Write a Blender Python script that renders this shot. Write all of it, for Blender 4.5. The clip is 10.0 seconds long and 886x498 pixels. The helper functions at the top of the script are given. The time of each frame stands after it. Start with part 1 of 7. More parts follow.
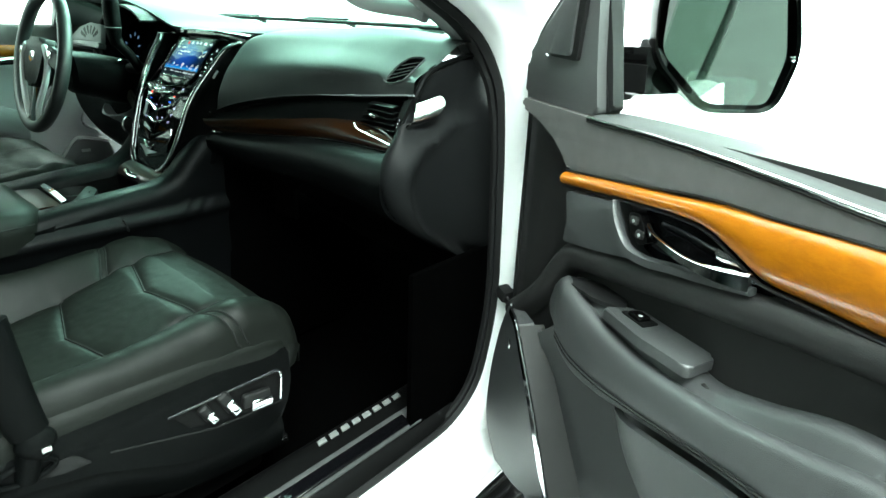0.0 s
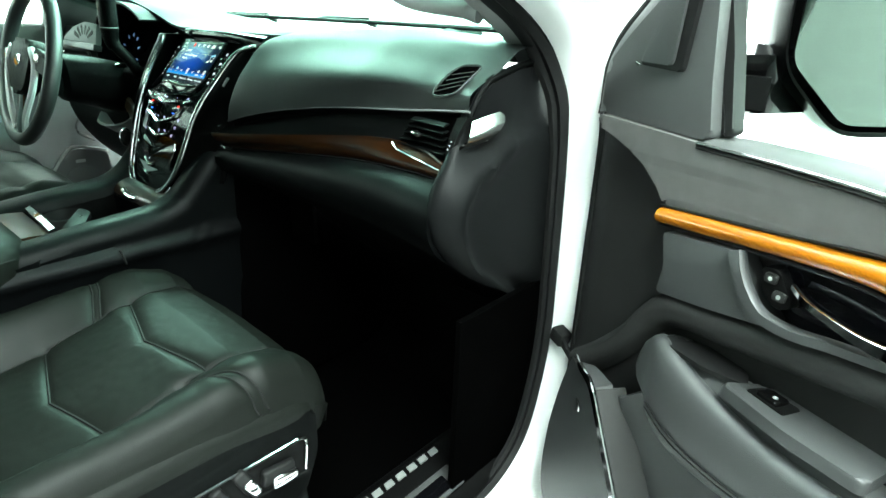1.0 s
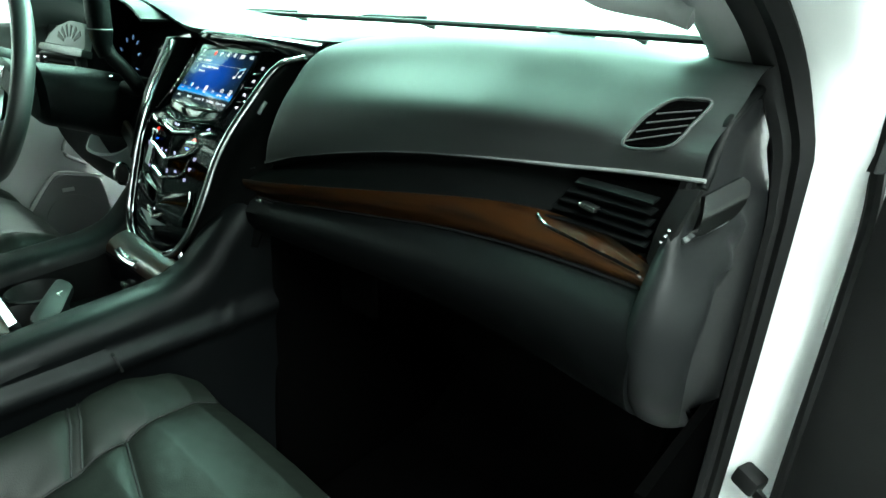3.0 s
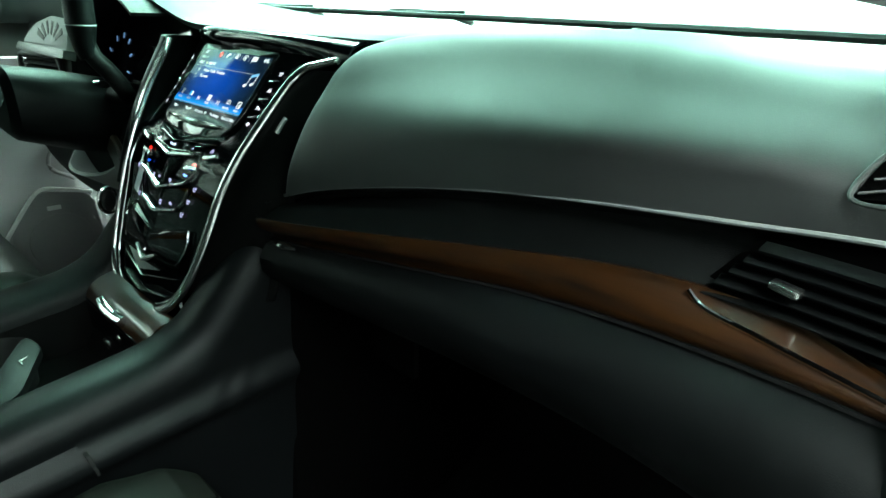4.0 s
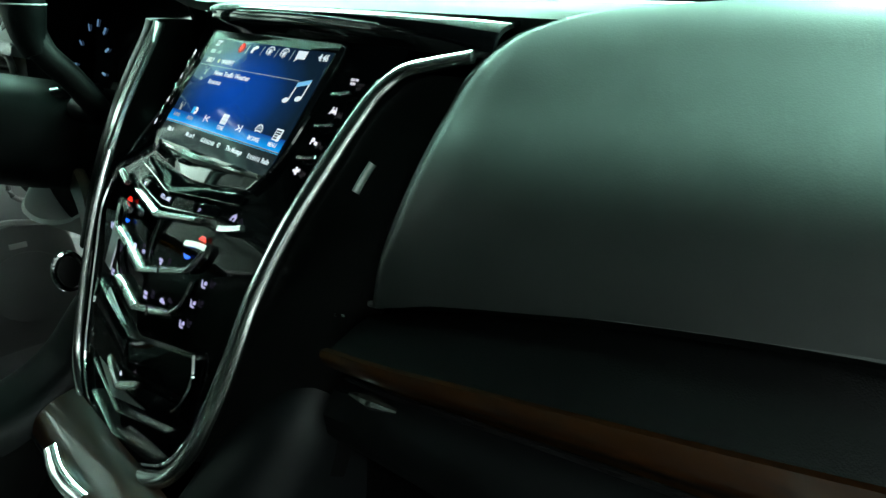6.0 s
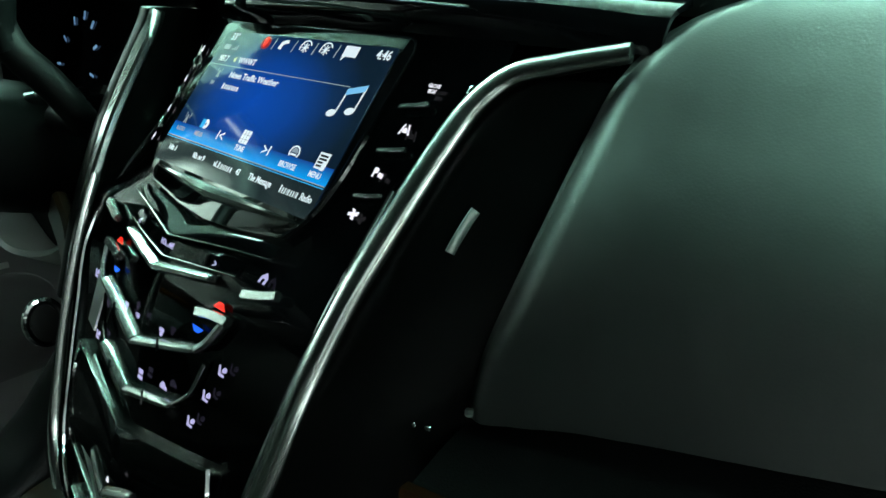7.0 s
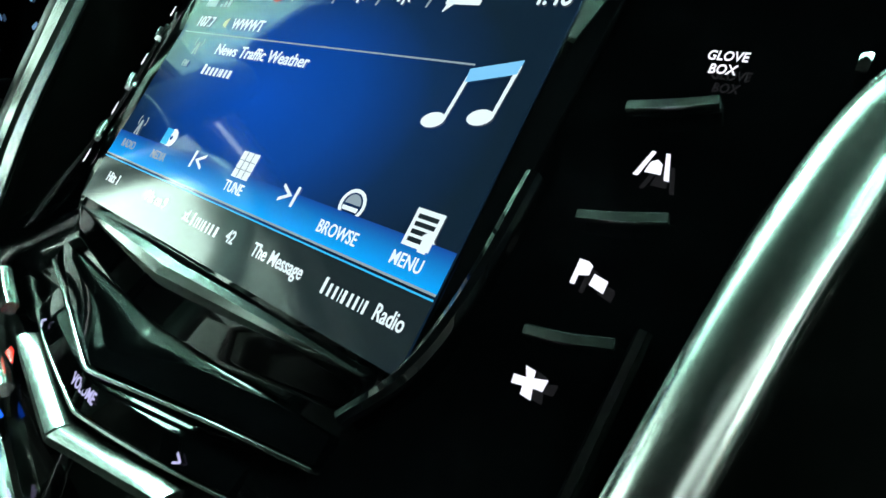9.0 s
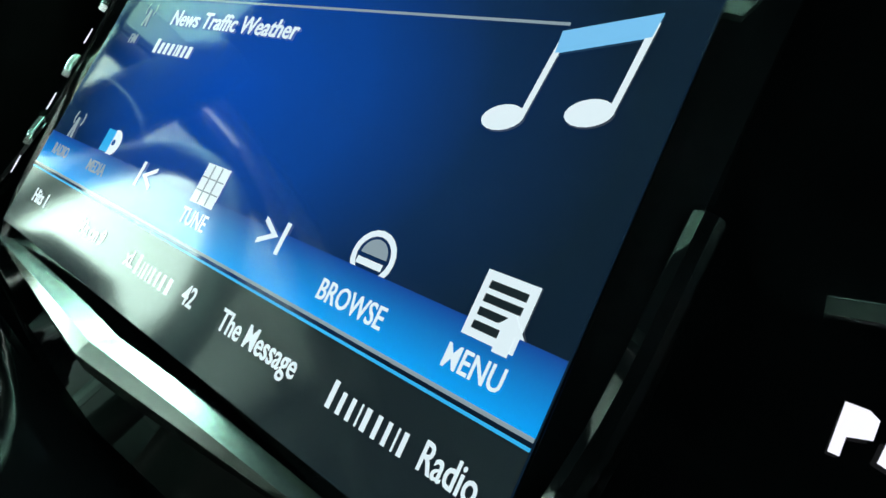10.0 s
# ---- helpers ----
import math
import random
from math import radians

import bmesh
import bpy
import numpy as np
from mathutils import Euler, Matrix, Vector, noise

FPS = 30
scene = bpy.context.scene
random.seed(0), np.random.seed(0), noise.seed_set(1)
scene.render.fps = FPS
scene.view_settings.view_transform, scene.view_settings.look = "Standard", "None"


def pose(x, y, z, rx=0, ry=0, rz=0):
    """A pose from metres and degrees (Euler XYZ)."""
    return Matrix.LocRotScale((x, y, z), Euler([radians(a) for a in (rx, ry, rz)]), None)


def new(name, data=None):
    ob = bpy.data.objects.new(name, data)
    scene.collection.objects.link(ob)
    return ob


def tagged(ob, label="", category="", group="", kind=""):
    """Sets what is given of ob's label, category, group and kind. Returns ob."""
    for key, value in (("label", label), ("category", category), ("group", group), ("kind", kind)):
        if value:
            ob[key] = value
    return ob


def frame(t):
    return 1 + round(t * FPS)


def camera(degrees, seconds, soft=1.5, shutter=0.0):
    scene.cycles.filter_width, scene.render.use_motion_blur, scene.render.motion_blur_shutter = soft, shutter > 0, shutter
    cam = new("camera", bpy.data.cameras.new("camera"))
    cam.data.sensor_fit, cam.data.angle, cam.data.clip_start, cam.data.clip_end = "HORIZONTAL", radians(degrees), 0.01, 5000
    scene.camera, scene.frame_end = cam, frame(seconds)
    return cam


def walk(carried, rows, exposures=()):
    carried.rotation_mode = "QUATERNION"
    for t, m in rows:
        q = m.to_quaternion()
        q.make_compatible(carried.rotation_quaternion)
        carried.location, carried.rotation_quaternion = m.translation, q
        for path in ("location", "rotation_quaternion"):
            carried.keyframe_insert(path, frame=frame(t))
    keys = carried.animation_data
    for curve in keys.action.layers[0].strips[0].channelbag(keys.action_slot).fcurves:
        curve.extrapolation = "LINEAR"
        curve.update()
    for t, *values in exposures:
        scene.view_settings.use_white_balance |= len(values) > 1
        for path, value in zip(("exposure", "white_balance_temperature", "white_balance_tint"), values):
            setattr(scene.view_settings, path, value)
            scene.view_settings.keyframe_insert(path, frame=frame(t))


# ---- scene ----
cam = camera(75.81, 10.0)
ROWS = [
    (0.0, 1.5163, -0.7536, 1.4235, 67.90, -2.14, 41.54),
    (0.5, 1.4203, -0.7135, 1.4195, 67.86, -2.17, 41.58),
    (1.0, 1.3260, -0.6744, 1.4226, 67.75, -2.19, 41.55),
    (1.5, 1.2295, -0.6357, 1.4283, 67.69, -2.25, 41.51),
    (2.0, 1.1317, -0.5993, 1.4296, 67.70, -2.35, 41.56),
    (2.5, 1.0365, -0.5630, 1.4249, 67.60, -2.40, 41.48),
    (4.0, 0.7503, -0.4212, 1.4056, 67.43, -2.35, 41.88),
    (4.5, 0.6607, -0.3760, 1.3996, 67.35, -2.28, 41.94),
    (5.0, 0.5815, -0.3403, 1.3872, 67.32, -2.30, 41.89),
    (5.5, 0.5095, -0.3078, 1.3824, 66.86, -2.02, 41.72),
    (7.0, 0.3174, -0.2285, 1.3659, 66.80, -1.99, 41.25),
    (7.5, 0.2708, -0.2042, 1.3579, 66.80, -1.95, 40.92),
    (8.0, 0.2280, -0.1801, 1.3508, 66.95, -2.10, 40.56),
    (8.5, 0.1905, -0.1587, 1.3422, 67.22, -2.43, 40.44),
    (9.0, 0.1586, -0.1392, 1.3354, 67.11, -2.43, 40.53),
    (9.5, 0.1301, -0.1183, 1.3279, 66.60, -2.17, 40.33),
    (10.0, 0.1120, -0.1028, 1.3276, 65.12, -1.28, 40.16),
]
walk(cam, [(t, pose(x, y, z, rx, ry, rz)) for t, x, y, z, rx, ry, rz in ROWS],
     exposures=((0.0, 0.0), (1.0, 0.30), (2.5, 0.38), (4.0, 0.32), (5.5, 0.05), (7.0, 0.0), (8.4, 0.05), (9.1, 0.22), (10.0, 0.0)))

# ---- light ----
world = bpy.data.worlds.new("studio_air")
scene.world = world
world.use_nodes = True
world.node_tree.nodes["Background"].inputs[0].default_value = (0.9, 1.0, 0.97, 1)
world.node_tree.nodes["Background"].inputs[1].default_value = 0.05
scene.view_settings.exposure = 0.0

LAMP_WATTS = 900.0


def unseen_lamp(at, turn, sx, sy, watts):
    data = bpy.data.lights.new("unseen_lamp", "AREA")
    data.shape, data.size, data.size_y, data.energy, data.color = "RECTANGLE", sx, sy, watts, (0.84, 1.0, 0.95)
    ob = new("unseen_lamp", data)
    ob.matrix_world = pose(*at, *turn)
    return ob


# added lamps, none in view: ceiling panels, and upright soft panels on both sides
for lx, ly, power in ((-2.6, 1.2, 1.0), (-2.6, 4.0, 1.0), (0.4, 3.6, 1.6), (3.0, 3.4, 1.6), (0.9, 1.5, 0.3), (2.3, -1.0, 0.45), (-2.2, -3.3, 0.35)):
    unseen_lamp((lx, ly, 3.33), (0, 0, 0), 1.2, 1.8, LAMP_WATTS * power)
# upright panel added for the white reflection in the display
unseen_lamp((-4.85, -2.5, 2.45), (0, -90, 0), 1.5, 1.4, LAMP_WATTS * 0.075)
# wide softbox added as unseen fill, high up beyond the open door
unseen_lamp((5.2, 0.3, 2.75), (0, 72, 0), 1.4, 3.0, LAMP_WATTS * 0.14)


# ---- materials ----
def material(name, colour, rough=0.5, metal=0.0, spec=0.5, coat=0.0, bump=0.0, scale=400.0, vary=0.0, vscale=6.0, stretch=(1, 1, 1), emit=None, power=0.0,
             rough_vary=0.0, detail=4.0):
    m = bpy.data.materials.new(name)
    m.use_nodes = True
    nt = m.node_tree
    b = nt.nodes["Principled BSDF"]
    b.inputs["Base Color"].default_value = (*colour, 1)
    b.inputs["Roughness"].default_value = rough
    b.inputs["Metallic"].default_value = metal
    b.inputs["Specular IOR Level"].default_value = spec
    b.inputs["Coat Weight"].default_value = coat
    b.inputs["Coat Roughness"].default_value = 0.04
    tc = nt.nodes.new("ShaderNodeTexCoord")
    mp = nt.nodes.new("ShaderNodeMapping")
    mp.inputs["Scale"].default_value = stretch
    nt.links.new(tc.outputs["Object"], mp.inputs["Vector"])
    if vary or rough_vary:
        n = nt.nodes.new("ShaderNodeTexNoise")
        n.inputs["Scale"].default_value, n.inputs["Detail"].default_value = vscale, 6
        nt.links.new(mp.outputs[0], n.inputs["Vector"])
        if vary:
            mix = nt.nodes.new("ShaderNodeMix")
            mix.data_type = "RGBA"
            mix.inputs["A"].default_value = (*[c * (1 - vary) for c in colour], 1)
            mix.inputs["B"].default_value = (*[min(1, c * (1 + vary)) for c in colour], 1)
            nt.links.new(n.outputs["Fac"], mix.inputs["Factor"])
            nt.links.new(mix.outputs["Result"], b.inputs["Base Color"])
        if rough_vary:
            mr = nt.nodes.new("ShaderNodeMapRange")
            mr.inputs["To Min"].default_value, mr.inputs["To Max"].default_value = max(0, rough - rough_vary), min(1, rough + rough_vary)
            nt.links.new(n.outputs["Fac"], mr.inputs["Value"])
            nt.links.new(mr.outputs["Result"], b.inputs["Roughness"])
    if bump:
        v = nt.nodes.new("ShaderNodeTexVoronoi" if scale > 150 else "ShaderNodeTexNoise")
        v.inputs["Scale"].default_value = scale
        nt.links.new(mp.outputs[0], v.inputs["Vector"])
        bp = nt.nodes.new("ShaderNodeBump")
        bp.inputs["Strength"].default_value, bp.inputs["Distance"].default_value = bump, 0.001
        nt.links.new(v.outputs[0], bp.inputs["Height"])
        nt.links.new(bp.outputs["Normal"], b.inputs["Normal"])
    if emit:
        b.inputs["Emission Color"].default_value = (*emit, 1)
        b.inputs["Emission Strength"].default_value = power
    return m


def wood(name, dark, light, turn, gloss=1.0, spec=0.5):
    m = material(name, light, 0.30, coat=gloss, spec=spec)
    nt = m.node_tree
    b = nt.nodes["Principled BSDF"]
    tc = nt.nodes.new("ShaderNodeTexCoord")
    mp = nt.nodes.new("ShaderNodeMapping")
    mp.inputs["Rotation"].default_value = (0, radians(4), radians(turn))
    mp.inputs["Scale"].default_value = (1.4, 26, 26)
    n1 = nt.nodes.new("ShaderNodeTexNoise")
    n1.inputs["Scale"].default_value, n1.inputs["Detail"].default_value, n1.inputs["Distortion"].default_value = 4.0, 8, 0.6
    n2 = nt.nodes.new("ShaderNodeTexNoise")
    n2.inputs["Scale"].default_value, n2.inputs["Detail"].default_value = 22.0, 4
    add = nt.nodes.new("ShaderNodeMath")
    add.operation = "MULTIPLY_ADD"
    add.inputs[1].default_value = 0.35
    ramp = nt.nodes.new("ShaderNodeValToRGB")
    ramp.color_ramp.elements[0].position, ramp.color_ramp.elements[0].color = 0.40, (*dark, 1)
    ramp.color_ramp.elements[1].position, ramp.color_ramp.elements[1].color = 0.85, (*light, 1)
    nt.links.new(tc.outputs["Object"], mp.inputs[0])
    nt.links.new(mp.outputs[0], n1.inputs["Vector"])
    nt.links.new(mp.outputs[0], n2.inputs["Vector"])
    nt.links.new(n2.outputs["Fac"], add.inputs[0])
    nt.links.new(n1.outputs["Fac"], add.inputs[2])
    nt.links.new(add.outputs[0], ramp.inputs[0])
    nt.links.new(ramp.outputs[0], b.inputs["Base Color"])
    return m


def pane_material(name, tint, gloss=0.06):
    m = bpy.data.materials.new(name)
    m.use_nodes = True
    nt = m.node_tree
    nt.nodes.remove(nt.nodes["Principled BSDF"])
    out = nt.nodes["Material Output"]
    tr = nt.nodes.new("ShaderNodeBsdfTransparent")
    tr.inputs[0].default_value = (*tint, 1)
    gl = nt.nodes.new("ShaderNodeBsdfGlossy")
    gl.inputs["Roughness"].default_value = 0.02
    mix = nt.nodes.new("ShaderNodeMixShader")
    mix.inputs[0].default_value = gloss
    nt.links.new(tr.outputs[0], mix.inputs[1])
    nt.links.new(gl.outputs[0], mix.inputs[2])
    nt.links.new(mix.outputs[0], out.inputs[0])
    return m


LEATHER = material("black_leather", (0.0048, 0.0063, 0.0060), 0.53, spec=1.0, bump=0.045, scale=900, vary=0.25, vscale=9, rough_vary=0.06)
SEAT_LEATHER = material("seat_leather", (0.0046, 0.0054, 0.0045), 0.48, spec=0.11, bump=0.18, scale=700, vary=0.3, vscale=7, rough_vary=0.08)
SOFT = material("soft_plastic", (0.0014, 0.0017, 0.0017), 0.5, spec=0.05, bump=0.2, scale=1100, vary=0.2, vscale=8)
DARK_TRIM = material("dark_trim", (0.0025, 0.0025, 0.0025), 0.5, spec=0.08, bump=0.2, scale=1000, vary=0.2, vscale=10)
DOOR_GREY = material("charcoal_door_trim", (0.038, 0.0392, 0.0396), 0.42, spec=0.5, bump=0.25, scale=900, vary=0.12, vscale=6)
END_GREY = material("dark_end_trim", (0.0040, 0.0043, 0.0045), 0.5, spec=0.085, bump=0.10, scale=900, vary=0.12, vscale=6)
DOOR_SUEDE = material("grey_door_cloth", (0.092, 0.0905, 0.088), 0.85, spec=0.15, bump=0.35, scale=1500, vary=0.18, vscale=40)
DOOR_BLACK = material("black_door_trim", (0.0165, 0.0163, 0.016), 0.55, spec=0.25, bump=0.3, scale=1000, vary=0.2, vscale=12)
PIANO = material("piano_black", (0.002, 0.002, 0.0025), 0.04, spec=0.22, rough_vary=0.02, vscale=30)
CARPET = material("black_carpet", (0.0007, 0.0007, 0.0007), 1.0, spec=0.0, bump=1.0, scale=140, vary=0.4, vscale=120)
CHROME = material("chrome", (0.86, 0.87, 0.88), 0.09, metal=1.0, rough_vary=0.03, vscale=40)
SATIN = material("satin_chrome", (0.47, 0.475, 0.465), 0.23, metal=1.0, rough_vary=0.05, vscale=60)
RUBBER = material("black_rubber", (0.006, 0.006, 0.006), 0.6, spec=0.2, vary=0.2, vscale=30)
PAINT = material("white_paint", (0.80, 0.82, 0.81), 0.3, spec=0.5, coat=0.7, vary=0.02, vscale=3)
HEADLINER = material("dark_headliner", (0.012, 0.012, 0.012), 0.9, spec=0.1, bump=0.4, scale=1400, vary=0.08, vscale=20)
PILLAR = material("grey_pillar_cloth", (0.25, 0.255, 0.255), 0.85, spec=0.15, bump=0.4, scale=1400, vary=0.08, vscale=20)
THREAD = material("grey_thread", (0.28, 0.30, 0.29), 0.7, vary=0.2, vscale=300)
WELT = material("grey_welt", (0.11, 0.118, 0.115), 0.7, vary=0.2, vscale=300)
# the door's wood again for the dashboard, shade put into its colour
SHADED_WOOD = wood("shaded_glossy_wood", (0.0025, 0.0009, 0.0003), (0.0145, 0.0046, 0.0006), 0, 0.3, 0.25)
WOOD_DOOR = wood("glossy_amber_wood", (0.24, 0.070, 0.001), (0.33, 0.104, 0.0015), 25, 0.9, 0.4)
STUDIO = material("white_wall_paint", (0.86, 0.88, 0.87), 0.8, spec=0.2, vary=0.03, vscale=0.8, bump=0.1, scale=60)
FLOOR = material("pale_floor_paint", (0.32, 0.33, 0.325), 0.35, spec=0.4, vary=0.04, vscale=1.2)
MIRROR = material("mirror_silver", (0.80, 0.88, 0.83), 0.01, metal=1.0)
WINDSCREEN = pane_material("green_windscreen_glass", (0.66, 0.87, 0.80))
# two dark cloths for walls added to cut light from behind
LIGHT_CUT_DARK = material("dark_light_cut", (0.05, 0.052, 0.051), 0.85, spec=0.05, vary=0.1, vscale=2.0, bump=0.3, scale=30)
LIGHT_CUT_GREY = material("grey_light_cut", (0.11, 0.115, 0.112), 0.85, spec=0.1, vary=0.12, vscale=1.5, bump=0.3, scale=30)
TOP_LEATHER = material("matte_top_leather", (0.005, 0.0075, 0.0068), 0.66, spec=0.5, bump=0.06, scale=900, vary=0.2, vscale=9)
SATIN_BLACK = material("satin_black_plastic", (0.0012, 0.0012, 0.0012), 0.30, spec=0.06)
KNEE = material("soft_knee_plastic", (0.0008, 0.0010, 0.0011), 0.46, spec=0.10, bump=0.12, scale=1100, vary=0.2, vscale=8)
CONSOLE = material("soft_console_plastic", (0.0016, 0.0019, 0.0021), 0.45, spec=0.08, bump=0.12, scale=1100, vary=0.2, vscale=8)
GRILLE = material("dark_grey_mesh", (0.045, 0.046, 0.046), 0.6, spec=0.2, bump=0.5, scale=900)
SILVER = material("polished_silver_plate", (0.55, 0.56, 0.555), 0.13, metal=1.0, rough_vary=0.04, vscale=40)
DOOR_LOW = material("dark_lower_door_trim", (0.032, 0.033, 0.033), 0.5, spec=0.4, bump=0.25, scale=900, vary=0.14, vscale=7)
# driver's door trim, its colour lightened in place of missing light
FAR_LIT = material("brightened_door_trim", (0.34, 0.345, 0.345), 0.7, spec=0.2, bump=0.3, scale=900, vary=0.08, vscale=8)
FAR_LIT_MID = material("brightened_mid_door_trim", (0.24, 0.245, 0.245), 0.6, spec=0.3, bump=0.3, scale=900, vary=0.1, vscale=8)
SAIL = material("dark_sail_trim", (0.055, 0.056, 0.056), 0.5, spec=0.35, bump=0.25, scale=900, vary=0.1, vscale=6)
SILLPAD = material("soft_sill_padding", (0.055, 0.058, 0.058), 0.7, spec=0.2, bump=0.2, scale=900, vary=0.08, vscale=6)
POST = material("black_post_film", (0.012, 0.012, 0.012), 0.4, spec=0.2)
# pale metal standing for reflections in the stack's black gloss
REFLECTION_METAL = material("reflection_metal", (0.72, 0.725, 0.72), 0.32, metal=1.0, rough_vary=0.04, vscale=30)
SILVER_TAB = material("dull_tab_metal", (0.22, 0.225, 0.22), 0.35, metal=0.8, rough_vary=0.08, vscale=200)
KEYTOP = material("silver_key_metal", (0.62, 0.63, 0.63), 0.22, metal=1.0, rough_vary=0.05, vscale=60)
# pale silver, hardly metal: a chrome's bright reflection put into the colour
SHEEN_SILVER = material("sheen_silver", (0.72, 0.73, 0.72), 0.4, metal=0.1, vary=0.05, vscale=40)
BADGE = material("pale_badge_metal", (0.20, 0.205, 0.20), 0.5, metal=0.3)
SIDE_GLASS = pane_material("side_glass", (0.80, 0.88, 0.84), 0.006)
GLASS_BLACK = material("black_gloss_plastic", (0.003, 0.003, 0.003), 0.10, spec=0.3)
NEEDLE = material("gauge_print", (0.3, 0.4, 0.5), 0.5, emit=(0.25, 0.5, 0.9), power=0.35)


# ---- mesh helpers ----
WORLD_OF = {}


def root(name, at, label, category, group="", kind=""):
    ob = new(name)
    ob.location = at
    WORLD_OF[ob] = Matrix.Translation(at)
    return tagged(ob, label, category, group, kind)


def attach(ob, parent):
    if parent is not None:
        ob.parent = parent
        ob.matrix_parent_inverse = WORLD_OF.get(parent, Matrix.Identity(4)).inverted()
    return ob


def part(name, bm, mat, parent=None, label="", smooth=True):
    me = bpy.data.meshes.new(name)
    bmesh.ops.recalc_face_normals(bm, faces=bm.faces)
    bm.to_mesh(me)
    bm.free()
    me.materials.append(mat)
    if smooth:
        me.polygons.foreach_set("use_smooth", [True] * len(me.polygons))
        me.set_sharp_from_angle(angle=radians(38))
    ob = attach(new(name, me), parent)
    return tagged(ob, label)


def spline(pts, n, closed=False):
    """Points evenly spread along a smooth curve through pts."""
    p = [Vector(q) for q in pts]
    if len(p) == 2 and not closed:
        return [p[0].lerp(p[1], i / (n - 1)) for i in range(n)]
    fine = []
    m = len(p)
    for i in range(m if closed else m - 1):
        if closed:
            a, b, c, d = p[i - 1], p[i], p[(i + 1) % m], p[(i + 2) % m]
        else:
            b, c = p[i], p[i + 1]
            a = p[i - 1] if i else b * 2 - c
            d = p[i + 2] if i + 2 < m else c * 2 - b
        ta, tb = (b - a).length ** 0.5 + 1e-9, (c - b).length ** 0.5 + 1e-9
        tc = (d - c).length ** 0.5 + 1e-9
        m1 = (b - a) / ta - (c - a) / (ta + tb) + (c - b) / tb
        m2 = (c - b) / tb - (d - b) / (tb + tc) + (d - c) / tc
        m1, m2 = m1 * tb, m2 * tb
        for k in range(12):
            t = k / 12
            fine.append(b * (2 * t ** 3 - 3 * t ** 2 + 1) + m1 * (t ** 3 - 2 * t ** 2 + t) + c * (3 * t ** 2 - 2 * t ** 3) + m2 * (t ** 3 - t ** 2))
    fine.append(p[0].copy() if closed else p[-1])
    s = [0.0]
    for a, b in zip(fine, fine[1:]):
        s.append(s[-1] + (b - a).length)
    res, j = [], 0
    count = n if closed else n - 1
    for i in range(n):
        want = s[-1] * i / count
        while j < len(s) - 2 and s[j + 1] < want:
            j += 1
        f = (want - s[j]) / max(1e-12, s[j + 1] - s[j])
        res.append(fine[j].lerp(fine[j + 1], min(1, f)))
    return res


def grid_bm(rows, close_u=False, close_v=False):
    bm = bmesh.new()
    vs = [[bm.verts.new(p) for p in r] for r in rows]
    nu, nv = len(vs), len(vs[0])
    for i in range(nu if close_u else nu - 1):
        for j in range(nv if close_v else nv - 1):
            q = [vs[i][j], vs[(i + 1) % nu][j], vs[(i + 1) % nu][(j + 1) % nv], vs[i][(j + 1) % nv]]
            bm.faces.new(q)
    return bm, vs


def surf(name, secs, mat, parent=None, nu=28, nv=24, thick=0.004, away=(0, 0, -1), label=""):
    """A smooth skin through the sections, with thickness grown towards the direction `away`."""
    rows = [spline(s, nv) for s in secs]
    cols = [spline([r[j] for r in rows], nu) for j in range(nv)]
    rows = [[cols[j][i] for j in range(nv)] for i in range(nu)]
    bm, vs = grid_bm(rows)
    bm.normal_update()
    away = Vector(away)
    sign = 1 if sum(v.normal.dot(away) for r in vs for v in r) > 0 else -1
    back = [v.co + v.normal * (sign * thick) for r in vs for v in r]
    nvv = len(vs[0])
    bk = [[bm.verts.new(back[i * nvv + j]) for j in range(nvv)] for i in range(len(vs))]
    for i in range(len(vs) - 1):
        for j in range(nvv - 1):
            bm.faces.new((bk[i][j], bk[i][j + 1], bk[i + 1][j + 1], bk[i + 1][j]))
    edge = [(i, 0) for i in range(len(vs))] + [(len(vs) - 1, j) for j in range(1, nvv)] + [(i, nvv - 1) for i in range(len(vs) - 2, -1, -1)] + [(0, j) for j in range(nvv - 2, 0, -1)]
    for (a, b), (c, d) in zip(edge, edge[1:] + edge[:1]):
        bm.faces.new((vs[a][b], vs[c][d], bk[c][d], bk[a][b]))
    return part(name, bm, mat, parent, label)


def tube(name, path, r, mat, parent=None, n=48, seg=10, closed=False, up=(0, 0, 1), flat=1.0, taper=None, label="", corner=False):
    """A round or flattened bar along a path; flat scales its thickness across `up`."""
    pts = [Vector(p) for p in path] if corner else spline(path, n, closed)
    n = len(pts)
    rows = []
    up = Vector(up)
    for i, p in enumerate(pts):
        a = pts[i - 1] if (i or closed) else p
        b = pts[(i + 1) % n] if (i < n - 1 or closed) else p
        t = (b - a).normalized()
        s = t.cross(up).normalized()
        w = s.cross(t)
        k = r * (taper(i / (n - 1)) if taper else 1)
        rows.append([p + s * (k * math.cos(2 * math.pi * j / seg)) + w * (k * flat * math.sin(2 * math.pi * j / seg)) for j in range(seg)])
    bm, vs = grid_bm(rows, close_u=closed, close_v=True)
    if not closed:
        bm.faces.new(list(reversed(vs[0])))
        bm.faces.new(vs[-1])
    return part(name, bm, mat, parent, label)


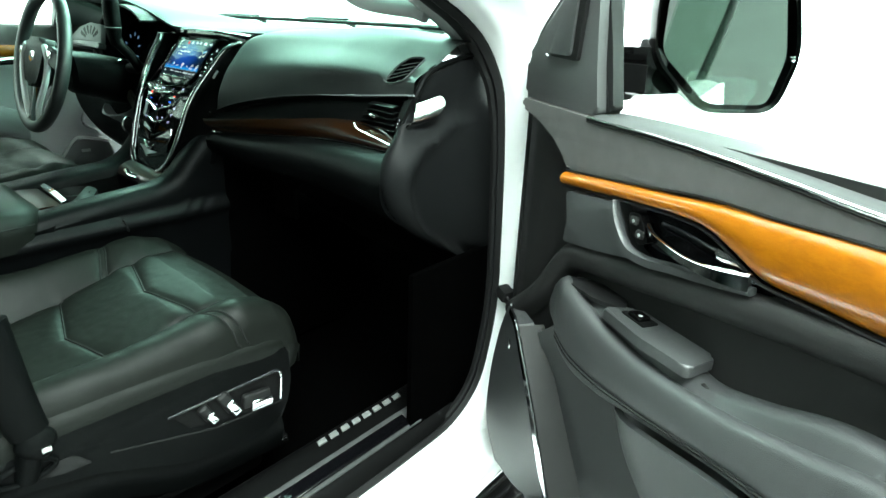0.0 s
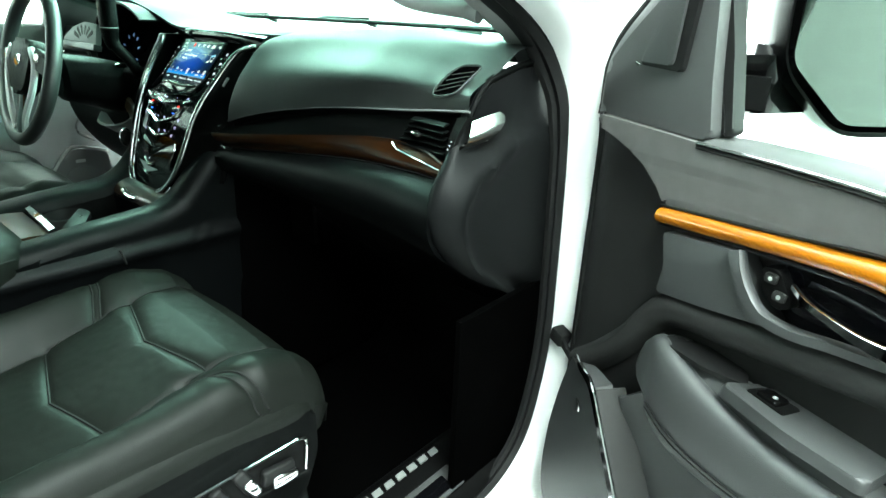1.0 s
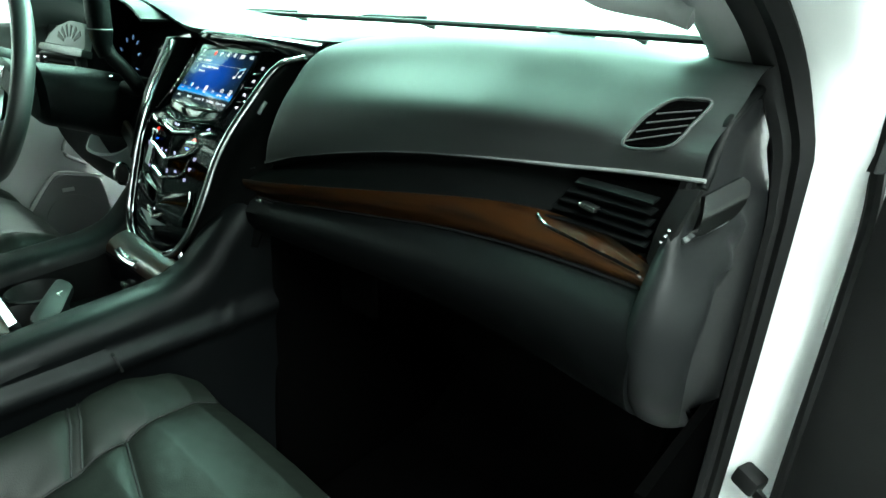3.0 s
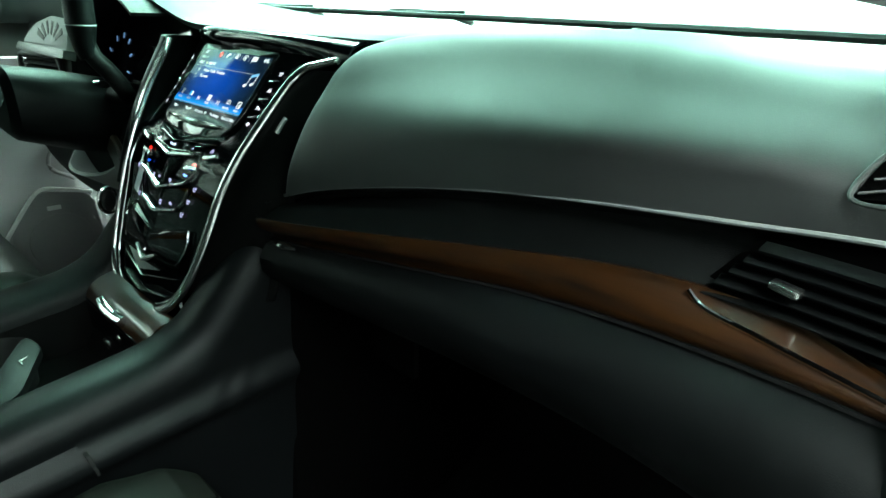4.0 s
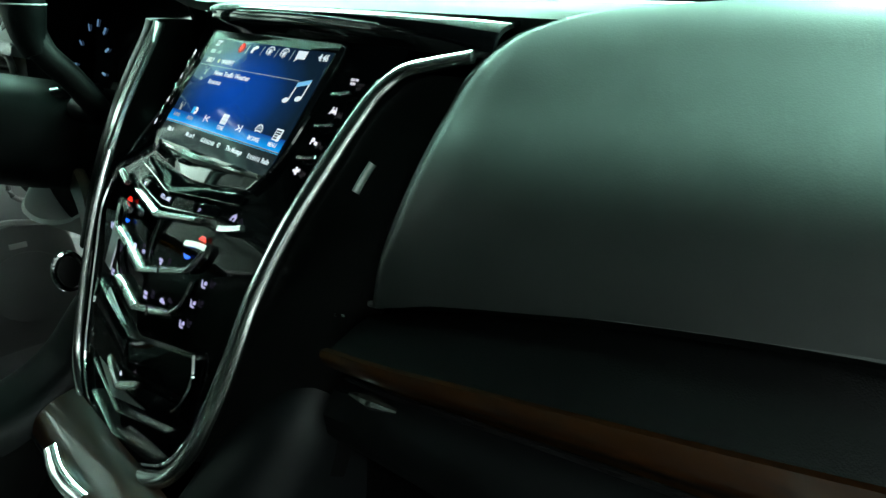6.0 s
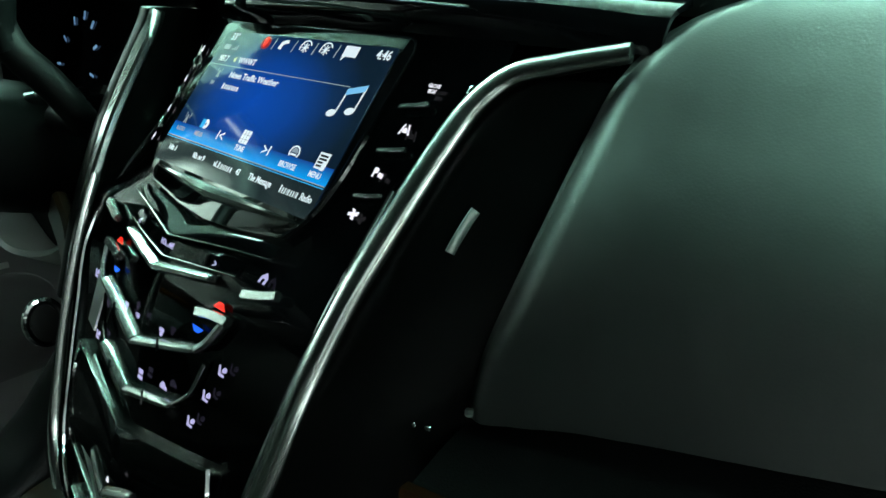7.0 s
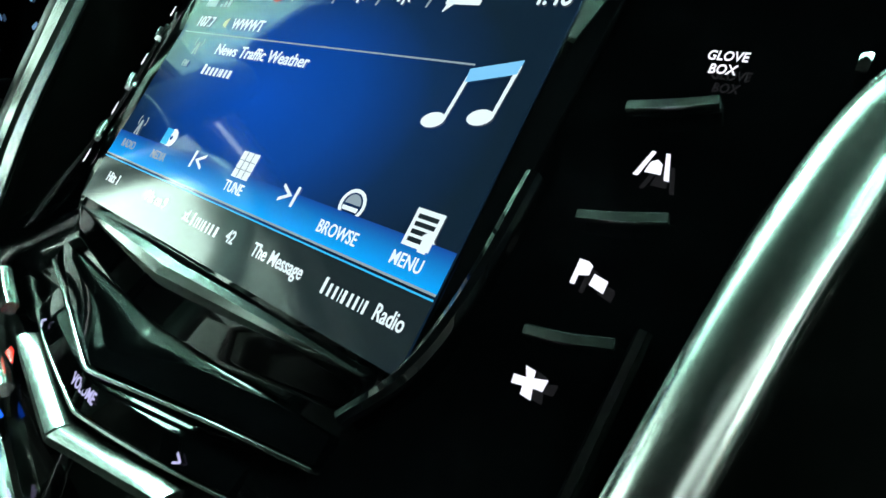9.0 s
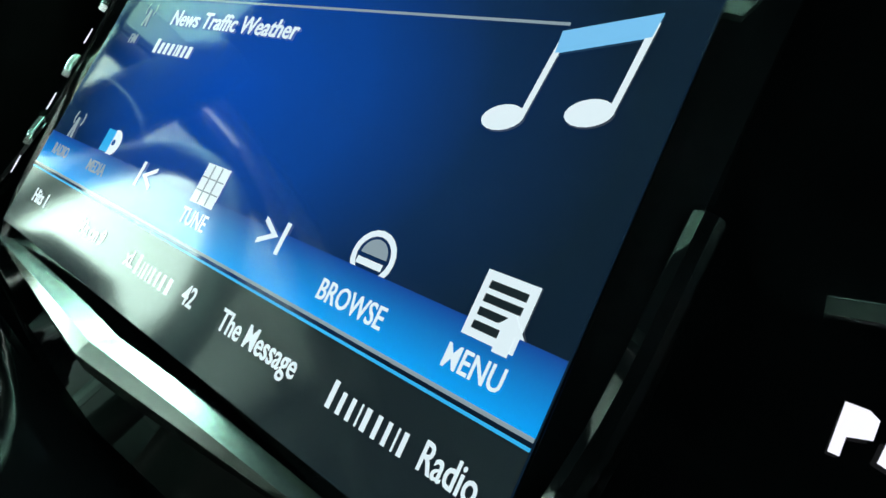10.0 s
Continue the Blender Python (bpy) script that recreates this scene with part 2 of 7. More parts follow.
def ribbon(name, path, width, thick, across, mat, parent=None, n=60, label="", closed=False):
    """A flat bar with rounded long edges; across(i/n) gives the direction of its width at each place."""
    pts = spline(path, n, closed)
    rows = []
    for i, p in enumerate(pts):
        a = pts[i - 1] if (i or closed) else p
        b = pts[(i + 1) % n] if (i < n - 1 or closed) else p
        t = (b - a).normalized()
        s = Vector(across(i / (n - 1)) if callable(across) else across)
        s = (s - t * s.dot(t)).normalized()
        w = t.cross(s).normalized()
        k = width(i / (n - 1)) if callable(width) else width
        prof = [(-.5, -.25), (-.5, .25), (-.38, .5), (.38, .5), (.5, .25), (.5, -.25), (.38, -.5), (-.38, -.5)]
        rows.append([p + s * (k * c) + w * (thick * d) for c, d in prof])
    bm, vs = grid_bm(rows, close_u=closed, close_v=True)
    if not closed:
        bm.faces.new(list(reversed(vs[0])))
        bm.faces.new(vs[-1])
    return part(name, bm, mat, parent, label)


def box(name, size, m, mat, parent=None, bevel=0.003, seg=2, label=""):
    bm = bmesh.new()
    bmesh.ops.create_cube(bm, size=1)
    for v in bm.verts:
        v.co = Vector((v.co.x * size[0], v.co.y * size[1], v.co.z * size[2]))
    if bevel:
        bmesh.ops.bevel(bm, geom=list(bm.edges), offset=min(bevel, min(size) * 0.45), segments=seg, profile=0.5, affect="EDGES")
    bm.transform(m if isinstance(m, Matrix) else Matrix.Translation(m))
    return part(name, bm, mat, parent, label)


def prism(name, poly, depth, m, mat, parent=None, bevel=0.0, seg=2, label=""):
    """A flat outline in the local xy plane, grown by depth along local z; its front edge is rounded."""
    bm = bmesh.new()
    lo = [bm.verts.new((x, y, 0)) for x, y in poly]
    hi = [bm.verts.new((x, y, depth)) for x, y in poly]
    top = bm.faces.new(hi)
    bm.faces.new(list(reversed(lo)))
    n = len(poly)
    for i in range(n):
        bm.faces.new((lo[i], lo[(i + 1) % n], hi[(i + 1) % n], hi[i]))
    if bevel:
        bmesh.ops.bevel(bm, geom=list(top.edges), offset=bevel, segments=seg, profile=0.5, affect="EDGES")
    bm.transform(m)
    return part(name, bm, mat, parent, label)


def rounded(poly, r, k=4):
    """Rounds the corners of an outline."""
    out = []
    n = len(poly)
    for i in range(n):
        a, b, c = Vector(poly[i - 1]), Vector(poly[i]), Vector(poly[(i + 1) % n])
        e = min(r, (a - b).length * 0.45, (c - b).length * 0.45)
        p, q = b + (a - b).normalized() * e, b + (c - b).normalized() * e
        for j in range(k + 1):
            t = j / k
            out.append(tuple(p * (1 - t) ** 2 + b * (2 * t * (1 - t)) + q * t * t))
    return out


def disc(cx, cy, rx, ry=None, n=24):
    ry = ry or rx
    return [(cx + rx * math.cos(2 * math.pi * i / n), cy + ry * math.sin(2 * math.pi * i / n)) for i in range(n)]


def axes(origin, ex, ey):
    ex = Vector(ex).normalized()
    ez = ex.cross(Vector(ey)).normalized()
    ey = ez.cross(ex)
    m = Matrix((ex, ey, ez)).transposed().to_4x4()
    m.translation = Vector(origin)
    return m


def text(name, words, size, m, mat, parent, depth=0.0002, shear=0.0, align="CENTER", squeeze=1.0):
    c = bpy.data.curves.new(name, "FONT")
    c.body, c.size, c.extrude, c.shear, c.align_x, c.align_y = words, size, depth, shear, align, "CENTER"
    c.resolution_u, c.offset = 3, 0.012 * size
    ob = bpy.data.objects.new(name, c)
    scene.collection.objects.link(ob)
    me = bpy.data.meshes.new_from_object(ob.evaluated_get(bpy.context.evaluated_depsgraph_get()))
    bpy.data.objects.remove(ob)
    bm = bmesh.new()
    bm.from_mesh(me)
    bm.transform(m @ Matrix.Diagonal((squeeze, 1, 1, 1)))
    return part(name, bm, mat, parent, smooth=False)

# ---- studio ----
def slab(name, lo, hi, mat, label, category):
    bm = bmesh.new()
    bmesh.ops.create_cube(bm, size=1)
    for v in bm.verts:
        v.co = Vector([lo[k] if v.co[k] < 0 else hi[k] for k in range(3)])
    ob = part(name, bm, mat, None, smooth=False)
    return tagged(ob, label, category, "", "structure")


slab("floor", (-5.2, -5.2, -0.2), (6.2, 7.2, 0.0), FLOOR, "pale grey painted studio floor under the car", "floor")
slab("wall_north", (-5.2, 7.0, 0.0), (6.2, 7.2, 3.4), STUDIO, "plain white studio wall", "wall")
# the rear walls are kept dark on purpose, to hold light back
slab("wall_south", (-5.2, -5.2, 0.0), (1.2, -5.0, 3.4), LIGHT_CUT_DARK, "dark drape added behind the car to cut light", "wall")
slab("wall_south_east", (1.2, -5.2, 0.0), (6.2, -5.0, 3.4), LIGHT_CUT_GREY, "grey drape added behind the car to cut light", "wall")
slab("wall_west", (-5.2, -5.0, 0.0), (-5.0, 7.0, 3.4), STUDIO, "plain white studio wall", "wall")
slab("wall_east", (6.0, -0.8, 0.0), (6.2, 7.0, 3.4), STUDIO, "plain white studio wall", "wall")
slab("wall_east_rear", (6.0, -5.0, 0.0), (6.2, -0.8, 3.4), LIGHT_CUT_GREY, "grey drape added beside the car to cut light", "wall")
slab("ceiling", (-5.2, -5.2, 3.4), (6.2, 7.2, 3.5), STUDIO, "plain white studio ceiling", "ceiling")

# ---- car body ----
body = root("car_body", (0, 0, 0.3), "glossy white body shell of a large car with open door", "car body", kind="structure")

# the front door opening on the camera's side: points of its edge in the plane of the side, with the lean of the side
LOOP = [(-1.02, 0.70), (-1.02, 1.2), (-0.98, 1.66), (-0.86, 1.75), (-0.62, 1.735), (-0.36, 1.66), (-0.11, 1.545), (0.05, 1.454), (0.106, 1.425), (0.154, 1.385), (0.180, 1.337), (0.197, 1.27),
        (0.210, 1.17), (0.218, 1.06), (0.224, 0.95), (0.228, 0.84), (0.212, 0.72), (0.172, 0.61), (0.09, 0.553), (-0.05, 0.540), (-0.4, 0.538), (-0.85, 0.545), (-0.98, 0.60)]


def lean(z):
    return -0.26 * max(0.0, z - 1.30)


def loop_sweep(name, profile, mat, label="", n=180, wide=0.0):
    """Sweeps a profile (across the car, away from the opening) round the door opening."""
    pts = spline([(0.0, y, z) for y, z in LOOP], n, True)
    rows = []
    for i, p in enumerate(pts):
        t = (pts[(i + 1) % n] - pts[i - 1]).normalized()
        o = Vector((0, -t.z, t.y))
        if o.dot(p - Vector((0, -0.4, 1.1))) < 0:
            o = -o
        grow = wide * min(1.0, max(0.0, (p.z - 1.22) / 0.14))
        rows.append([Vector((x + lean(p.z) - grow * max(0.0, 0.843 - x) / 0.03, 0, 0)) + p + o * d for x, d in profile])
    bm, vs = grid_bm(rows, True, True)
    return part(name, bm, mat, body, label)


loop_sweep("door_frame", [(0.835, 0.004), (0.850, 0.002), (0.878, 0.006), (0.895, 0.016), (0.903, 0.034), (0.925, 0.046), (0.945, 0.07), (0.955, 0.11), (0.90, 0.12), (0.83, 0.05)], PAINT,
           "glossy white painted door jamb")
loop_sweep("door_seal", [(0.813, -0.002), (0.816, -0.009), (0.824, -0.010), (0.829, -0.005), (0.836, -0.010), (0.846, -0.003), (0.843, 0.008), (0.818, 0.010)], RUBBER,
           "black rubber door seal", wide=0.018)

# roof, rear closing walls, far side
part_roof = [[(x, y, z + 0.05 - 0.05 * (x / 0.75) ** 2) for x in (-0.78, -0.5, 0, 0.5, 0.78)] for y, z in ((-0.30, 1.735), (-0.6, 1.79), (-1.2, 1.82), (-2.3, 1.80))]
surf("roof", part_roof, PAINT, body, 16, 16, 0.03, (0, 0, 1), "white painted roof")
surf("headliner", [[(x, y, z - 0.012) for x, y, z in s] for s in part_roof], HEADLINER, body, 16, 16, 0.01, (0, 0, 1), "dark cloth headliner")
box("rear_bulkhead", (1.9, 0.05, 1.4), (0, -2.3, 1.15), HEADLINER, body, 0.01, label="plain dark rear wall of the cabin")
box("rear_side", (0.10, 1.3, 0.75), (0.90, -1.68, 0.93), DARK_TRIM, body, 0.02, label="dark rear door lining")
box("rear_side", (0.10, 1.3, 0.75), (-0.93, -1.68, 0.93), DARK_TRIM, body, 0.02, label="dark rear door lining")
for side in (-1, 1):
    surf("rear_quarter", [[(side * 0.86, -1.05, 1.29), (side * 0.80, -1.05, 1.52), (side * 0.74, -1.05, 1.78)], [(side * 0.88, -1.3, 1.29), (side * 0.82, -1.3, 1.52), (side * 0.74, -1.3, 1.80)],
                          [(side * 0.88, -2.3, 1.29), (side * 0.82, -2.3, 1.52), (side * 0.72, -2.3, 1.80)]], GLASS_BLACK, body, 8, 8, 0.02, (side, 0, 0), "dark rear side glass")
box("floor_pan", (1.68, 3.2, 0.06), (0, -0.75, 0.43), CARPET, body, 0.01, label="black carpeted cabin floor")
surf("firewall", [[(x, 0.30, 0.45), (x, 0.52, 0.62), (x, 0.60, 0.9), (x, 0.62, 1.3)] for x in (-0.82, 0, 0.82)], CARPET, body, 8, 12, 0.02, (0, 1, 0), "black footwell lining")
surf("kick_panel", [[(0.80, y, z) for y in (-0.02, 0.10, 0.24, 0.6)] for z in (0.46, 0.7, 0.95)], CARPET, body, 8, 10, 0.012, (1, 0, 0), "black kick panel beside the footwell")

# sill: inner plate, scuff strip, outer painted step
sill = root("sill_trim", (0.78, -0.4, 0.59), "black sill cover with a brushed scuff plate", "sill trim", kind="structure")
surf("sill_cover", [[(0.66, y, 0.545), (0.70, y, 0.588), (0.74, y, 0.596), (0.80, y, 0.585), (0.826, y, 0.560), (0.838, y, 0.535)] for y in (-1.0, -0.4, -0.02, 0.12)], DARK_TRIM, sill, 12, 16, 0.01, (0, 0, -1))
box("scuff_plate", (0.050, 0.70, 0.006), pose(0.790, -0.335, 0.590, 0, 14, 0), GRILLE, sill, 0.003, label="brushed metal scuff plate")
box("scuff_inlay", (0.030, 0.66, 0.004), pose(0.794, -0.345, 0.5945, 0, 14, 0), PIANO, sill, 0.002, label="glossy black inlay")
for k in range(8):
    y0 = -0.205 + k * 0.0305
    prism("badge_block", [(y0 + 0.001, -0.008), (y0 + 0.022, -0.008), (y0 + 0.025, 0.006), (y0 + 0.005, 0.006)], 0.003,
          axes((0.722, 0, 0.5965), (0, 1, 0), (-1, 0, 0.05)), BADGE, sill, 0.0008, label="pale raised badge block")
loopless = [[(x, y, z) for x, z in ((0.89, 0.545), (0.92, 0.53), (0.945, 0.50), (0.95, 0.46), (0.93, 0.40), (0.86, 0.36))] for y in (-2.2, -0.5, 0.3, 0.5)]
surf("rocker_panel", loopless, PAINT, body, 10, 14, 0.02, (-1, 0, 0), "white painted rocker panel")
step = root("running_board", (1.02, -0.6, 0.40), "black ribbed running board below the door", "running board")
box("board", (0.20, 2.2, 0.05), (1.03, -0.75, 0.385), DARK_TRIM, step, 0.02)
for k in range(6):
    box("tread_rib", (0.010, 2.1, 0.012), (0.955 + 0.028 * k, -0.75, 0.414), RUBBER, step, 0.004)
box("board_trim", (0.012, 2.2, 0.02), (1.134, -0.75, 0.392), CHROME, step, 0.004, label="chrome trim strip")

# fender, hood, cowl, windscreen
surf("fender", [[(0.955, 0.28, z0), (0.975, 0.6, z0), (0.97, 1.2, z0 - 0.01), (0.93, 1.75, z0 - 0.06)] for z0 in (0.45, 0.8, 1.1, 1.24)], PAINT, body, 12, 16, 0.02, (-1, 0, 0), "white front fender")
surf("fender", [[(-0.955, 0.28, z0), (-0.975, 0.6, z0), (-0.97, 1.2, z0 - 0.01), (-0.93, 1.75, z0 - 0.06)] for z0 in (0.45, 0.8, 1.1, 1.24)], PAINT, body, 12, 16, 0.02, (1, 0, 0), "white front fender")
surf("hinge_pillar", [[(0.845, 0.235, z0), (0.875, 0.24, z0), (0.91, 0.255, z0), (0.955, 0.29, z0)] for z0 in (0.45, 0.8, 1.1, 1.26)], PAINT, body, 12, 10, 0.02, (0, 1, 0), "white painted hinge pillar")
surf("hood", [[(x, y, z - 0.035 * (x / 0.95) ** 2) for y, z in ((0.62, 1.335), (0.9, 1.33), (1.4, 1.29), (1.9, 1.2))] for x in (-0.95, -0.5, 0, 0.5, 0.95)], PAINT, body, 20, 16, 0.01, (0, 0, -1), "white hood beyond the windscreen")
surf("cowl", [[(x, y - 0.16 * (x / 0.8) ** 2, z) for y, z in ((0.50, 1.372), (0.54, 1.375), (0.60, 1.35), (0.64, 1.33))] for x in (-0.84, -0.4, 0, 0.4, 0.84)], RUBBER, body, 20, 8, 0.01, (0, 0, -1), "black plastic cowl under the windscreen")


def screen_point(x, k):
    """A place on the windscreen: x across, k from its base (0) to the roof (1)."""
    return Vector((x * (1 - 0.12 * k), 0.515 - 0.20 * (x / 0.8) ** 2 - 0.83 * k, 1.385 + 0.37 * k + 0.03 * math.sin(math.pi * k)))


glass = root("windscreen", (0, 0.4, 1.4), "raked green-tinted windscreen above the dashboard", "windscreen", kind="structure")
surf("pane", [[screen_point(x, k) for k in (0, 0.25, 0.5, 0.75, 1)] for x in (-0.80, -0.5, 0, 0.5, 0.80)], WINDSCREEN, glass, 16, 12, 0.002, (0, 1, 1), "green-tinted glass")
# unseen band, added to keep windscreen light out of the display's reflection
surf("light_block_band", [[screen_point(x, k) + Vector((0, -0.012, -0.016)) for k in (0.62, 0.70, 0.85, 1.03)] for x in (-0.76, -0.5, 0, 0.5, 0.76)], HEADLINER, body, 16, 10, 0.012, (0, 1, 1), "unseen dark band added to block light at the windscreen's top")
tube("lower_seal", [screen_point(x, 0.030) for x in (-0.80, -0.5, -0.2, 0.2, 0.5, 0.80)], 0.006, RUBBER, glass, 40, 8, label="black glass edge")


# inner trims of the two front pillars
def pillar(side):
    p = root("pillar_trim", (side * 0.78, 0.1, 1.38), "grey cloth-covered front pillar trim", "pillar trim", kind="structure")
    secs = []
    for inner, outer in (((0.724, 0.215, 1.350), (0.786, 0.200, 1.350)), ((0.722, 0.165, 1.392), (0.778, 0.150, 1.392)), ((0.714, 0.090, 1.434), (0.766, 0.090, 1.434)),
                         ((0.69, -0.060, 1.515), (0.748, -0.030, 1.508)), ((0.66, -0.28, 1.635), (0.72, -0.25, 1.63)), ((0.645, -0.52, 1.72), (0.705, -0.52, 1.715))):
        a, b = Vector(inner), Vector(outer)
        hid = a + Vector((0.05, 0.09, 0.01))
        secs.append([Vector((side * q.x, q.y, q.z)) for q in (hid, a + Vector((0.006, 0.016, 0)), a, a.lerp(b, 0.4) + Vector((-0.004, -0.010, -0.004)), a.lerp(b, 0.75) + Vector((0, -0.006, -0.002)), b)])
    surf("cover", secs, PILLAR, p, 24, 12, 0.006, (0, 1, 1))
    return p


right_pillar = pillar(1)
pillar(-1)
tube("grab_handle", [(0.690, -0.22, 1.53), (0.672, -0.13, 1.500), (0.668, -0.02, 1.452), (0.676, 0.04, 1.443), (0.700, 0.085, 1.438), (0.728, 0.09, 1.430)], 0.014, PILLAR, right_pillar, 40, 12, flat=1.3,
     label="grey grab handle")

# ---- dashboard ----
dash = root("dashboard", (0.0, 0.2, 1.2), "black leather dashboard with stitched edge and wood strip", "dashboard")
SEAM = [(0.196, -0.064, 1.203), (0.25, -0.054, 1.2212), (0.35, -0.036, 1.2438), (0.45, -0.020, 1.2602), (0.55, -0.008, 1.271), (0.65, 0.000, 1.279), (0.73, -0.002, 1.288), (0.795, -0.012, 1.296)]


def seam_at(x):
    xs = [p[0] for p in SEAM]
    return Vector((x, float(np.interp(x, xs, [p[1] for p in SEAM])), float(np.interp(x, xs, [p[2] for p in SEAM]))))


def pad_section(x):
    """The passenger's pad at x: from the stitched seam up over the brow and forward to the windscreen."""
    s = seam_at(max(x, 0.196))
    k = min(1.0, max(0.0, (x - 0.2) / 0.5))
    end = max(0.0, (x - 0.70) / 0.1)
    back = 0.030 * min(1.0, max(0.0, (x - 0.55) / 0.15))
    top = 1.368 + 0.020 * math.sin(math.pi * min(1, k * 0.75 + 0.1)) - 0.004 * end
    base = 0.455 - 0.20 * (x / 0.8) ** 2
    rake = 0.030 * math.sin(math.pi * min(1.0, max(0.0, (x - 0.24) / 0.44)))
    return [s, s + Vector((0, 0.002, 0.02)), s.lerp(Vector((x, 0.005, top - 0.03)), 0.5) + Vector((0, -0.012 + 0.6 * back + 0.35 * rake, 0.006)), Vector((x, 0.012 + 0.012 * k + back + rake, top - 0.026 - 0.1 * rake)),
            Vector((x, 0.050 + 0.01 * k + back + rake, top - 0.004)), Vector((x, 0.11 + rake, top + 0.006)), Vector((x, 0.5 * (0.11 + base), top + 0.010)), Vector((x, base, 1.381))]


LEFT_EDGE = [(0.196, -0.062, 1.202), (0.200, -0.060, 1.230), (0.206, -0.050, 1.262), (0.210, -0.036, 1.290), (0.211, -0.012, 1.320), (0.214, 0.004, 1.341), (0.228, 0.025, 1.362), (0.262, 0.062, 1.378), (0.32, 0.14, 1.386), (0.40, 0.24, 1.389), (0.47, 0.36, 1.386)]
edge = spline(LEFT_EDGE, 60)
PAD = {}


def pad_at(x, v):
    """A place on the pad: x across, v-th of sixty steps from the seam to the windscreen."""
    key = round(x, 3)
    if key not in PAD:
        PAD[key] = spline(pad_section(key), 60)
    return PAD[key][v]


pad_rows = []
for v in range(60):
    a = edge[v]
    row = [a + Vector((-0.001, 0.016, -0.002)), a + Vector((-0.003, 0.007, 0)), a + Vector((-0.002, 0.001, 0.0005))]
    for k in range(1, 56):
        u = (k / 55) ** 1.9
        x = a.x + (0.796 - a.x) * u
        fade = (1 - u) ** 6
        rim = a + Vector((x - a.x, 0, 0))
        rim = pad_at(max(x, 0.2), v) + (a - pad_at(max(round(a.x, 3), 0.2), v)) * fade
        row.append(Vector((x, rim.y - 0.011 * (lambda q: q * (1.5 - 0.5 * q * q))(min(1.0, (x - a.x) / 0.013)) * (1 - u), rim.z)))
    pad_rows.append(row)
bm, vs = grid_bm(pad_rows)
bmesh.ops.solidify(bm, geom=list(bm.faces), thickness=0.004)
part("passenger_pad", bm, LEATHER, dash, "black leather pad in front of the passenger")
tube("stitched_welt", [seam_at(x) + Vector((0, -0.003, -0.001)) for x in (0.197, 0.25, 0.35, 0.45, 0.55, 0.65, 0.73, 0.80)], 0.0021, WELT, dash, 90, 6, label="pale stitched welt")

# middle top of the dashboard, with a dark brow over the screen
def crest(x):
    """The top swells over the gauges in front of the driver."""
    k = min(1.0, max(0.0, (-0.16 - x) / 0.24))
    return 0.068 * k * k * (3 - 2 * k)


surf("top_cover", [[(x, y0 + dy - 0.5 * crest(x) * max(0, 1 - dy / 0.1), z + crest(x) * max(0, 1 - dy / 0.36)) for dy, z in ((0.008, 1.3650), (0.0, 1.3690), (0.004, 1.3745), (0.04, 1.3800), (0.16, 1.3850), (0.30, 1.387), (0.455 - y0 - 0.20 * (x / 0.8) ** 2, 1.380))]
                   for x, y0 in ((-0.80, 0.0), (-0.65, 0.0), (-0.5, 0.01), (-0.40, 0.015), (-0.30, 0.025), (-0.20, 0.025), (-0.1, 0.02), (0.0, 0.018), (0.1, 0.02), (0.2, 0.028), (0.235, 0.035), (0.30, 0.11), (0.40, 0.22))],
     TOP_LEATHER, dash, 80, 30, 0.01, (0, 0, -1), "black leather top of the dashboard")


def band(name, secs, mat, away=(0, 1, 0), nu=50, nv=12, thick=0.006, label=""):
    return surf(name, secs, mat, dash, nu, nv, thick, away, label)


XS = (0.192, 0.23, 0.30, 0.40, 0.50, 0.60, 0.70, 0.782)


def wood_low(x):
    return Vector((x, float(np.interp(x, (0.16, 0.22, 0.35, 0.5, 0.65, 0.78), (-0.086, -0.078, -0.050, -0.030, -0.028, -0.043))),
                   float(np.interp(x, (0.16, 0.25, 0.35, 0.45, 0.55, 0.65, 0.78), (1.152, 1.156, 1.164, 1.174, 1.184, 1.191, 1.194)))))


def wood_high(x):
    return wood_low(x) + Vector((0, float(np.interp(x, (0.16, 0.35, 0.50, 0.62, 0.70, 0.78), (-0.022, -0.016, -0.002, 0.014, 0.022, 0.010))), float(np.interp(x, (0.16, 0.35, 0.6, 0.70, 0.78), (0.028, 0.034, 0.040, 0.034, 0.016)))))


band("mid_band", [[wood_high(x) + Vector((0, 0.004, -0.004)), wood_high(x).lerp(seam_at(max(x, 0.196)), 0.4) + Vector((0, 0.020, 0)), seam_at(max(x, 0.196)) + Vector((0, 0.016, -0.012)), seam_at(max(x, 0.196)) + Vector((0, 0.003, -0.002))] for x in XS],
     SOFT, label="dark recessed band between leather and wood")
band("wood_strip", [[wood_low(x), wood_low(x) + Vector((0, -0.003, 0.006)), wood_low(x).lerp(wood_high(x), 0.5) + Vector((0, -0.006, 0)), wood_high(x) + Vector((0, -0.001, -0.005)), wood_high(x)] for x in XS], SHADED_WOOD,
     label="glossy wood strip, colour darkened for shade")
tube("wood_edge", [wood_low(x) + Vector((0, -0.002, -0.002)) for x in XS], 0.0022, GLASS_BLACK, dash, 60, 6)


def lower_section(x):
    w = wood_low(x)
    k = float(np.interp(x, (0.2, 0.45, 0.65, 0.78), (0.50, 0.82, 1.05, 1.15)))
    roll = [Vector((0, dy * k, dz * k)) for dy, dz in ((-0.012, -0.008), (-0.030, -0.022), (-0.040, -0.044), (-0.038, -0.070), (-0.022, -0.098), (0.008, -0.122), (0.050, -0.140))]
    return [w + Vector((0, 0.006, -0.002))] + [w + q for q in roll] + [Vector((x, 0.14, 0.965)), Vector((x, 0.26, 0.86)), Vector((x, 0.42, 0.74))]


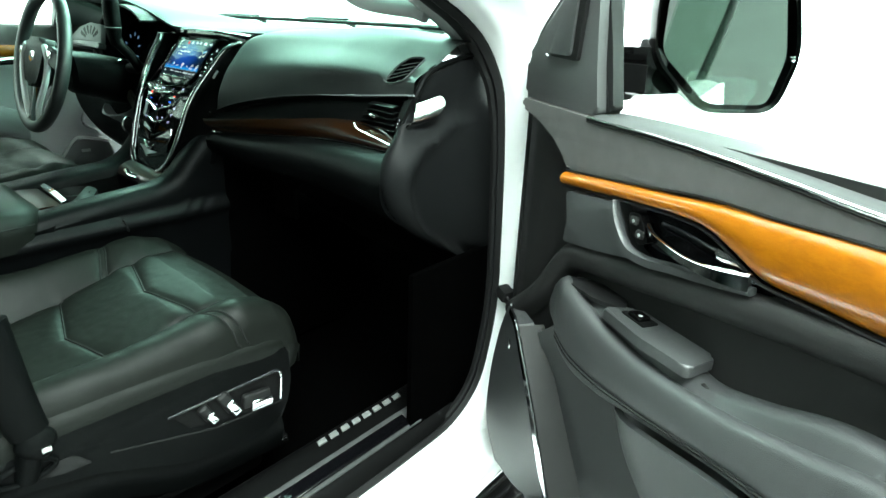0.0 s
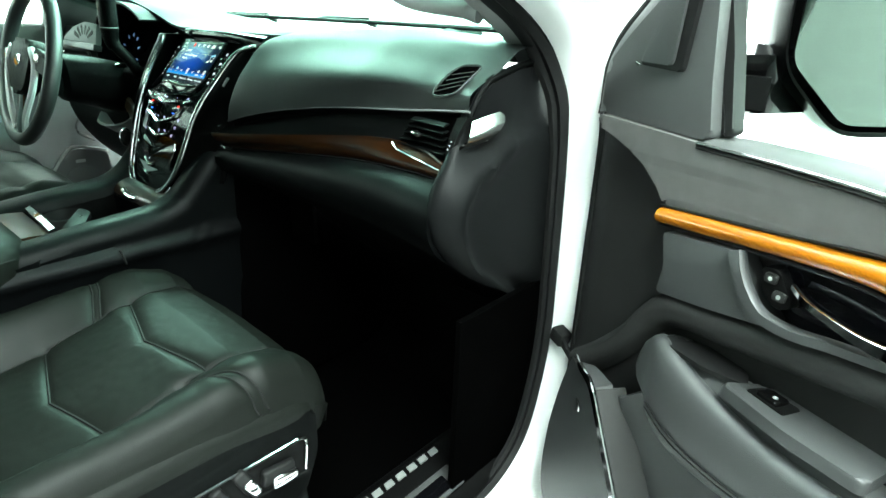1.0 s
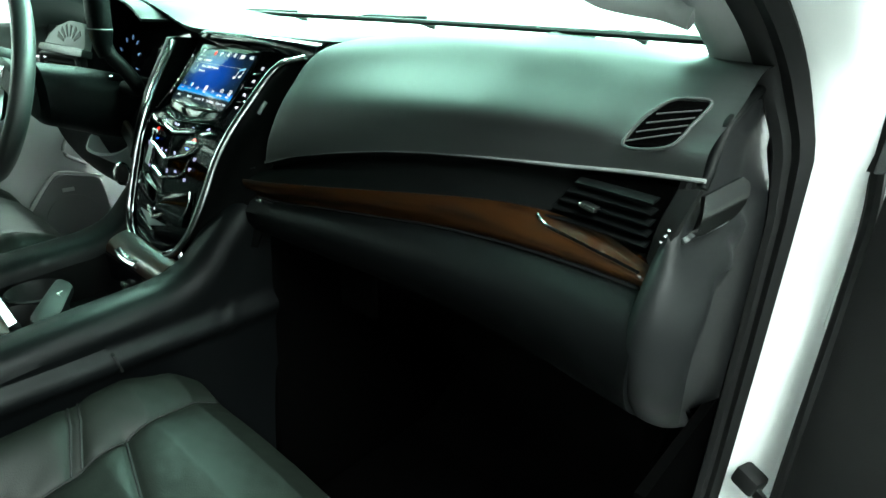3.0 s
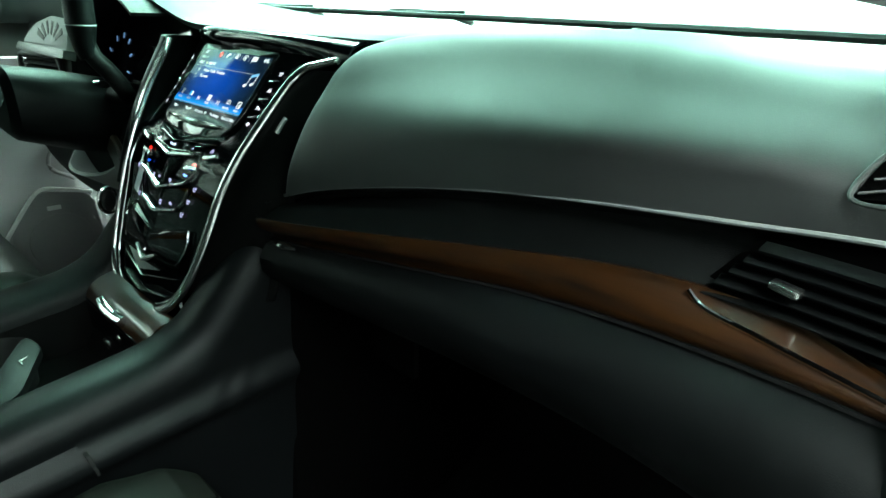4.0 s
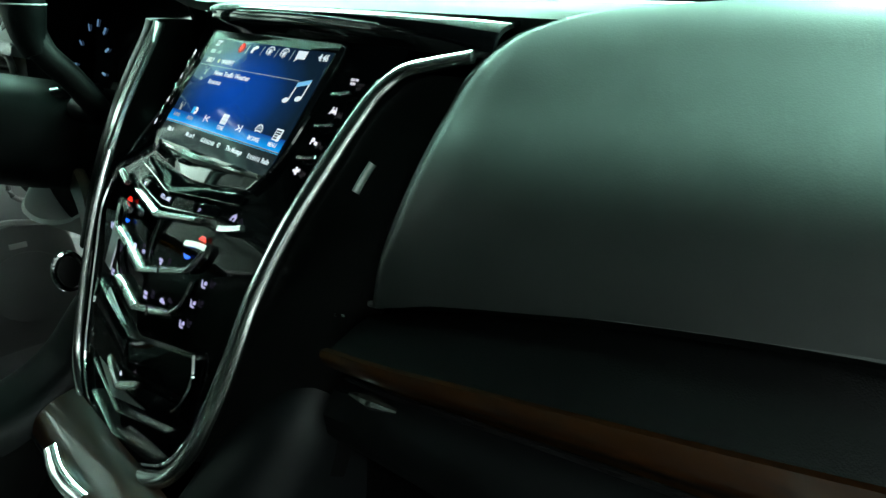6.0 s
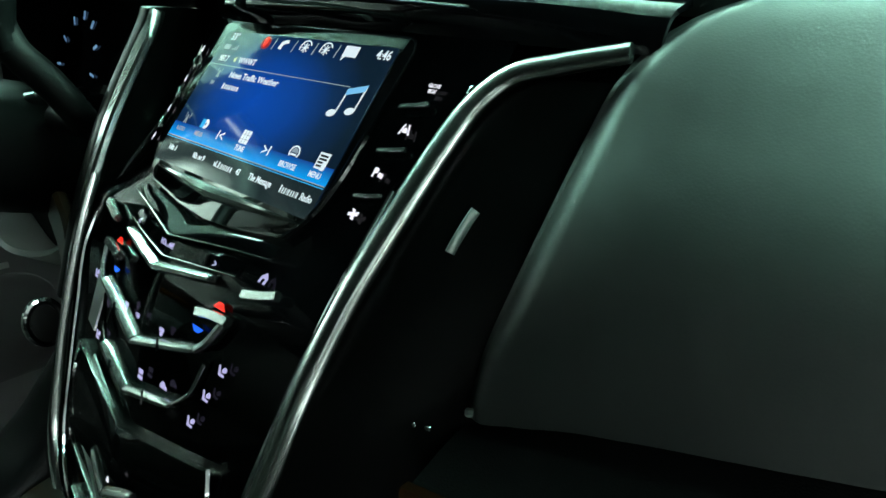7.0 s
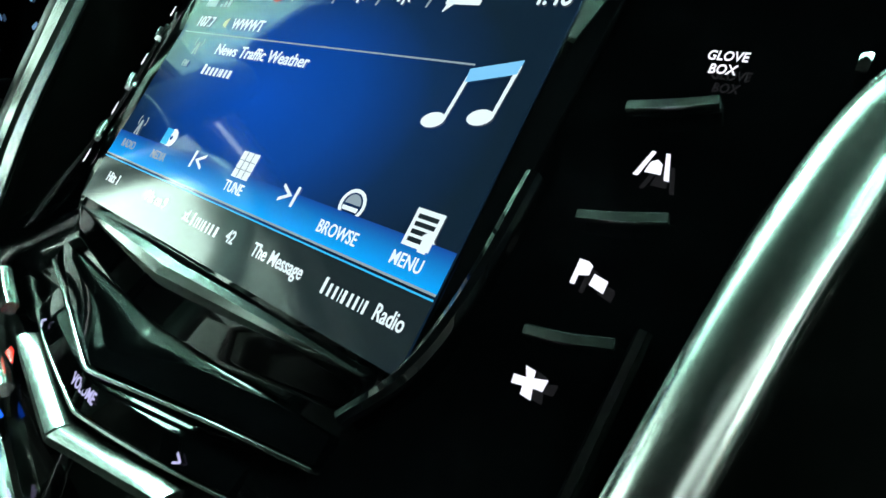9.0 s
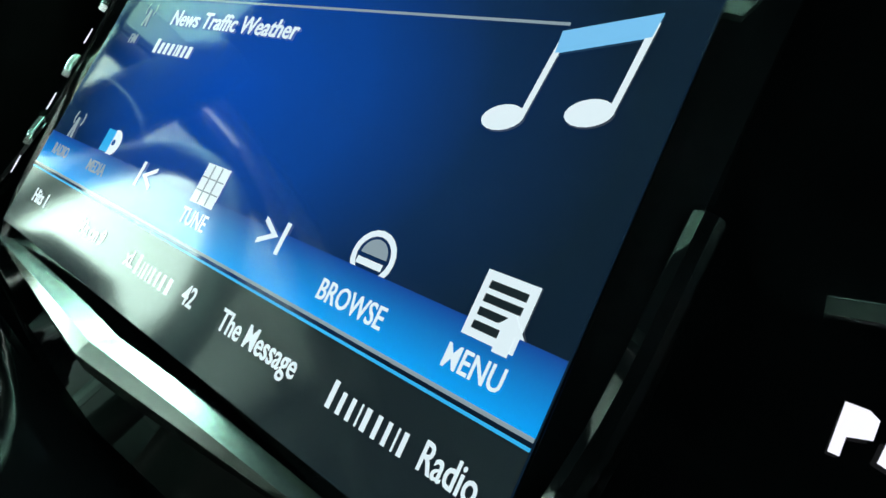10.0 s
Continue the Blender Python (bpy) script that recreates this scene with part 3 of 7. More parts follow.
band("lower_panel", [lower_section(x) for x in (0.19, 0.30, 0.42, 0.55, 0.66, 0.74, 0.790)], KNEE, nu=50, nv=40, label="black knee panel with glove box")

# end of the dashboard beside the door
END = []
for z, ya, yr, xr, yb, xb in ((0.76, 0.245, 0.247, 0.752, 0.250, 0.800), (0.84, 0.238, 0.242, 0.764, 0.248, 0.806), (0.90, 0.200, 0.215, 0.780, 0.242, 0.810), (0.95, 0.125, 0.145, 0.797, 0.236, 0.814), (1.0, 0.040, 0.062, 0.812, 0.230, 0.815), (1.05, -0.030, -0.008, 0.824, 0.225, 0.816),
                              (1.10, -0.072, -0.044, 0.831, 0.221, 0.816), (1.15, -0.088, -0.054, 0.833, 0.218, 0.816), (1.185, -0.080, -0.030, 0.832, 0.214, 0.816), (1.215, -0.060, 0.026, 0.829, 0.211, 0.815), (1.235, -0.042, 0.085, 0.819, 0.208, 0.813),
                              (1.255, -0.028, 0.09, 0.802, 0.205, 0.807), (1.28, -0.012, 0.10, 0.797, 0.200, 0.800), (1.32, 0.022, 0.115, 0.794, 0.190, 0.792), (1.350, 0.10, 0.145, 0.789, 0.180, 0.787)):
    f = min(1.0, max(0.0, (1.26 - z) / 0.05))
    END.append([(0.778, ya + 0.012, z), (0.783 + 0.004 * f, ya + 0.001, z), (0.788 + 0.012 * f, ya - 0.003 * f + 0.004, z), (0.791 + f * (0.6 * xr + 0.4 * 0.80 - 0.789), ya + 0.45 * (yr - ya), z), (xr, yr, z), (xr - 0.007 * f, yr + 0.016, z),
                (0.5 * (xr + xb) - 0.008 * f, 0.55 * yr + 0.45 * yb, z), (xb - 0.003 * f, 0.2 * yr + 0.8 * yb, z), (xb, yb, z)])
band("end_cap", END, END_GREY, (-1, 0.2, 0), 56, 40, 0.008, "charcoal end cap beside the door")
tube("cap_welt", [(0.797, -0.010, 1.287), (0.798, -0.004, 1.298), (0.796, 0.012, 1.318), (0.793, 0.036, 1.335), (0.790, 0.085, 1.347), (0.786, 0.135, 1.355), (0.784, 0.175, 1.360)], 0.0055, SOFT, dash, 50, 10, label="leather-covered welt above the end cap")
surf("dash_core", [[(x, 0.080, 1.372), (x, 0.082, 1.2), (x, 0.09, 0.9)] for x in (-0.80, 0.0, 0.262)], DARK_TRIM, dash, 8, 8, 0.01, (0, 1, 0), "black inner wall of the dashboard")
prism("end_filler", [(-0.02, 1.25), (0.0, 1.298), (0.04, 1.334), (0.10, 1.350), (0.2, 1.358), (0.25, 1.30), (0.25, 1.2)], 0.010, axes((0.776, 0, 0), (0, 1, 0), (0, 0, 1)), DARK_TRIM, dash, label="black filler behind the end cap")

# ---- centre stack ----
stack = root("centre_stack", (0.0, -0.16, 1.04), "glossy black centre stack with touch screen and chrome edges", "centre stack")
PZ = (1.00, 1.04, 1.10, 1.149, 1.195, 1.233, 1.261, 1.344, 1.372)
PY = (-0.178, -0.165, -0.145, -0.128, -0.113, -0.091, -0.066, 0.0, 0.022)


def keel(x, z):
    """The face below the screen swells to a ridge along its middle."""
    k = min(1.0, max(0.0, (1.242 - z) / 0.012))
    return 0.0085 * max(0.0, 1 - abs(x) / 0.125) * k * k * (3 - 2 * k)


def on_stack(x, z, h=0.0):
    """A place on the face of the stack, h in front of it."""
    y = float(np.interp(z, PZ, PY))
    dy = float(np.interp(z + 0.004, PZ, PY)) - float(np.interp(z - 0.004, PZ, PY))
    n = Vector((0, -0.008, dy)).normalized()
    back = 0.45 * max(0.0, -0.100 - x) * min(1.0, max(0.0, (z - 1.235) / 0.02))
    return Vector((x, y + back, z)) + n * (h + keel(x, z))


def tile(x, z, h=0.0, tilt=True):
    """Local axes on the face: x across, y up the face, z out of it; on the ridge they lean with it."""
    p = on_stack(x, z, h)
    e = 0.004
    ex = on_stack(x + e, z, h) - on_stack(x - e, z, h) if tilt and abs(x) > e else Vector((1, 0, 0))
    return axes(p, ex, on_stack(x, z + e, h) - on_stack(x, z - e, h))


def seat_x(x, z):
    """Takes a place read as if the face were flat to the place on the ridge."""
    return x + 1.5 * keel(x + 0.012, z)


RIGHT = [(0.0, 1.022), (0.045, 1.030), (0.080, 1.048), (0.104, 1.080), (0.118, 1.12), (0.128, 1.16), (0.137, 1.20), (0.139, 1.24), (0.1405, 1.28), (0.146, 1.312), (0.157, 1.331), (0.18, 1.341), (0.213, 1.349)]
LEFT = [(0.0, 1.022), (-0.045, 1.024), (-0.090, 1.035), (-0.114, 1.06), (-0.124, 1.108), (-0.130, 1.155), (-0.1356, 1.20), (-0.1414, 1.241), (-0.1461, 1.281), (-0.1489, 1.319), (-0.1503, 1.353)]
LEFT_RAIL = [(-0.003, -0.171, 1.026), (-0.046, -0.175, 1.027), (-0.086, -0.170, 1.037), (-0.113, -0.160, 1.0645), (-0.124, -0.145, 1.108), (-0.130, -0.1285, 1.155), (-0.1356, -0.110, 1.20), (-0.1414, -0.090, 1.241),
             (-0.1461, -0.068, 1.281), (-0.1489, -0.0435, 1.319), (-0.1503, -0.026, 1.346), (-0.1505, -0.022, 1.355)]
face_rows = []
for z in (1.024, 1.034, 1.05, 1.08, 1.12, 1.16, 1.20, 1.225, 1.235, 1.245, 1.26, 1.28, 1.31, 1.335, 1.352, 1.366):
    xr = float(np.interp(z, [q[1] for q in RIGHT[:11]], [q[0] for q in RIGHT[:11]])) if z < 1.331 else 0.157
    xl = float(np.interp(z, [q[1] for q in LEFT], [q[0] for q in LEFT]))
    face_rows.append([on_stack(q, z, -0.002) for q in (xl, -0.118 if z > 1.17 else xl * 0.8, min(-0.100, xl * 0.6) if z > 1.17 else xl * 0.6, xl * 0.2, xl * 0.04, 0.0, xr * 0.04, xr * 0.2, xr * 0.6, xr)])
fine_rows = [[spline([r[j] for r in face_rows], 64)[i] for j in range(10)] for i in range(64)]
bm, vs = grid_bm(fine_rows)
bmesh.ops.solidify(bm, geom=list(bm.faces), thickness=0.004)
part("face", bm, PIANO, stack, "glossy black face")
surf("glove_box_panel", [[on_stack(x, z, -0.002), (x + (px - x) * 0.4, on_stack(x, z)[1] * 0.6 + py * 0.4 - 0.004, z), (px + 0.004, py + 0.006, z)]
                         for x, z, px, py in ((0.100, 1.07, 0.188, -0.095), (0.112, 1.10, 0.190, -0.085), (0.122, 1.15, 0.192, -0.072), (0.131, 1.20, 0.196, -0.061), (0.134, 1.24, 0.203, -0.055), (0.136, 1.28, 0.210, -0.039), (0.143, 1.312, 0.210, -0.016), (0.168, 1.338, 0.213, 0.004))],
     SATIN_BLACK, stack, 40, 16, 0.008, (0, 1, 0), "black panel beside the stack")
STRIP = [(0.0, 1.022), (0.045, 1.030), (0.081, 1.048), (0.105, 1.08), (0.1195, 1.12), (0.1290, 1.16), (0.1355, 1.20), (0.1395, 1.24), (0.1435, 1.272), (0.1485, 1.302), (0.155, 1.323), (0.167, 1.336), (0.188, 1.3425), (0.2165, 1.3492)]


def eased(x, z, h):
    """A place on the face with its bends eased, for the long strips."""
    p, a, b = on_stack(x, z, h), on_stack(x, z - 0.022, h), on_stack(x, z + 0.022, h)
    return Vector((x, 0.4 * p.y + 0.3 * a.y + 0.3 * b.y, 0.4 * p.z + 0.3 * a.z + 0.3 * b.z)) if 1.08 < z < 1.32 else p


tube("chrome_strip", [eased(x, z, 0.003) for x, z in STRIP], 0.0070, SATIN, stack, 120, 14, up=(0, -0.6, 0.6), flat=0.75, taper=lambda t: 1 - 0.30 * max(0, min(1, (t - 0.80) / 0.2)), label="satin chrome strip")
tube("edge_line", [on_stack(x - 0.010, z + 0.004, -0.001) for x, z in RIGHT[1:9]], 0.0016, CHROME, stack, 70, 6, up=(0, -0.6, 0.6), label="thin chrome line")
ribbon("chrome_strip", LEFT_RAIL, lambda t: 0.010 + 0.004 * max(0.0, (t - 0.55) / 0.45) - 0.010 * max(0.0, (t - 0.95) / 0.05), 0.007,
       lambda t: (0.8 * min(1.0, t / 0.3), -0.6 + 0.9 * max(0.0, t - 0.1), 0.1 + 0.8 * max(0.0, 1 - t / 0.25)), SATIN, stack, 120, "satin chrome strip")
surf("cheek", [[Vector(p) + Vector((0.001, 0.004, 0)), Vector(p) + Vector((-0.010, -0.002, 0.001)), Vector(p) + Vector((-0.026 - 0.008 * k, 0.004, 0.002)), Vector(p) + Vector((-0.034 - 0.010 * k, 0.022, 0.002)), Vector(p) + Vector((-0.036 - 0.010 * k, 0.070, 0.0))]
               for p, k in zip(LEFT_RAIL[5:], (0.0, 0.3, 0.6, 0.8, 1.0, 1.0, 1.0))], SATIN_BLACK, stack, 40, 20, 0.005, (0, 1, 0), "black cheek beside the chrome strip")
tube("edge_line", [on_stack(x + 0.012, z + 0.004, -0.001) for x, z in LEFT[1:10]], 0.0014, CHROME, stack, 70, 6, up=(0, -0.6, 0.6), label="thin chrome line")
box("strip_clip", (0.0025, 0.0045, 0.002), tile(0.1472, 1.3290, 0.001), CHROME, stack, 0.001, label="small chrome clip")
# brow over the screen: rolled glossy lip
surf("brow", [[on_stack(x, 1.352, -0.003), on_stack(x, 1.358, 0.007 * f), on_stack(x, 1.3655, 0.010 * f), Vector((x, 0.030 + 0.012 * (abs(x) / 0.2) ** 2, 1.3740))] for x, f in ((-0.225, 0.1), (-0.17, 0.6), (-0.1, 0.95), (0, 1), (0.1, 0.95), (0.17, 0.6), (0.225, 0.1))], PIANO, stack, 44, 16, 0.003, (0, 1, -1), "glossy black brow")
# metal line laid on the glossy brow to stand for its highlight
ribbon("brow_highlight", [on_stack(x, 1.3625 - 0.2 * x * x, 0.0108) for x in (-0.13, -0.06, 0, 0.06, 0.13)], 0.0014, 0.001, (0, 0.6, 0.8), SATIN, stack, 40, "thin bright line standing for the brow's highlight")

# ---- touch screen ----
SO, SEX, SEY = Vector((0, 0, 1.3435)), Vector((1, 0, 0)), Vector((0, 0.0665, 0.0825)).normalized()
SCREEN_AXES = axes(SO, SEX, SEY)


def on_screen(x, v, h=0.0006):
    """A place on the display: x millimetres from its middle, v millimetres below its top."""
    return SCREEN_AXES @ Matrix.Translation((x / 1000, -v / 1000, h))


prism("screen_surround", rounded([(-0.098, 0.009), (0.097, 0.009), (0.0945, -0.060), (0.091, -0.100), (0.080, -0.1175), (0.0, -0.131), (-0.082, -0.1175), (-0.093, -0.100), (-0.0965, -0.060)], 0.008), 0.0042, SCREEN_AXES @ Matrix.Translation((0, 0, -0.0048)), PIANO, stack, 0.002, 3, label="glossy black surround")
tube("surround_edge", [SCREEN_AXES @ Vector(p) for p in ((0.0955, -0.052, -0.001), (0.0935, -0.085, 0.0), (0.089, -0.104, 0.001), (0.079, -0.1185, 0.001))], 0.0022, PIANO, stack, 24, 8)


def display_glow():
    m = bpy.data.materials.new("display_blue")
    m.use_nodes = True
    nt = m.node_tree
    b = nt.nodes["Principled BSDF"]
    b.inputs["Base Color"].default_value = (0.004, 0.006, 0.010, 1)
    b.inputs["Roughness"].default_value = 0.06
    tc = nt.nodes.new("ShaderNodeTexCoord")
    sub = nt.nodes.new("ShaderNodeVectorMath")
    sub.operation = "SUBTRACT"
    sub.inputs[1].default_value = SCREEN_AXES @ Vector((-0.012, -0.048, 0))
    scl = nt.nodes.new("ShaderNodeVectorMath")
    scl.operation = "MULTIPLY"
    scl.inputs[1].default_value = (10.5, 16, 16)
    ln = nt.nodes.new("ShaderNodeVectorMath")
    ln.operation = "LENGTH"
    ramp = nt.nodes.new("ShaderNodeValToRGB")
    e = ramp.color_ramp.elements
    e[0].position, e[0].color = 0.0, (0.002, 0.062, 0.42, 1)
    e[1].position, e[1].color = 1.0, (0.003, 0.010, 0.022, 1)
    mid = e.new(0.45)
    mid.color = (0.002, 0.045, 0.27, 1)
    late = e.new(0.75)
    late.color = (0.003, 0.020, 0.075, 1)
    nt.links.new(tc.outputs["Object"], sub.inputs[0])
    nt.links.new(sub.outputs[0], scl.inputs[0])
    nt.links.new(scl.outputs[0], ln.inputs[0])
    nt.links.new(ln.outputs["Value"], ramp.inputs[0])
    nt.links.new(ramp.outputs[0], b.inputs["Emission Color"])
    b.inputs["Emission Strength"].default_value = 1.0
    return m


def lit(name, colour, power=1.0):
    return material(name, (0.01, 0.01, 0.01), 0.10, emit=colour, power=power)


DISPLAY = display_glow()
PRINT = lit("lit_white_print", (0.72, 0.86, 0.92), 1.0)
PRINT_DIM = lit("lit_grey_print", (0.30, 0.40, 0.46), 0.8)
CYAN = lit("lit_cyan_line", (0.03, 0.42, 0.85), 1.0)
DARK_ROW = lit("lit_dark_row", (0.006, 0.011, 0.016), 1.0)
RED = lit("lit_red", (1.0, 0.02, 0.01), 1.1)
BLUE = lit("lit_blue", (0.01, 0.12, 1.0), 1.3)
VIOLET = lit("lit_violet_print", (0.62, 0.60, 1.0), 0.75)
WHITE = lit("lit_cool_white", (0.90, 0.90, 1.0), 1.1)
LOW = lit("lit_dim_red", (0.35, 0.02, 0.02), 0.8)
WARM = lit("lit_pale_yellow", (0.62, 0.66, 0.42), 0.9)


def band_glow():
    m = lit("lit_blue_band", (0.0, 0.3, 0.9), 1.0)
    nt = m.node_tree
    b = nt.nodes["Principled BSDF"]
    tc = nt.nodes.new("ShaderNodeTexCoord")
    sep = nt.nodes.new("ShaderNodeSeparateXYZ")
    mr = nt.nodes.new("ShaderNodeMapRange")
    mr.inputs["From Min"].default_value = (SCREEN_AXES @ Vector((0, -0.0855, 0))).z
    mr.inputs["From Max"].default_value = (SCREEN_AXES @ Vector((0, -0.0745, 0))).z
    ramp = nt.nodes.new("ShaderNodeValToRGB")
    ramp.color_ramp.elements[0].color = (0.0, 0.36, 0.92, 1)
    ramp.color_ramp.elements[1].color = (0.004, 0.05, 0.30, 1)
    nt.links.new(tc.outputs["Object"], sep.inputs[0])
    nt.links.new(sep.outputs["Z"], mr.inputs["Value"])
    nt.links.new(mr.outputs["Result"], ramp.inputs[0])
    nt.links.new(ramp.outputs[0], b.inputs["Emission Color"])
    return m


BAND = band_glow()
display = prism("display", [(-0.087, -0.105), (0.087, -0.105), (0.087, 0), (-0.087, 0)], 0.0008, SCREEN_AXES @ Matrix.Translation((0, 0, -0.0005)), DISPLAY, stack, label="lit blue radio display")


def shape(name, pts, mat, h=0.0003):
    """A flat lit shape on the display, in millimetres."""
    return prism(name, [(x / 1000, -v / 1000) for x, v in reversed(pts)], 0.0002, SCREEN_AXES @ Matrix.Translation((0, 0, h)), mat, display)


def rect(name, x0, v0, x1, v1, mat, h=0.0003):
    return shape(name, [(x0, v0), (x1, v0), (x1, v1), (x0, v1)], mat, h)


def words(s, x, v, size, mat=PRINT, shear=0.0, align="CENTER", squeeze=0.82):
    return text("lettering", s, size / 1000, on_screen(x, v), mat, display, 0.00008, shear, align, squeeze)


def ring(name, cx, cv, r0, r1, mat, a0=0, a1=360, n=20, h=0.0004):
    outer = [(cx + r1 * math.cos(math.radians(a0 + (a1 - a0) * i / n)), cv - r1 * math.sin(math.radians(a0 + (a1 - a0) * i / n))) for i in range(n + 1)]
    inner = [(cx + r0 * math.cos(math.radians(a0 + (a1 - a0) * i / n)), cv - r0 * math.sin(math.radians(a0 + (a1 - a0) * i / n))) for i in range(n, -1, -1)]
    bm = bmesh.new()
    top = [bm.verts.new(SCREEN_AXES @ Vector((x / 1000, -v / 1000, h))) for x, v in outer]
    low = [bm.verts.new(SCREEN_AXES @ Vector((x / 1000, -v / 1000, h))) for x, v in reversed(inner)]
    for i in range(n):
        bm.faces.new((top[i], top[i + 1], low[i + 1], low[i]))
    bmesh.ops.solidify(bm, geom=list(bm.faces), thickness=0.0001)
    return part(name, bm, mat, display, smooth=False)


rect("menu_band", -87, 75, 87, 85.3, BAND, 0.00035)
rect("preset_strip", -87, 86.6, 87, 105, DARK_ROW, 0.00032)
rect("cyan_line", -87, 85.3, 87, 85.9, PRINT_DIM, 0.0005)
rect("cyan_line", -87, 86.6, 87, 87.1, CYAN, 0.0004)
words("33°", -73, 4.6, 8.0)
ring("mic_glow", -34, 6.0, 0, 5.0, LOW, h=0.00032)
shape("microphone", [(-36, 3), (-34, 1.5), (-31.5, 3.2), (-32, 7), (-34.2, 9.8), (-36, 7.5)], RED, 0.0005)
shape("phone", [(-18, 9.5), (-17, 4.6), (-13, 2.6), (-10, 2.6), (-9.6, 5.0), (-12.4, 5.2), (-14.8, 7.2), (-14.4, 9.6)], PRINT, 0.0005)
for cx in (9, 29):
    ring("seat_symbol", cx, 6.4, 4.6, 5.6, PRINT, 20, 200)
    for a in range(0, 180, 45):
        dx, dv = 3.6 * math.cos(math.radians(a)), 3.6 * math.sin(math.radians(a))
        shape("symbol_spoke", [(cx - dx - 0.3 * dv / 3.6, 6.4 - dv + 0.3 * dx / 3.6), (cx + dx - 0.3 * dv / 3.6, 6.4 + dv + 0.3 * dx / 3.6), (cx + dx + 0.3 * dv / 3.6, 6.4 + dv - 0.3 * dx / 3.6), (cx - dx + 0.3 * dv / 3.6, 6.4 - dv - 0.3 * dx / 3.6)], PRINT, 0.0005)
shape("message_symbol", [(45.5, 1.8), (57.5, 1.8), (57.5, 9.0), (48.5, 9.0), (45.8, 11.8), (46.2, 9.0), (45.5, 9.0)], PRINT)
for cx in (-24, -2, 19, 40):
    shape("divider", [(cx, 2.0), (cx + 0.6, 2.0), (cx - 0.8, 10.5), (cx - 1.4, 10.5)], PRINT_DIM)
words("4:46", 79.0, 5.6, 8.6, squeeze=0.78)
rect("status_mark", -80, 10.8, -72.5, 14.8, PRINT_DIM)
for k in range(3):
    rect("signal_bar", -69.5 + 2.6 * k, 14.6 - 1.3 * (k + 1), -68 + 2.6 * k, 14.6, PRINT_DIM)
words("107.7", -72.5, 22.3, 6.8)
shape("note_mark", [(-59.5, 21), (-57, 19.5), (-57, 24), (-59.5, 23)], WARM)
words("WWWT", -42.8, 22.2, 6.8, squeeze=0.8)
rect("rule", -84, 27.0, 66, 27.45, PRINT_DIM)
words("News Traffic Weather", -53.8, 33.6, 6.6, align="LEFT", squeeze=0.93)


def word_bars(x, v, height, widths, mat=PRINT, gap=0.55):
    """A line of writing as slim plain bars, with wider gaps where a width is zero."""
    for k, w in enumerate(widths):
        if w:
            tall = height * (1.0 if k == 0 else 0.78)
            rect("word_bar", x, v + height / 2 - tall, x + 0.55 * w, v + height / 2, mat, 0.0004)
        x += (w or 1.0) + gap


word_bars(-55.0, 42.4, 4.2, (2.6, 2.2, 2.2, 2.2, 0.7, 2.0, 2.0, 2.6))
shape("mast", [(-69.8, 37), (-68.7, 31.5), (-67.9, 31.5), (-66.8, 37), (-67.6, 37), (-68.3, 33.4), (-69, 37)], PRINT_DIM)
for s in (-1, 1):
    ring("mast_wave", -68.3, 31.4, 2.4, 3.1, PRINT_DIM, 0 - 40 if s > 0 else 140, 40 if s > 0 else 220, 8)
words("FM", -69.6, 41.6, 4.2, PRINT_DIM)
# music note
for cx, cv in ((61.9, 44.6), (75.4, 41.6)):
    shape("note_head", [(cx + 3.6 * math.cos(a) - 0.2 * math.sin(a), cv + 2.3 * math.sin(a) - 0.5 * math.cos(a)) for a in [2 * math.pi * i / 18 for i in range(18)]], PRINT, 0.0005)
shape("note_stem", [(64.5, 43.9), (65.4, 44.0), (66.6, 29.5), (65.6, 29.4)], PRINT, 0.0004)
shape("note_stem", [(78.0, 41.0), (78.9, 41.1), (79.9, 26.2), (78.8, 26.2)], PRINT, 0.0004)
shape("note_beam", [(65.4, 28.7), (79.9, 24.6), (79.6, 28.6), (65.8, 32.6)], lit("lit_sky_print", (0.18, 0.52, 0.85), 1.0), 0.00045)
# menu row
shape("mast", [(-76.4, 75), (-75.2, 68.6), (-74.4, 68.6), (-73.2, 75), (-74.1, 75), (-74.8, 71), (-75.5, 75)], PRINT_DIM, 0.0005)
for s in (-1, 1):
    ring("mast_wave", -74.8, 68.8, 2.6, 3.3, PRINT_DIM, -40 if s > 0 else 140, 40 if s > 0 else 220, 8)
words("RADIO", -75.0, 79.7, 4.6, PRINT_DIM, squeeze=0.75)
ring("disc_symbol", -49.2, 71.6, 0.9, 3.7, PRINT)
rect("card_symbol", -54, 68.4, -49.8, 74.8, CYAN, 0.0006)
ring("card_dot", -52, 72.2, 0, 1.1, PRINT, h=0.0007)
words("MEDIA", -50.6, 79.6, 4.6, PRINT_DIM, squeeze=0.75)
for cx, s in ((-25, -1), (25, 1)):
    shape("skip_arrow", [(cx + s * 2.2, 76), (cx - s * 3.0, 73.2), (cx - s * 3.0, 74.3), (cx + s * 0.2, 76), (cx - s * 3.0, 77.7), (cx - s * 3.0, 78.8)][::s], PRINT, 0.0005)
    rect("skip_bar", cx + s * 3.6 - 0.5, 72.8, cx + s * 3.6 + 0.5, 79.2, PRINT, 0.0005)
rect("tune_panel", -4.2, 67.6, 4.4, 76.8, PRINT, 0.00045)
for k in range(2):
    rect("tune_gap", -1.5 + 3.0 * k, 67.8, -1.2 + 3.0 * k, 76.6, PRINT_DIM, 0.0006)
    rect("tune_gap", -4.0, 70.7 + 3.0 * k, 4.2, 71.0 + 3.0 * k, PRINT_DIM, 0.0006)
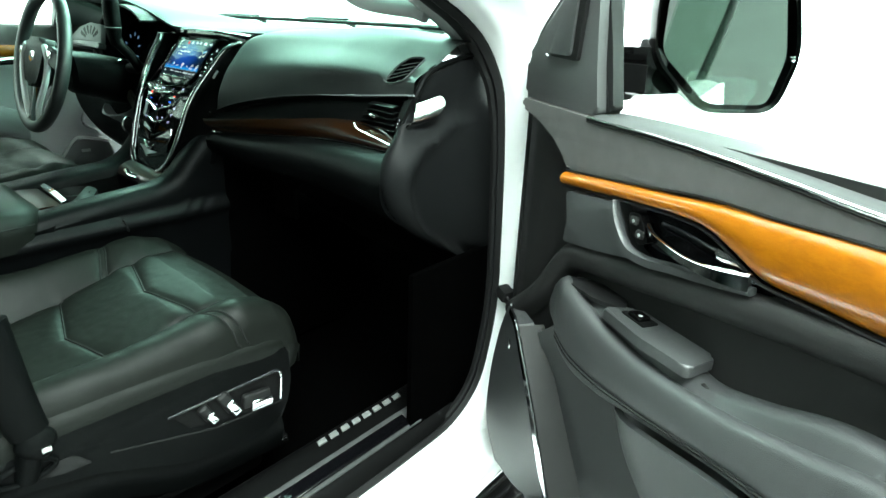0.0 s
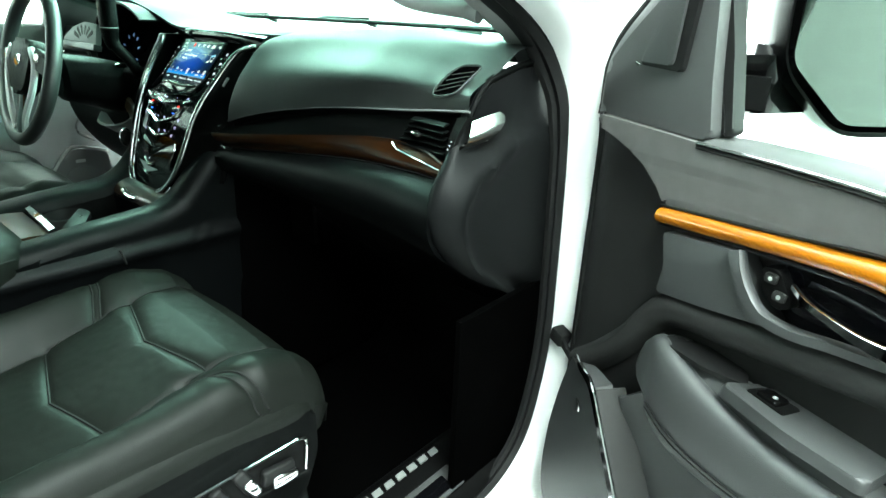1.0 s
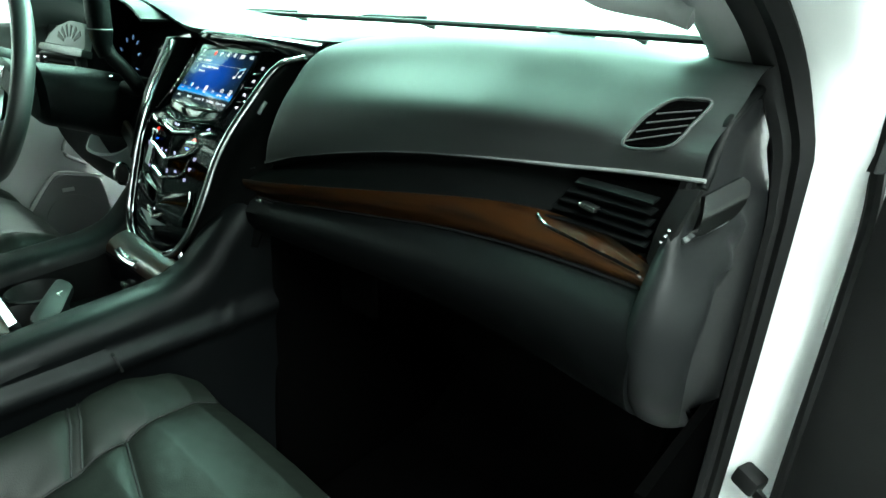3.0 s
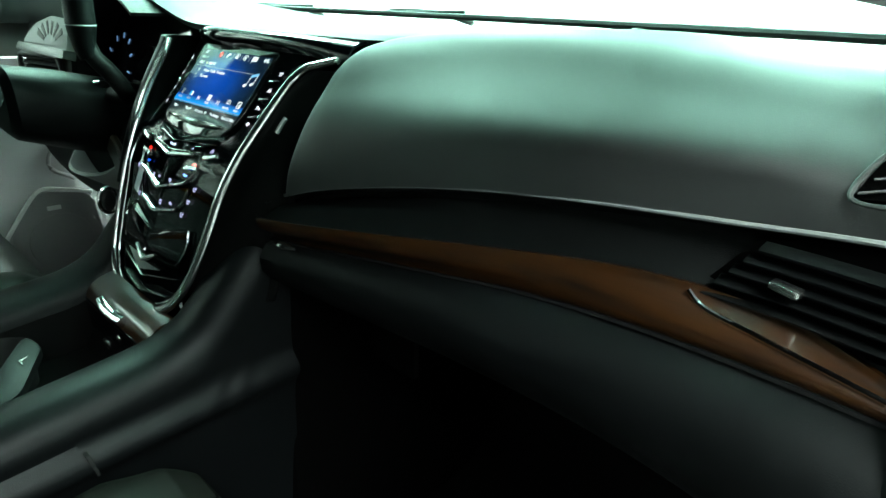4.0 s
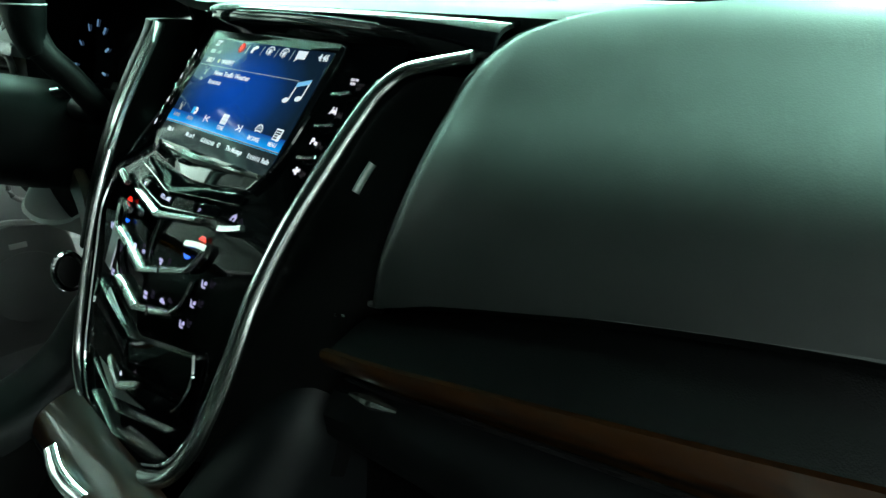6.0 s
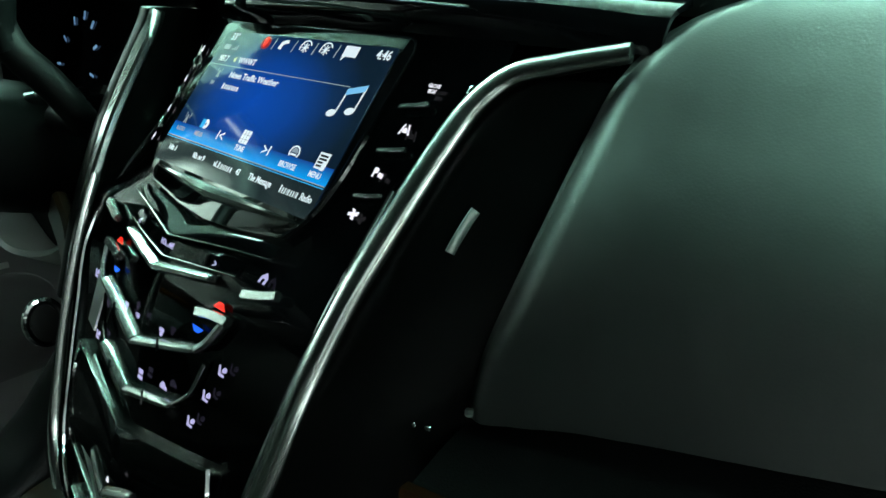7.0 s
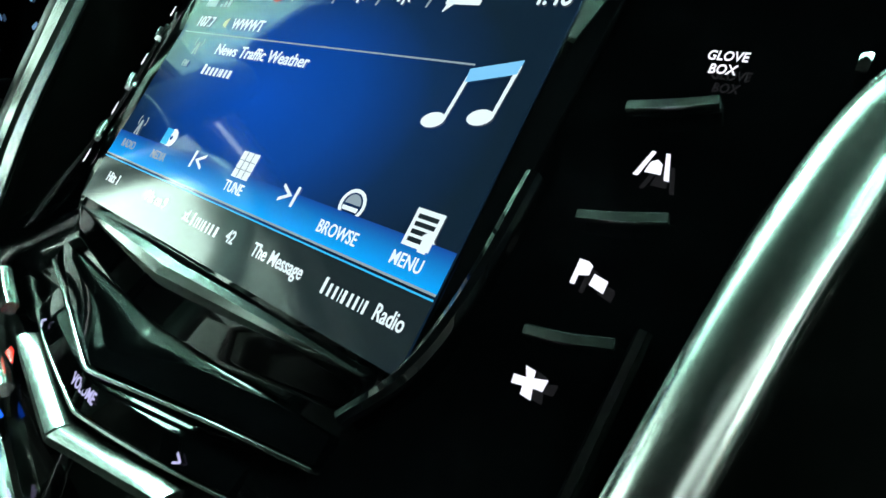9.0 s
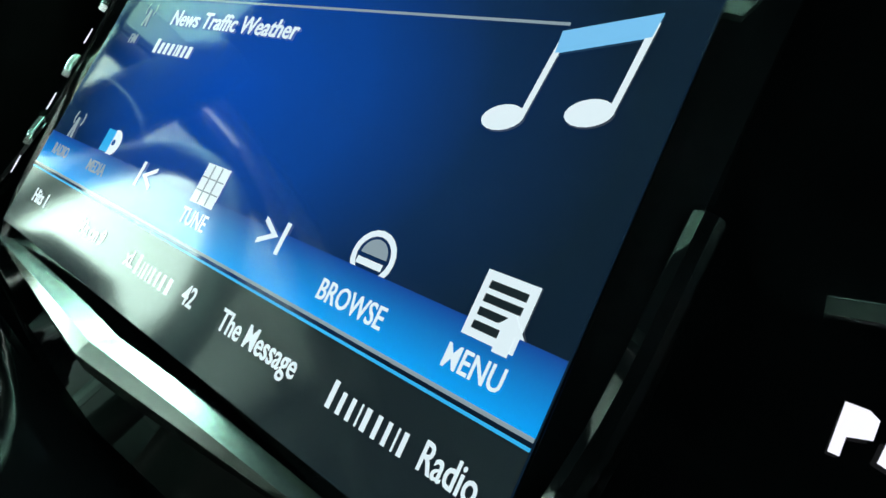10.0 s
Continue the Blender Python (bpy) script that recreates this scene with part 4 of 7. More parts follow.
words("TUNE", 0.2, 80.3, 5.2, squeeze=0.75)
ring("browse_ring", 50.2, 72.6, 3.6, 4.7, PRINT)
ring("browse_top", 50.2, 72.4, 0, 2.9, PRINT_DIM, 0, 180, 12)
rect("browse_bar", 47.4, 73.2, 53.0, 74.4, PRINT, 0.0005)
words("BROWSE", 50.2, 81.0, 5.2, squeeze=0.75)
shape("list_sheet", [(71.2, 67.6), (79.8, 67.6), (79.8, 77.4), (71.2, 77.4)], PRINT, 0.00045)
for k in range(4):
    rect("list_line", 72.4, 69.0 + 2.0 * k, 78.6, 70.2 + 2.0 * k, DARK_ROW, 0.0006)
shape("list_arrow", [(78.0, 72.2), (80.6, 75.0), (79.2, 75.0), (79.2, 78.0), (76.8, 78.0), (76.8, 75.0), (75.4, 75.0)], PRINT, 0.0007)
words("MENU", 75.2, 81.2, 5.0, squeeze=0.74)
# presets
words("Hits 1", -71, 94, 5.6, squeeze=0.75)
words("90s on 9", -36, 94, 5.6, squeeze=0.75)
words("xL", -14.2, 94.2, 5.6, squeeze=0.75)
word_bars(-11.0, 94.2, 4.4, (1.9, 0.8, 1.3, 0.8, 1.7, 1.6, 2.0, 2.4))
words("42", 11.4, 94.2, 5.8, squeeze=0.75)
words("The Message", 34.6, 94.3, 5.9, squeeze=0.75)
word_bars(54.6, 94.3, 4.4, (1.8, 1.6, 1.5, 0.6, 1.8, 1.5, 1.4, 0.6, 1.5))
words("Radio", 78.2, 94.6, 5.9, squeeze=0.72)
for cx in (-53, -18, 17, 52):
    shape("divider", [(cx - 0.4, 89.4), (cx + 0.4, 89.4), (cx + 0.4, 99.4), (cx - 0.4, 99.4)], CYAN)
for k in range(7):
    ring("page_dot", -12.3 + 4.2 * k, 100.8, 0, 0.75, PRINT if k == 0 else CYAN, n=10)

# ---- bars and keys of the stack ----


def bar(name, pts, w, h, mat=SATIN, label="", parent=stack):
    """A rounded metal bar along places (x, z, lift) on the face."""
    return ribbon(name, [on_stack(x, z, q) for x, z, q in pts], w, h, (0, 0.62, 0.78), mat, parent, 8 * (len(pts) - 1) + 1, label)


def vee(name, x, z_end, z_mid, w, lift, mat=SATIN, label=""):
    """A bar that dips to a point at the middle ridge, in two halves."""
    for s in (-1, 1):
        p0, p1 = on_stack(s * 0.0006, z_mid, lift), on_stack(s * x, z_end, lift * 0.8)
        rows = []
        for i in range(9):
            t = i / 8
            c = p0.lerp(p1, t)
            n = (on_stack(s * x * t, z_mid + (z_end - z_mid) * t, lift + 0.01) - on_stack(s * x * t, z_mid + (z_end - z_mid) * t, lift)).normalized()
            up = Vector((0, 0.62, 0.78))
            k = w * (1 if t < 0.85 else 1 - (t - 0.85) * 2.2)
            prof = ((-0.5, -0.0030), (-0.46, 0.0006), (-0.28, 0.0026), (0.05, 0.0032), (0.34, 0.0016), (0.48, -0.0006), (0.5, -0.0030))
            rows.append([c + up * (k * a1) + n * b1 for a1, b1 in prof])
        bm, vs = grid_bm(rows)
        bm.faces.new([v for v in vs[0]])
        bm.faces.new([v for v in reversed(vs[-1])])
        for i in range(8):
            bm.faces.new((vs[i][0], vs[i][-1], vs[i + 1][-1], vs[i + 1][0]))
        part(name, bm, mat, stack, label)


# lens-shaped bar under the display, in two facets
for s in (-1, 1):
    rows = []
    for i in range(13):
        t = i / 12
        x = s * 0.078 * t
        k = 0.0075 * (1 - t ** 1.6) + 0.0008
        c = SCREEN_AXES @ Vector((x, -0.1085 - 0.0035 * (1 - t), 0.004 * (1 - t) + 0.001))
        rows.append([c + SEY * (k * a1) + SCREEN_AXES.to_3x3() @ Vector((0, 0, b1)) for a1, b1 in ((-0.5, -0.004), (-0.45, 0.001), (-0.1, 0.0042 * (1 - 0.5 * t)), (0.25, 0.003), (0.5, -0.002))])
    bm, vs = grid_bm(rows)
    for end in (vs[0], vs[-1]):
        bm.faces.new(end)
    part("screen_bar", bm, SATIN, stack, "polished chrome bar below the display")
# stepped chin below the display
for z0, z1, dep, lift, wide in ((1.2445, 1.2325, 0.004, 0.0, 0.078), (1.236, 1.2225, 0.003, -0.0015, 0.062)):
    rows = []
    for i in range(25):
        x = wide * (2 * i / 24 - 1)
        k = abs(x) / 0.092
        f = 1 - (abs(x) / wide) ** 4
        zt, zb = z0 + 0.004 * k, z1 + 0.011 * k
        rows.append([on_stack(x, zt, lift), on_stack(x, zt * 0.6 + zb * 0.4, lift + dep * f), on_stack(x, zb + 0.001, lift + dep * 0.9 * f), on_stack(x, zb, lift - 0.002)])
    bm, vs = grid_bm(rows)
    bmesh.ops.solidify(bm, geom=list(bm.faces), thickness=0.001)
    part("chin", bm, PIANO, stack, "glossy black step with a fine edge")
    tube("chin_line", [on_stack(x * wide, z1 + 0.011 * abs(x * wide) / 0.092, lift + dep * 0.9 * (1 - abs(x) ** 4)) for x in (-1, -0.6, -0.006, 0.006, 0.6, 1)], 0.0006, SATIN, stack, 60, 6, up=(0, -0.6, 0.6))
vee("volume_bar", 0.050, 1.2245, 1.2165, 0.0064, 0.003, label="satin volume bar")
vee("temperature_bar", 0.060, 1.194, 1.1775, 0.0064, 0.003, label="satin temperature bar")
vee("fan_bar", 0.045, 1.158, 1.1480, 0.0064, 0.003, label="satin fan bar")
for s in (-1, 1):
    bar("temperature_arm", [(s * 0.060, 1.194, 0.003), (s * 0.066, 1.199, 0.003), (s * 0.072, 1.2095, 0.003)], 0.004, 0.004, label="satin arm")
    bar("temperature_key", [(s * 0.075, 1.2115, 0.003), (s * 0.062, 1.2105, 0.003), (s * 0.050, 1.2085, 0.003)], 0.0055, 0.005, label="satin temperature key")
    bar("bar_gap", [(s * 0.0285, 1.1895, 0.0062), (s * 0.0292, 1.1825, 0.0062)], 0.0012, 0.001, PIANO, "dark gap")
    bar("bar_gap", [(s * 0.0225, 1.1565, 0.0062), (s * 0.0232, 1.1495, 0.0062)], 0.0012, 0.001, PIANO, "dark gap")
    bar("fan_arm", [(s * 0.045, 1.158, 0.002), (s * 0.056, 1.168, 0.001), (s * 0.064, 1.188, 0.0)], 0.002, 0.002, label="thin satin arm")
    bar("short_key", [(s * 0.077, 1.2255, 0.002), (s * 0.090, 1.2285, 0.002), (s * 0.100, 1.2315, 0.002)], 0.0052, 0.0045, label="short satin key")
    for z in (1.3185, 1.2985, 1.2785):
        bar("side_key", [(s * 0.110, z - 0.001, 0.001), (s * 0.118, z, 0.0015), (s * 0.127, z + 0.002, 0.001)], 0.0024, 0.0022, KEYTOP, "slim bright key")
    prism("heat_mark", [(-0.005, -0.0018), (0.005, -0.0018), (0.002, 0.0018), (-0.002, 0.0018)], 0.0003, tile(s * 0.0625, 1.2155, 0.001), RED, stack, label="lit red mark")
    prism("cool_mark", [(-0.002, -0.0014), (0.002, -0.0014), (0.005, 0.0014), (-0.005, 0.0014)], 0.0003, tile(s * 0.052, 1.2005, 0.001), BLUE, stack, label="lit blue mark")


def label_at(s, x, z, size, mat=VIOLET, turn=0.0):
    return text("key_print", s, size, tile(x, z, 0.0012) @ Matrix.Rotation(turn, 4, "Z"), mat, stack, 0.0001, 0, "CENTER", 0.82)


label_at("VOLUME", 0.0, 1.2285, 0.0048)
label_at("<", -0.046, 1.2305, 0.006)
label_at(">", 0.046, 1.2305, 0.006)
label_at("OFF", seat_x(-0.017, 1.186), 1.1895, 0.0042)
label_at("GLOVE", 0.1250, 1.3284, 0.0030, WHITE)
label_at("BOX", 0.1250, 1.3260, 0.0030, WHITE)


def glyph(name, x, z, polys, mat, size=0.001):
    for p in polys:
        prism(name, [(a * size, b * size) for a, b in p], 0.0003, tile(x, z, 0.0008), mat, stack, label="lit symbol")


HOUSE = [[(-2.6, -2.6), (-1.2, -2.6), (-1.2, 0.2), (1.2, 0.2), (1.2, -2.6), (2.6, -2.6), (2.6, 1), (0, 3.6), (-2.6, 1)]]
SEAT_G = [[(-3, -2.8), (1.5, -2.8), (1.8, -1.6), (-1.6, -1.2), (-2.0, 2.6), (-3.2, 2.8)], [(-0.5, -0.6), (2.8, 0.2), (3.4, 2.4), (1.6, 3.0), (-0.2, 1.4)]]
FAN_G = [disc(-1.2, 1.2, 1.3, n=10), disc(1.2, 1.2, 1.3, n=10), disc(0, -1.3, 1.4, n=10)]
CAR_G = [[(-3.4, -1.4), (3.4, -1.4), (3.2, 0.4), (1.6, 0.8), (0.6, 2.4), (-1.8, 2.4), (-3.2, 0.6)]]
LANE_G = [[(-3.6, -2.8), (-2.6, -2.8), (-1.0, 2.8), (-1.8, 2.8)], [(3.6, -2.8), (2.6, -2.8), (1.0, 2.8), (1.8, 2.8)], [(-1.6, -1.8), (1.6, -1.8), (1.2, 0.4), (0, 1.2), (-1.2, 0.4)]]
PARK_G = [[(-3.6, -2.4), (-2.6, -2.4), (-2.6, -0.4), (-0.6, 0.2), (-0.6, 2.2), (-1.6, 2.8), (-3.6, 2.8)], [(0.2, -1.6), (3.4, -2.4), (3.4, 0.2), (0.4, 0.8)]]
STAR_G = [[(-3.4, 0.4), (-0.8, 0.8), (-1.8, 2.8), (0.4, 2.6), (0.6, 1.2), (3.4, 2.0), (3.2, -0.4), (1.2, -0.6), (1.8, -2.8), (-0.6, -2.6), (-0.8, -1.0), (-3.2, -1.4)]]
glyph("home_symbol", seat_x(0.081, 1.233), 1.2345, HOUSE, VIOLET)
for gx, gz in ((0.077, 1.191), (0.067, 1.174), (0.057, 1.156)):
    glyph("seat_symbol", seat_x(gx, gz), gz, SEAT_G, VIOLET)
    glyph("seat_symbol", -seat_x(gx, gz), gz, SEAT_G, VIOLET)
glyph("fan_symbol", seat_x(0.012, 1.189), 1.190, FAN_G, VIOLET)
glyph("fan_symbol", seat_x(-0.034, 1.187), 1.189, FAN_G, VIOLET)
glyph("defrost_symbol", seat_x(-0.003, 1.158), 1.160, [[(-2.4, -3), (2.4, -3), (2.4, -0.8), (-2.4, -0.8)], [(-2.0, 0.2), (2.0, 0.2), (2.4, 3), (-2.4, 3)]], VIOLET)
glyph("car_symbol", seat_x(0.024, 1.162), 1.163, CAR_G, VIOLET)
glyph("lane_symbol", 0.1205, 1.3085, LANE_G, WHITE)
glyph("parking_symbol", 0.1178, 1.2887, PARK_G, WHITE)
glyph("traction_symbol", 0.1150, 1.2705, STAR_G, WHITE)
for gx, gz in ((-0.121, 1.3285), (-0.1195, 1.308), (-0.117, 1.288), (-0.114, 1.270)):
    glyph("driver_symbol", gx, gz, STAR_G if gz < 1.28 else PARK_G, WHITE)
tube("face_crease", [on_stack(0, z, 0.0002) for z in (1.2125, 1.20, 1.182)], 0.0005, SATIN, stack, 12, 6, up=(1, 0, 0))
# pale facets added for bright reflections on the driver's side of the ridge


def facet(pts):
    bm = bmesh.new()
    mid = (sum(p[0] for p in pts) / len(pts), sum(p[1] for p in pts) / len(pts))
    low = [bm.verts.new(on_stack(x, z, 0.0002)) for x, z in pts]
    top = [bm.verts.new(on_stack(mid[0] + (x - mid[0]) * 0.97, mid[1] + (z - mid[1]) * 0.97, 0.0014)) for x, z in pts]
    bm.faces.new(top)
    for k in range(len(pts)):
        bm.faces.new((low[k - 1], low[k], top[k], top[k - 1]))
    bmesh.ops.triangulate(bm, faces=bm.faces)
    return part("facet", bm, REFLECTION_METAL, stack, "pale facet standing for a reflection in black gloss", smooth=False)


facet([(-0.082, 1.210), (-0.0845, 1.158), (-0.0707, 1.155), (-0.060, 1.190)])
facet([(-0.065, 1.142), (-0.070, 1.125), (-0.009, 1.1135), (-0.008, 1.1245)])
facet([(-0.079, 1.103), (-0.076, 1.089), (-0.017, 1.066), (0.037, 1.079), (-0.008, 1.0795), (-0.040, 1.091)])
# fold-out tray below the keys
vee("tray_line", 0.092, 1.1415, 1.1235, 0.0014, 0.0002, SATIN, "thin chrome line")
rows = []
for i in range(25):
    x = -0.086 + 0.172 * i / 24
    k = abs(x) / 0.086
    rows.append([on_stack(x, zt, lift) for zt, lift in ((1.136 + 0.006 * k - 0.014 * (1 - k), 0.0005), (1.120, 0.0035), (1.10, 0.004), (1.086, 0.0035), (1.079 + 0.012 * k, 0.0))])
bm, vs = grid_bm(rows)
bmesh.ops.solidify(bm, geom=list(bm.faces), thickness=0.001)
part("tray_front", bm, PIANO, stack, "glossy black tray front")
vee("tray_handle", 0.028, 1.0965, 1.0850, 0.010, 0.004, SATIN, "satin tray handle")
for s in (-1, 1):
    bar("tray_edge", [(s * 0.087, 1.143, 0.003), (s * 0.090, 1.125, 0.003), (s * 0.080, 1.102, 0.003), (s * 0.074, 1.096, 0.003)], 0.0024, 0.002, CHROME, "chrome tray edge")
vee("lower_line", 0.070, 1.0775, 1.0625, 0.0014, 0.0004, SATIN, "thin chrome line")
vee("lower_line", 0.060, 1.0525, 1.0435, 0.0012, 0.0004, SATIN, "thin satin line")
prism("tray_mark", [(-0.0015, -0.0015), (0.0015, -0.0015), (0, 0.002)], 0.0004, tile(0.010, 1.099, 0.0095), WHITE, stack, label="small white mark")
# glove box panel: pull tab, three dots, upright creases
tube("pull_tab", [(0.1770, -0.0590, 1.270), (0.1785, -0.0540, 1.278), (0.1805, -0.0475, 1.287)], 0.0030, SILVER_TAB, stack, 14, 12, up=(1, 0, 0), flat=0.6, label="small satin pull tab")
for k in range(3):
    box("panel_dot", (0.0032, 0.002, 0.0026), pose(0.1665 + 0.0092 * k, -0.0785, 1.1878 + 0.0030 * k, 0, 0, 10), CHROME, stack, 0.0008, label="small bright dot")

# ---- centre console ----
console = root("centre_console", (0.0, -0.4, 0.46), "black soft console between the seats with open storage bin", "console")
FLANK = [(-0.60, 1.000), (-0.50, 1.008), (-0.415, 1.016), (-0.343, 1.024), (-0.27, 1.030), (-0.219, 1.036), (-0.180, 1.053), (-0.145, 1.090), (-0.112, 1.127), (-0.085, 1.147), (-0.06, 1.153)]
for side in (1, -1):
    secs = []
    for y, z in FLANK:
        k = max(0.0, min(1.0, (y + 0.20) / 0.12))
        xi = 0.096 + 0.03 * k
        rib = 0.967
        secs.append([(side * xi, y, z - 0.030 + 0.03 * k), (side * (xi + 0.006), y, z - 0.010 + 0.012 * k), (side * (xi + 0.022), y - 0.002, z - 0.001), (side * 0.158, y - 0.003, z + 0.001), (side * 0.176, y, z - 0.010), (side * 0.184, y, z - 0.030),
                     (side * 0.183, y, z * 0.45 + rib * 0.55), (side * 0.181, y, rib + 0.016), (side * 0.187, y, rib + 0.008), (side * 0.194, y, rib), (side * 0.195, y, rib - 0.012), (side * 0.184, y, rib - 0.03), (side * 0.160, y + 0.01, 0.8), (side * 0.140, y + 0.02, 0.46)])
    surf("flank", secs, CONSOLE, console, 120, 90, 0.006, (-side, 0, 0), "black soft-touch console side")
    box("rib_gap", (0.010, 0.004, 0.030), pose(side * 0.1905, -0.311, 0.962, 12, 0, 0), RUBBER, console, 0.001, label="dark gap in the ledge")
surf("bin_floor", [[(x, y, z) for y, z in ((-0.62, 0.94), (-0.40, 0.94), (-0.27, 0.93), (-0.225, 0.935), (-0.205, 0.975))] for x in (-0.11, 0, 0.11)], DARK_TRIM, console, 8, 20, 0.01, (0, 0, -1), "black storage bin")
surf("shelf_wood", [[(x, -0.172, 1.040), (x, -0.190, 1.036), (x, -0.206, 1.026), (x, -0.214, 1.008)] for x in (-0.098, -0.05, 0, 0.05, 0.098)], SHADED_WOOD, console, 16, 10, 0.006, (0, 1, -1), "glossy wood lip, colour darkened for shade")
ribbon("shelf_bar", [(-0.038, -0.210, 1.028), (-0.015, -0.214, 1.026), (0.010, -0.214, 1.024), (0.034, -0.211, 1.024)], 0.013, 0.011, (0, -0.4, 0.9), CHROME, console, 30, "chrome clip on the wood lip")
surf("bin_back", [[(x, -0.214, 1.012), (x, -0.212, 0.97), (x, -0.208, 0.93)] for x in (-0.1, 0, 0.1)], PIANO, console, 6, 10, 0.006, (0, 1, 0), "glossy black back of the bin")
for cx in (-0.02, 0.03):
    box("socket", (0.020, 0.008, 0.012), (cx, -0.218, 0.972), SATIN, console, 0.003, label="small metal socket cover")
for side in (-1, 1):
    surf("bin_wall", [[(side * 0.098, y, z - 0.024), (side * 0.100, y, 0.97), (side * 0.104, y, 0.93)] for y, z in ((-0.60, 1.0), (-0.40, 1.016), (-0.25, 1.03), (-0.205, 1.04))], DARK_TRIM, console, 12, 8, 0.005, (side, 0, 0), "black bin wall")
box("tunnel", (0.34, 0.62, 0.66), (0, 0.245, 0.80), CARPET, console, 0.03, label="black tunnel under the dashboard")
# cup holders with sliding cover
holder = root("cup_holder", (0.0, -0.36, 0.94), "cup holder with wood cover and chrome edge in the console", "cup holder")
for cx, cy in ((-0.04, -0.335), (0.035, -0.385)):
    rows = [[Vector((cx + r * math.cos(a), cy + r * math.sin(a), z)) for a in [2 * math.pi * i / 28 for i in range(28)]] for r, z in ((0.043, 0.996), (0.040, 0.998), (0.038, 0.99), (0.036, 0.948), (0.001, 0.946))]
    bm, vs = grid_bm(rows, False, True)
    part("cup_well", bm, RUBBER, holder, "round black cup well")
prism("divider_pad", rounded([(-0.06, -0.30), (-0.02, -0.29), (0.07, -0.335), (0.09, -0.365), (0.06, -0.372), (-0.02, -0.325)], 0.01), 0.012, pose(0, 0, 0.988), END_GREY, holder, 0.003, label="charcoal divider with a mark")
prism("divider_mark", [(-0.012, 0.004), (-0.002, -0.004), (0.012, 0.006), (-0.001, 0.0)], 0.001, pose(0.005, -0.318, 1.0005, 0, 0, -30), SATIN, holder, label="pale wing mark")
surf("sliding_cover", [[(x, -0.398, 1.004), (x, -0.43, 1.008), (x, -0.47, 1.006)] for x in (-0.09, 0.0, 0.09)], SHADED_WOOD, holder, 8, 8, 0.006, (0, 0, -1), "glossy wood sliding cover, colour darkened for shade")
ribbon("cover_edge", [(-0.092, -0.386, 1.008), (0.0, -0.391, 1.014), (0.092, -0.393, 1.010)], 0.014, 0.010, (0, 1, 0.3), CHROME, holder, 24, "chrome edge of the sliding cover")
for side in (-1, 1):
    ring_path = [(side * 0.186, -0.134 + 0.013 * math.cos(a), 1.117 + 0.020 * math.sin(a)) for a in [2 * math.pi * i / 20 for i in range(20)]]
    if side < 0:
        badge = root("flank_badge", (-0.18, -0.134, 1.117), "oval chrome ring on the console side", "badge")
        tube("ring", ring_path, 0.0028, CHROME, badge, 40, 8, True, up=(1, 0, 0), label="chrome ring")
        prism("centre", disc(0, 0, 0.010, 0.017, 20), 0.004, axes((-0.183, -0.134, 1.117), (0, -1, 0), (0, 0, 1)), RUBBER, badge, label="dark centre")
lid = root("armrest_lid", (0.0, -0.75, 0.98), "padded black leather armrest lid on the console", "armrest")
bm_rows = []
for y, zt, w in ((-0.440, 0.975, 0.100), (-0.443, 1.000, 0.125), (-0.455, 1.018, 0.155), (-0.48, 1.030, 0.180), (-0.52, 1.037, 0.195), (-0.70, 1.04, 0.200), (-1.0, 1.03, 0.200)):
    bm_rows.append([(-w, y, 0.955), (-w - 0.004, y, zt - 0.025), (-w + 0.02, y, zt - 0.004), (0, y, zt), (w - 0.02, y, zt - 0.004), (w + 0.004, y, zt - 0.025), (w, y, 0.955)])
surf("cushion", bm_rows, SEAT_LEATHER, lid, 30, 30, 0.02, (0, 0, -1), "black leather cushion")
tube("lid_seam", [(0.185, -0.478, 1.005), (0.200, -0.52, 1.008), (0.2045, -0.70, 1.010), (0.2045, -1.0, 1.0)], 0.0016, RUBBER, lid, 30, 6)

# ---- front seats ----
def near_line(x, y, pts):
    """Distance from a place to a broken line in plan."""
    best = 9.0
    p = Vector((x, y))
    for a, b in zip(pts, pts[1:]):
        a, b = Vector(a), Vector(b)
        t = max(0.0, min(1.0, (p - a).dot(b - a) / (b - a).length_squared))
        best = min(best, (p - a.lerp(b, t)).length)
    return best


SEAMS = [[(-0.150, -0.345), (0.004, -0.382), (0.146, -0.349)], [(-0.146, -0.490), (0.012, -0.528), (0.150, -0.494)], [(-0.146, -0.640), (0.012, -0.678), (0.150, -0.644)],
         [(-0.172, -0.195), (-0.150, -0.345), (-0.146, -0.49), (-0.150, -0.78)], [(0.165, -0.195), (0.146, -0.349), (0.150, -0.494), (0.152, -0.78)],
         [(-0.152, -0.408), (-0.20, -0.388), (-0.27, -0.372)], [(-0.152, -0.396), (-0.20, -0.376), (-0.27, -0.360)], [(0.148, -0.386), (0.20, -0.352), (0.27, -0.318)], [(0.148, -0.398), (0.20, -0.366), (0.27, -0.334)]]


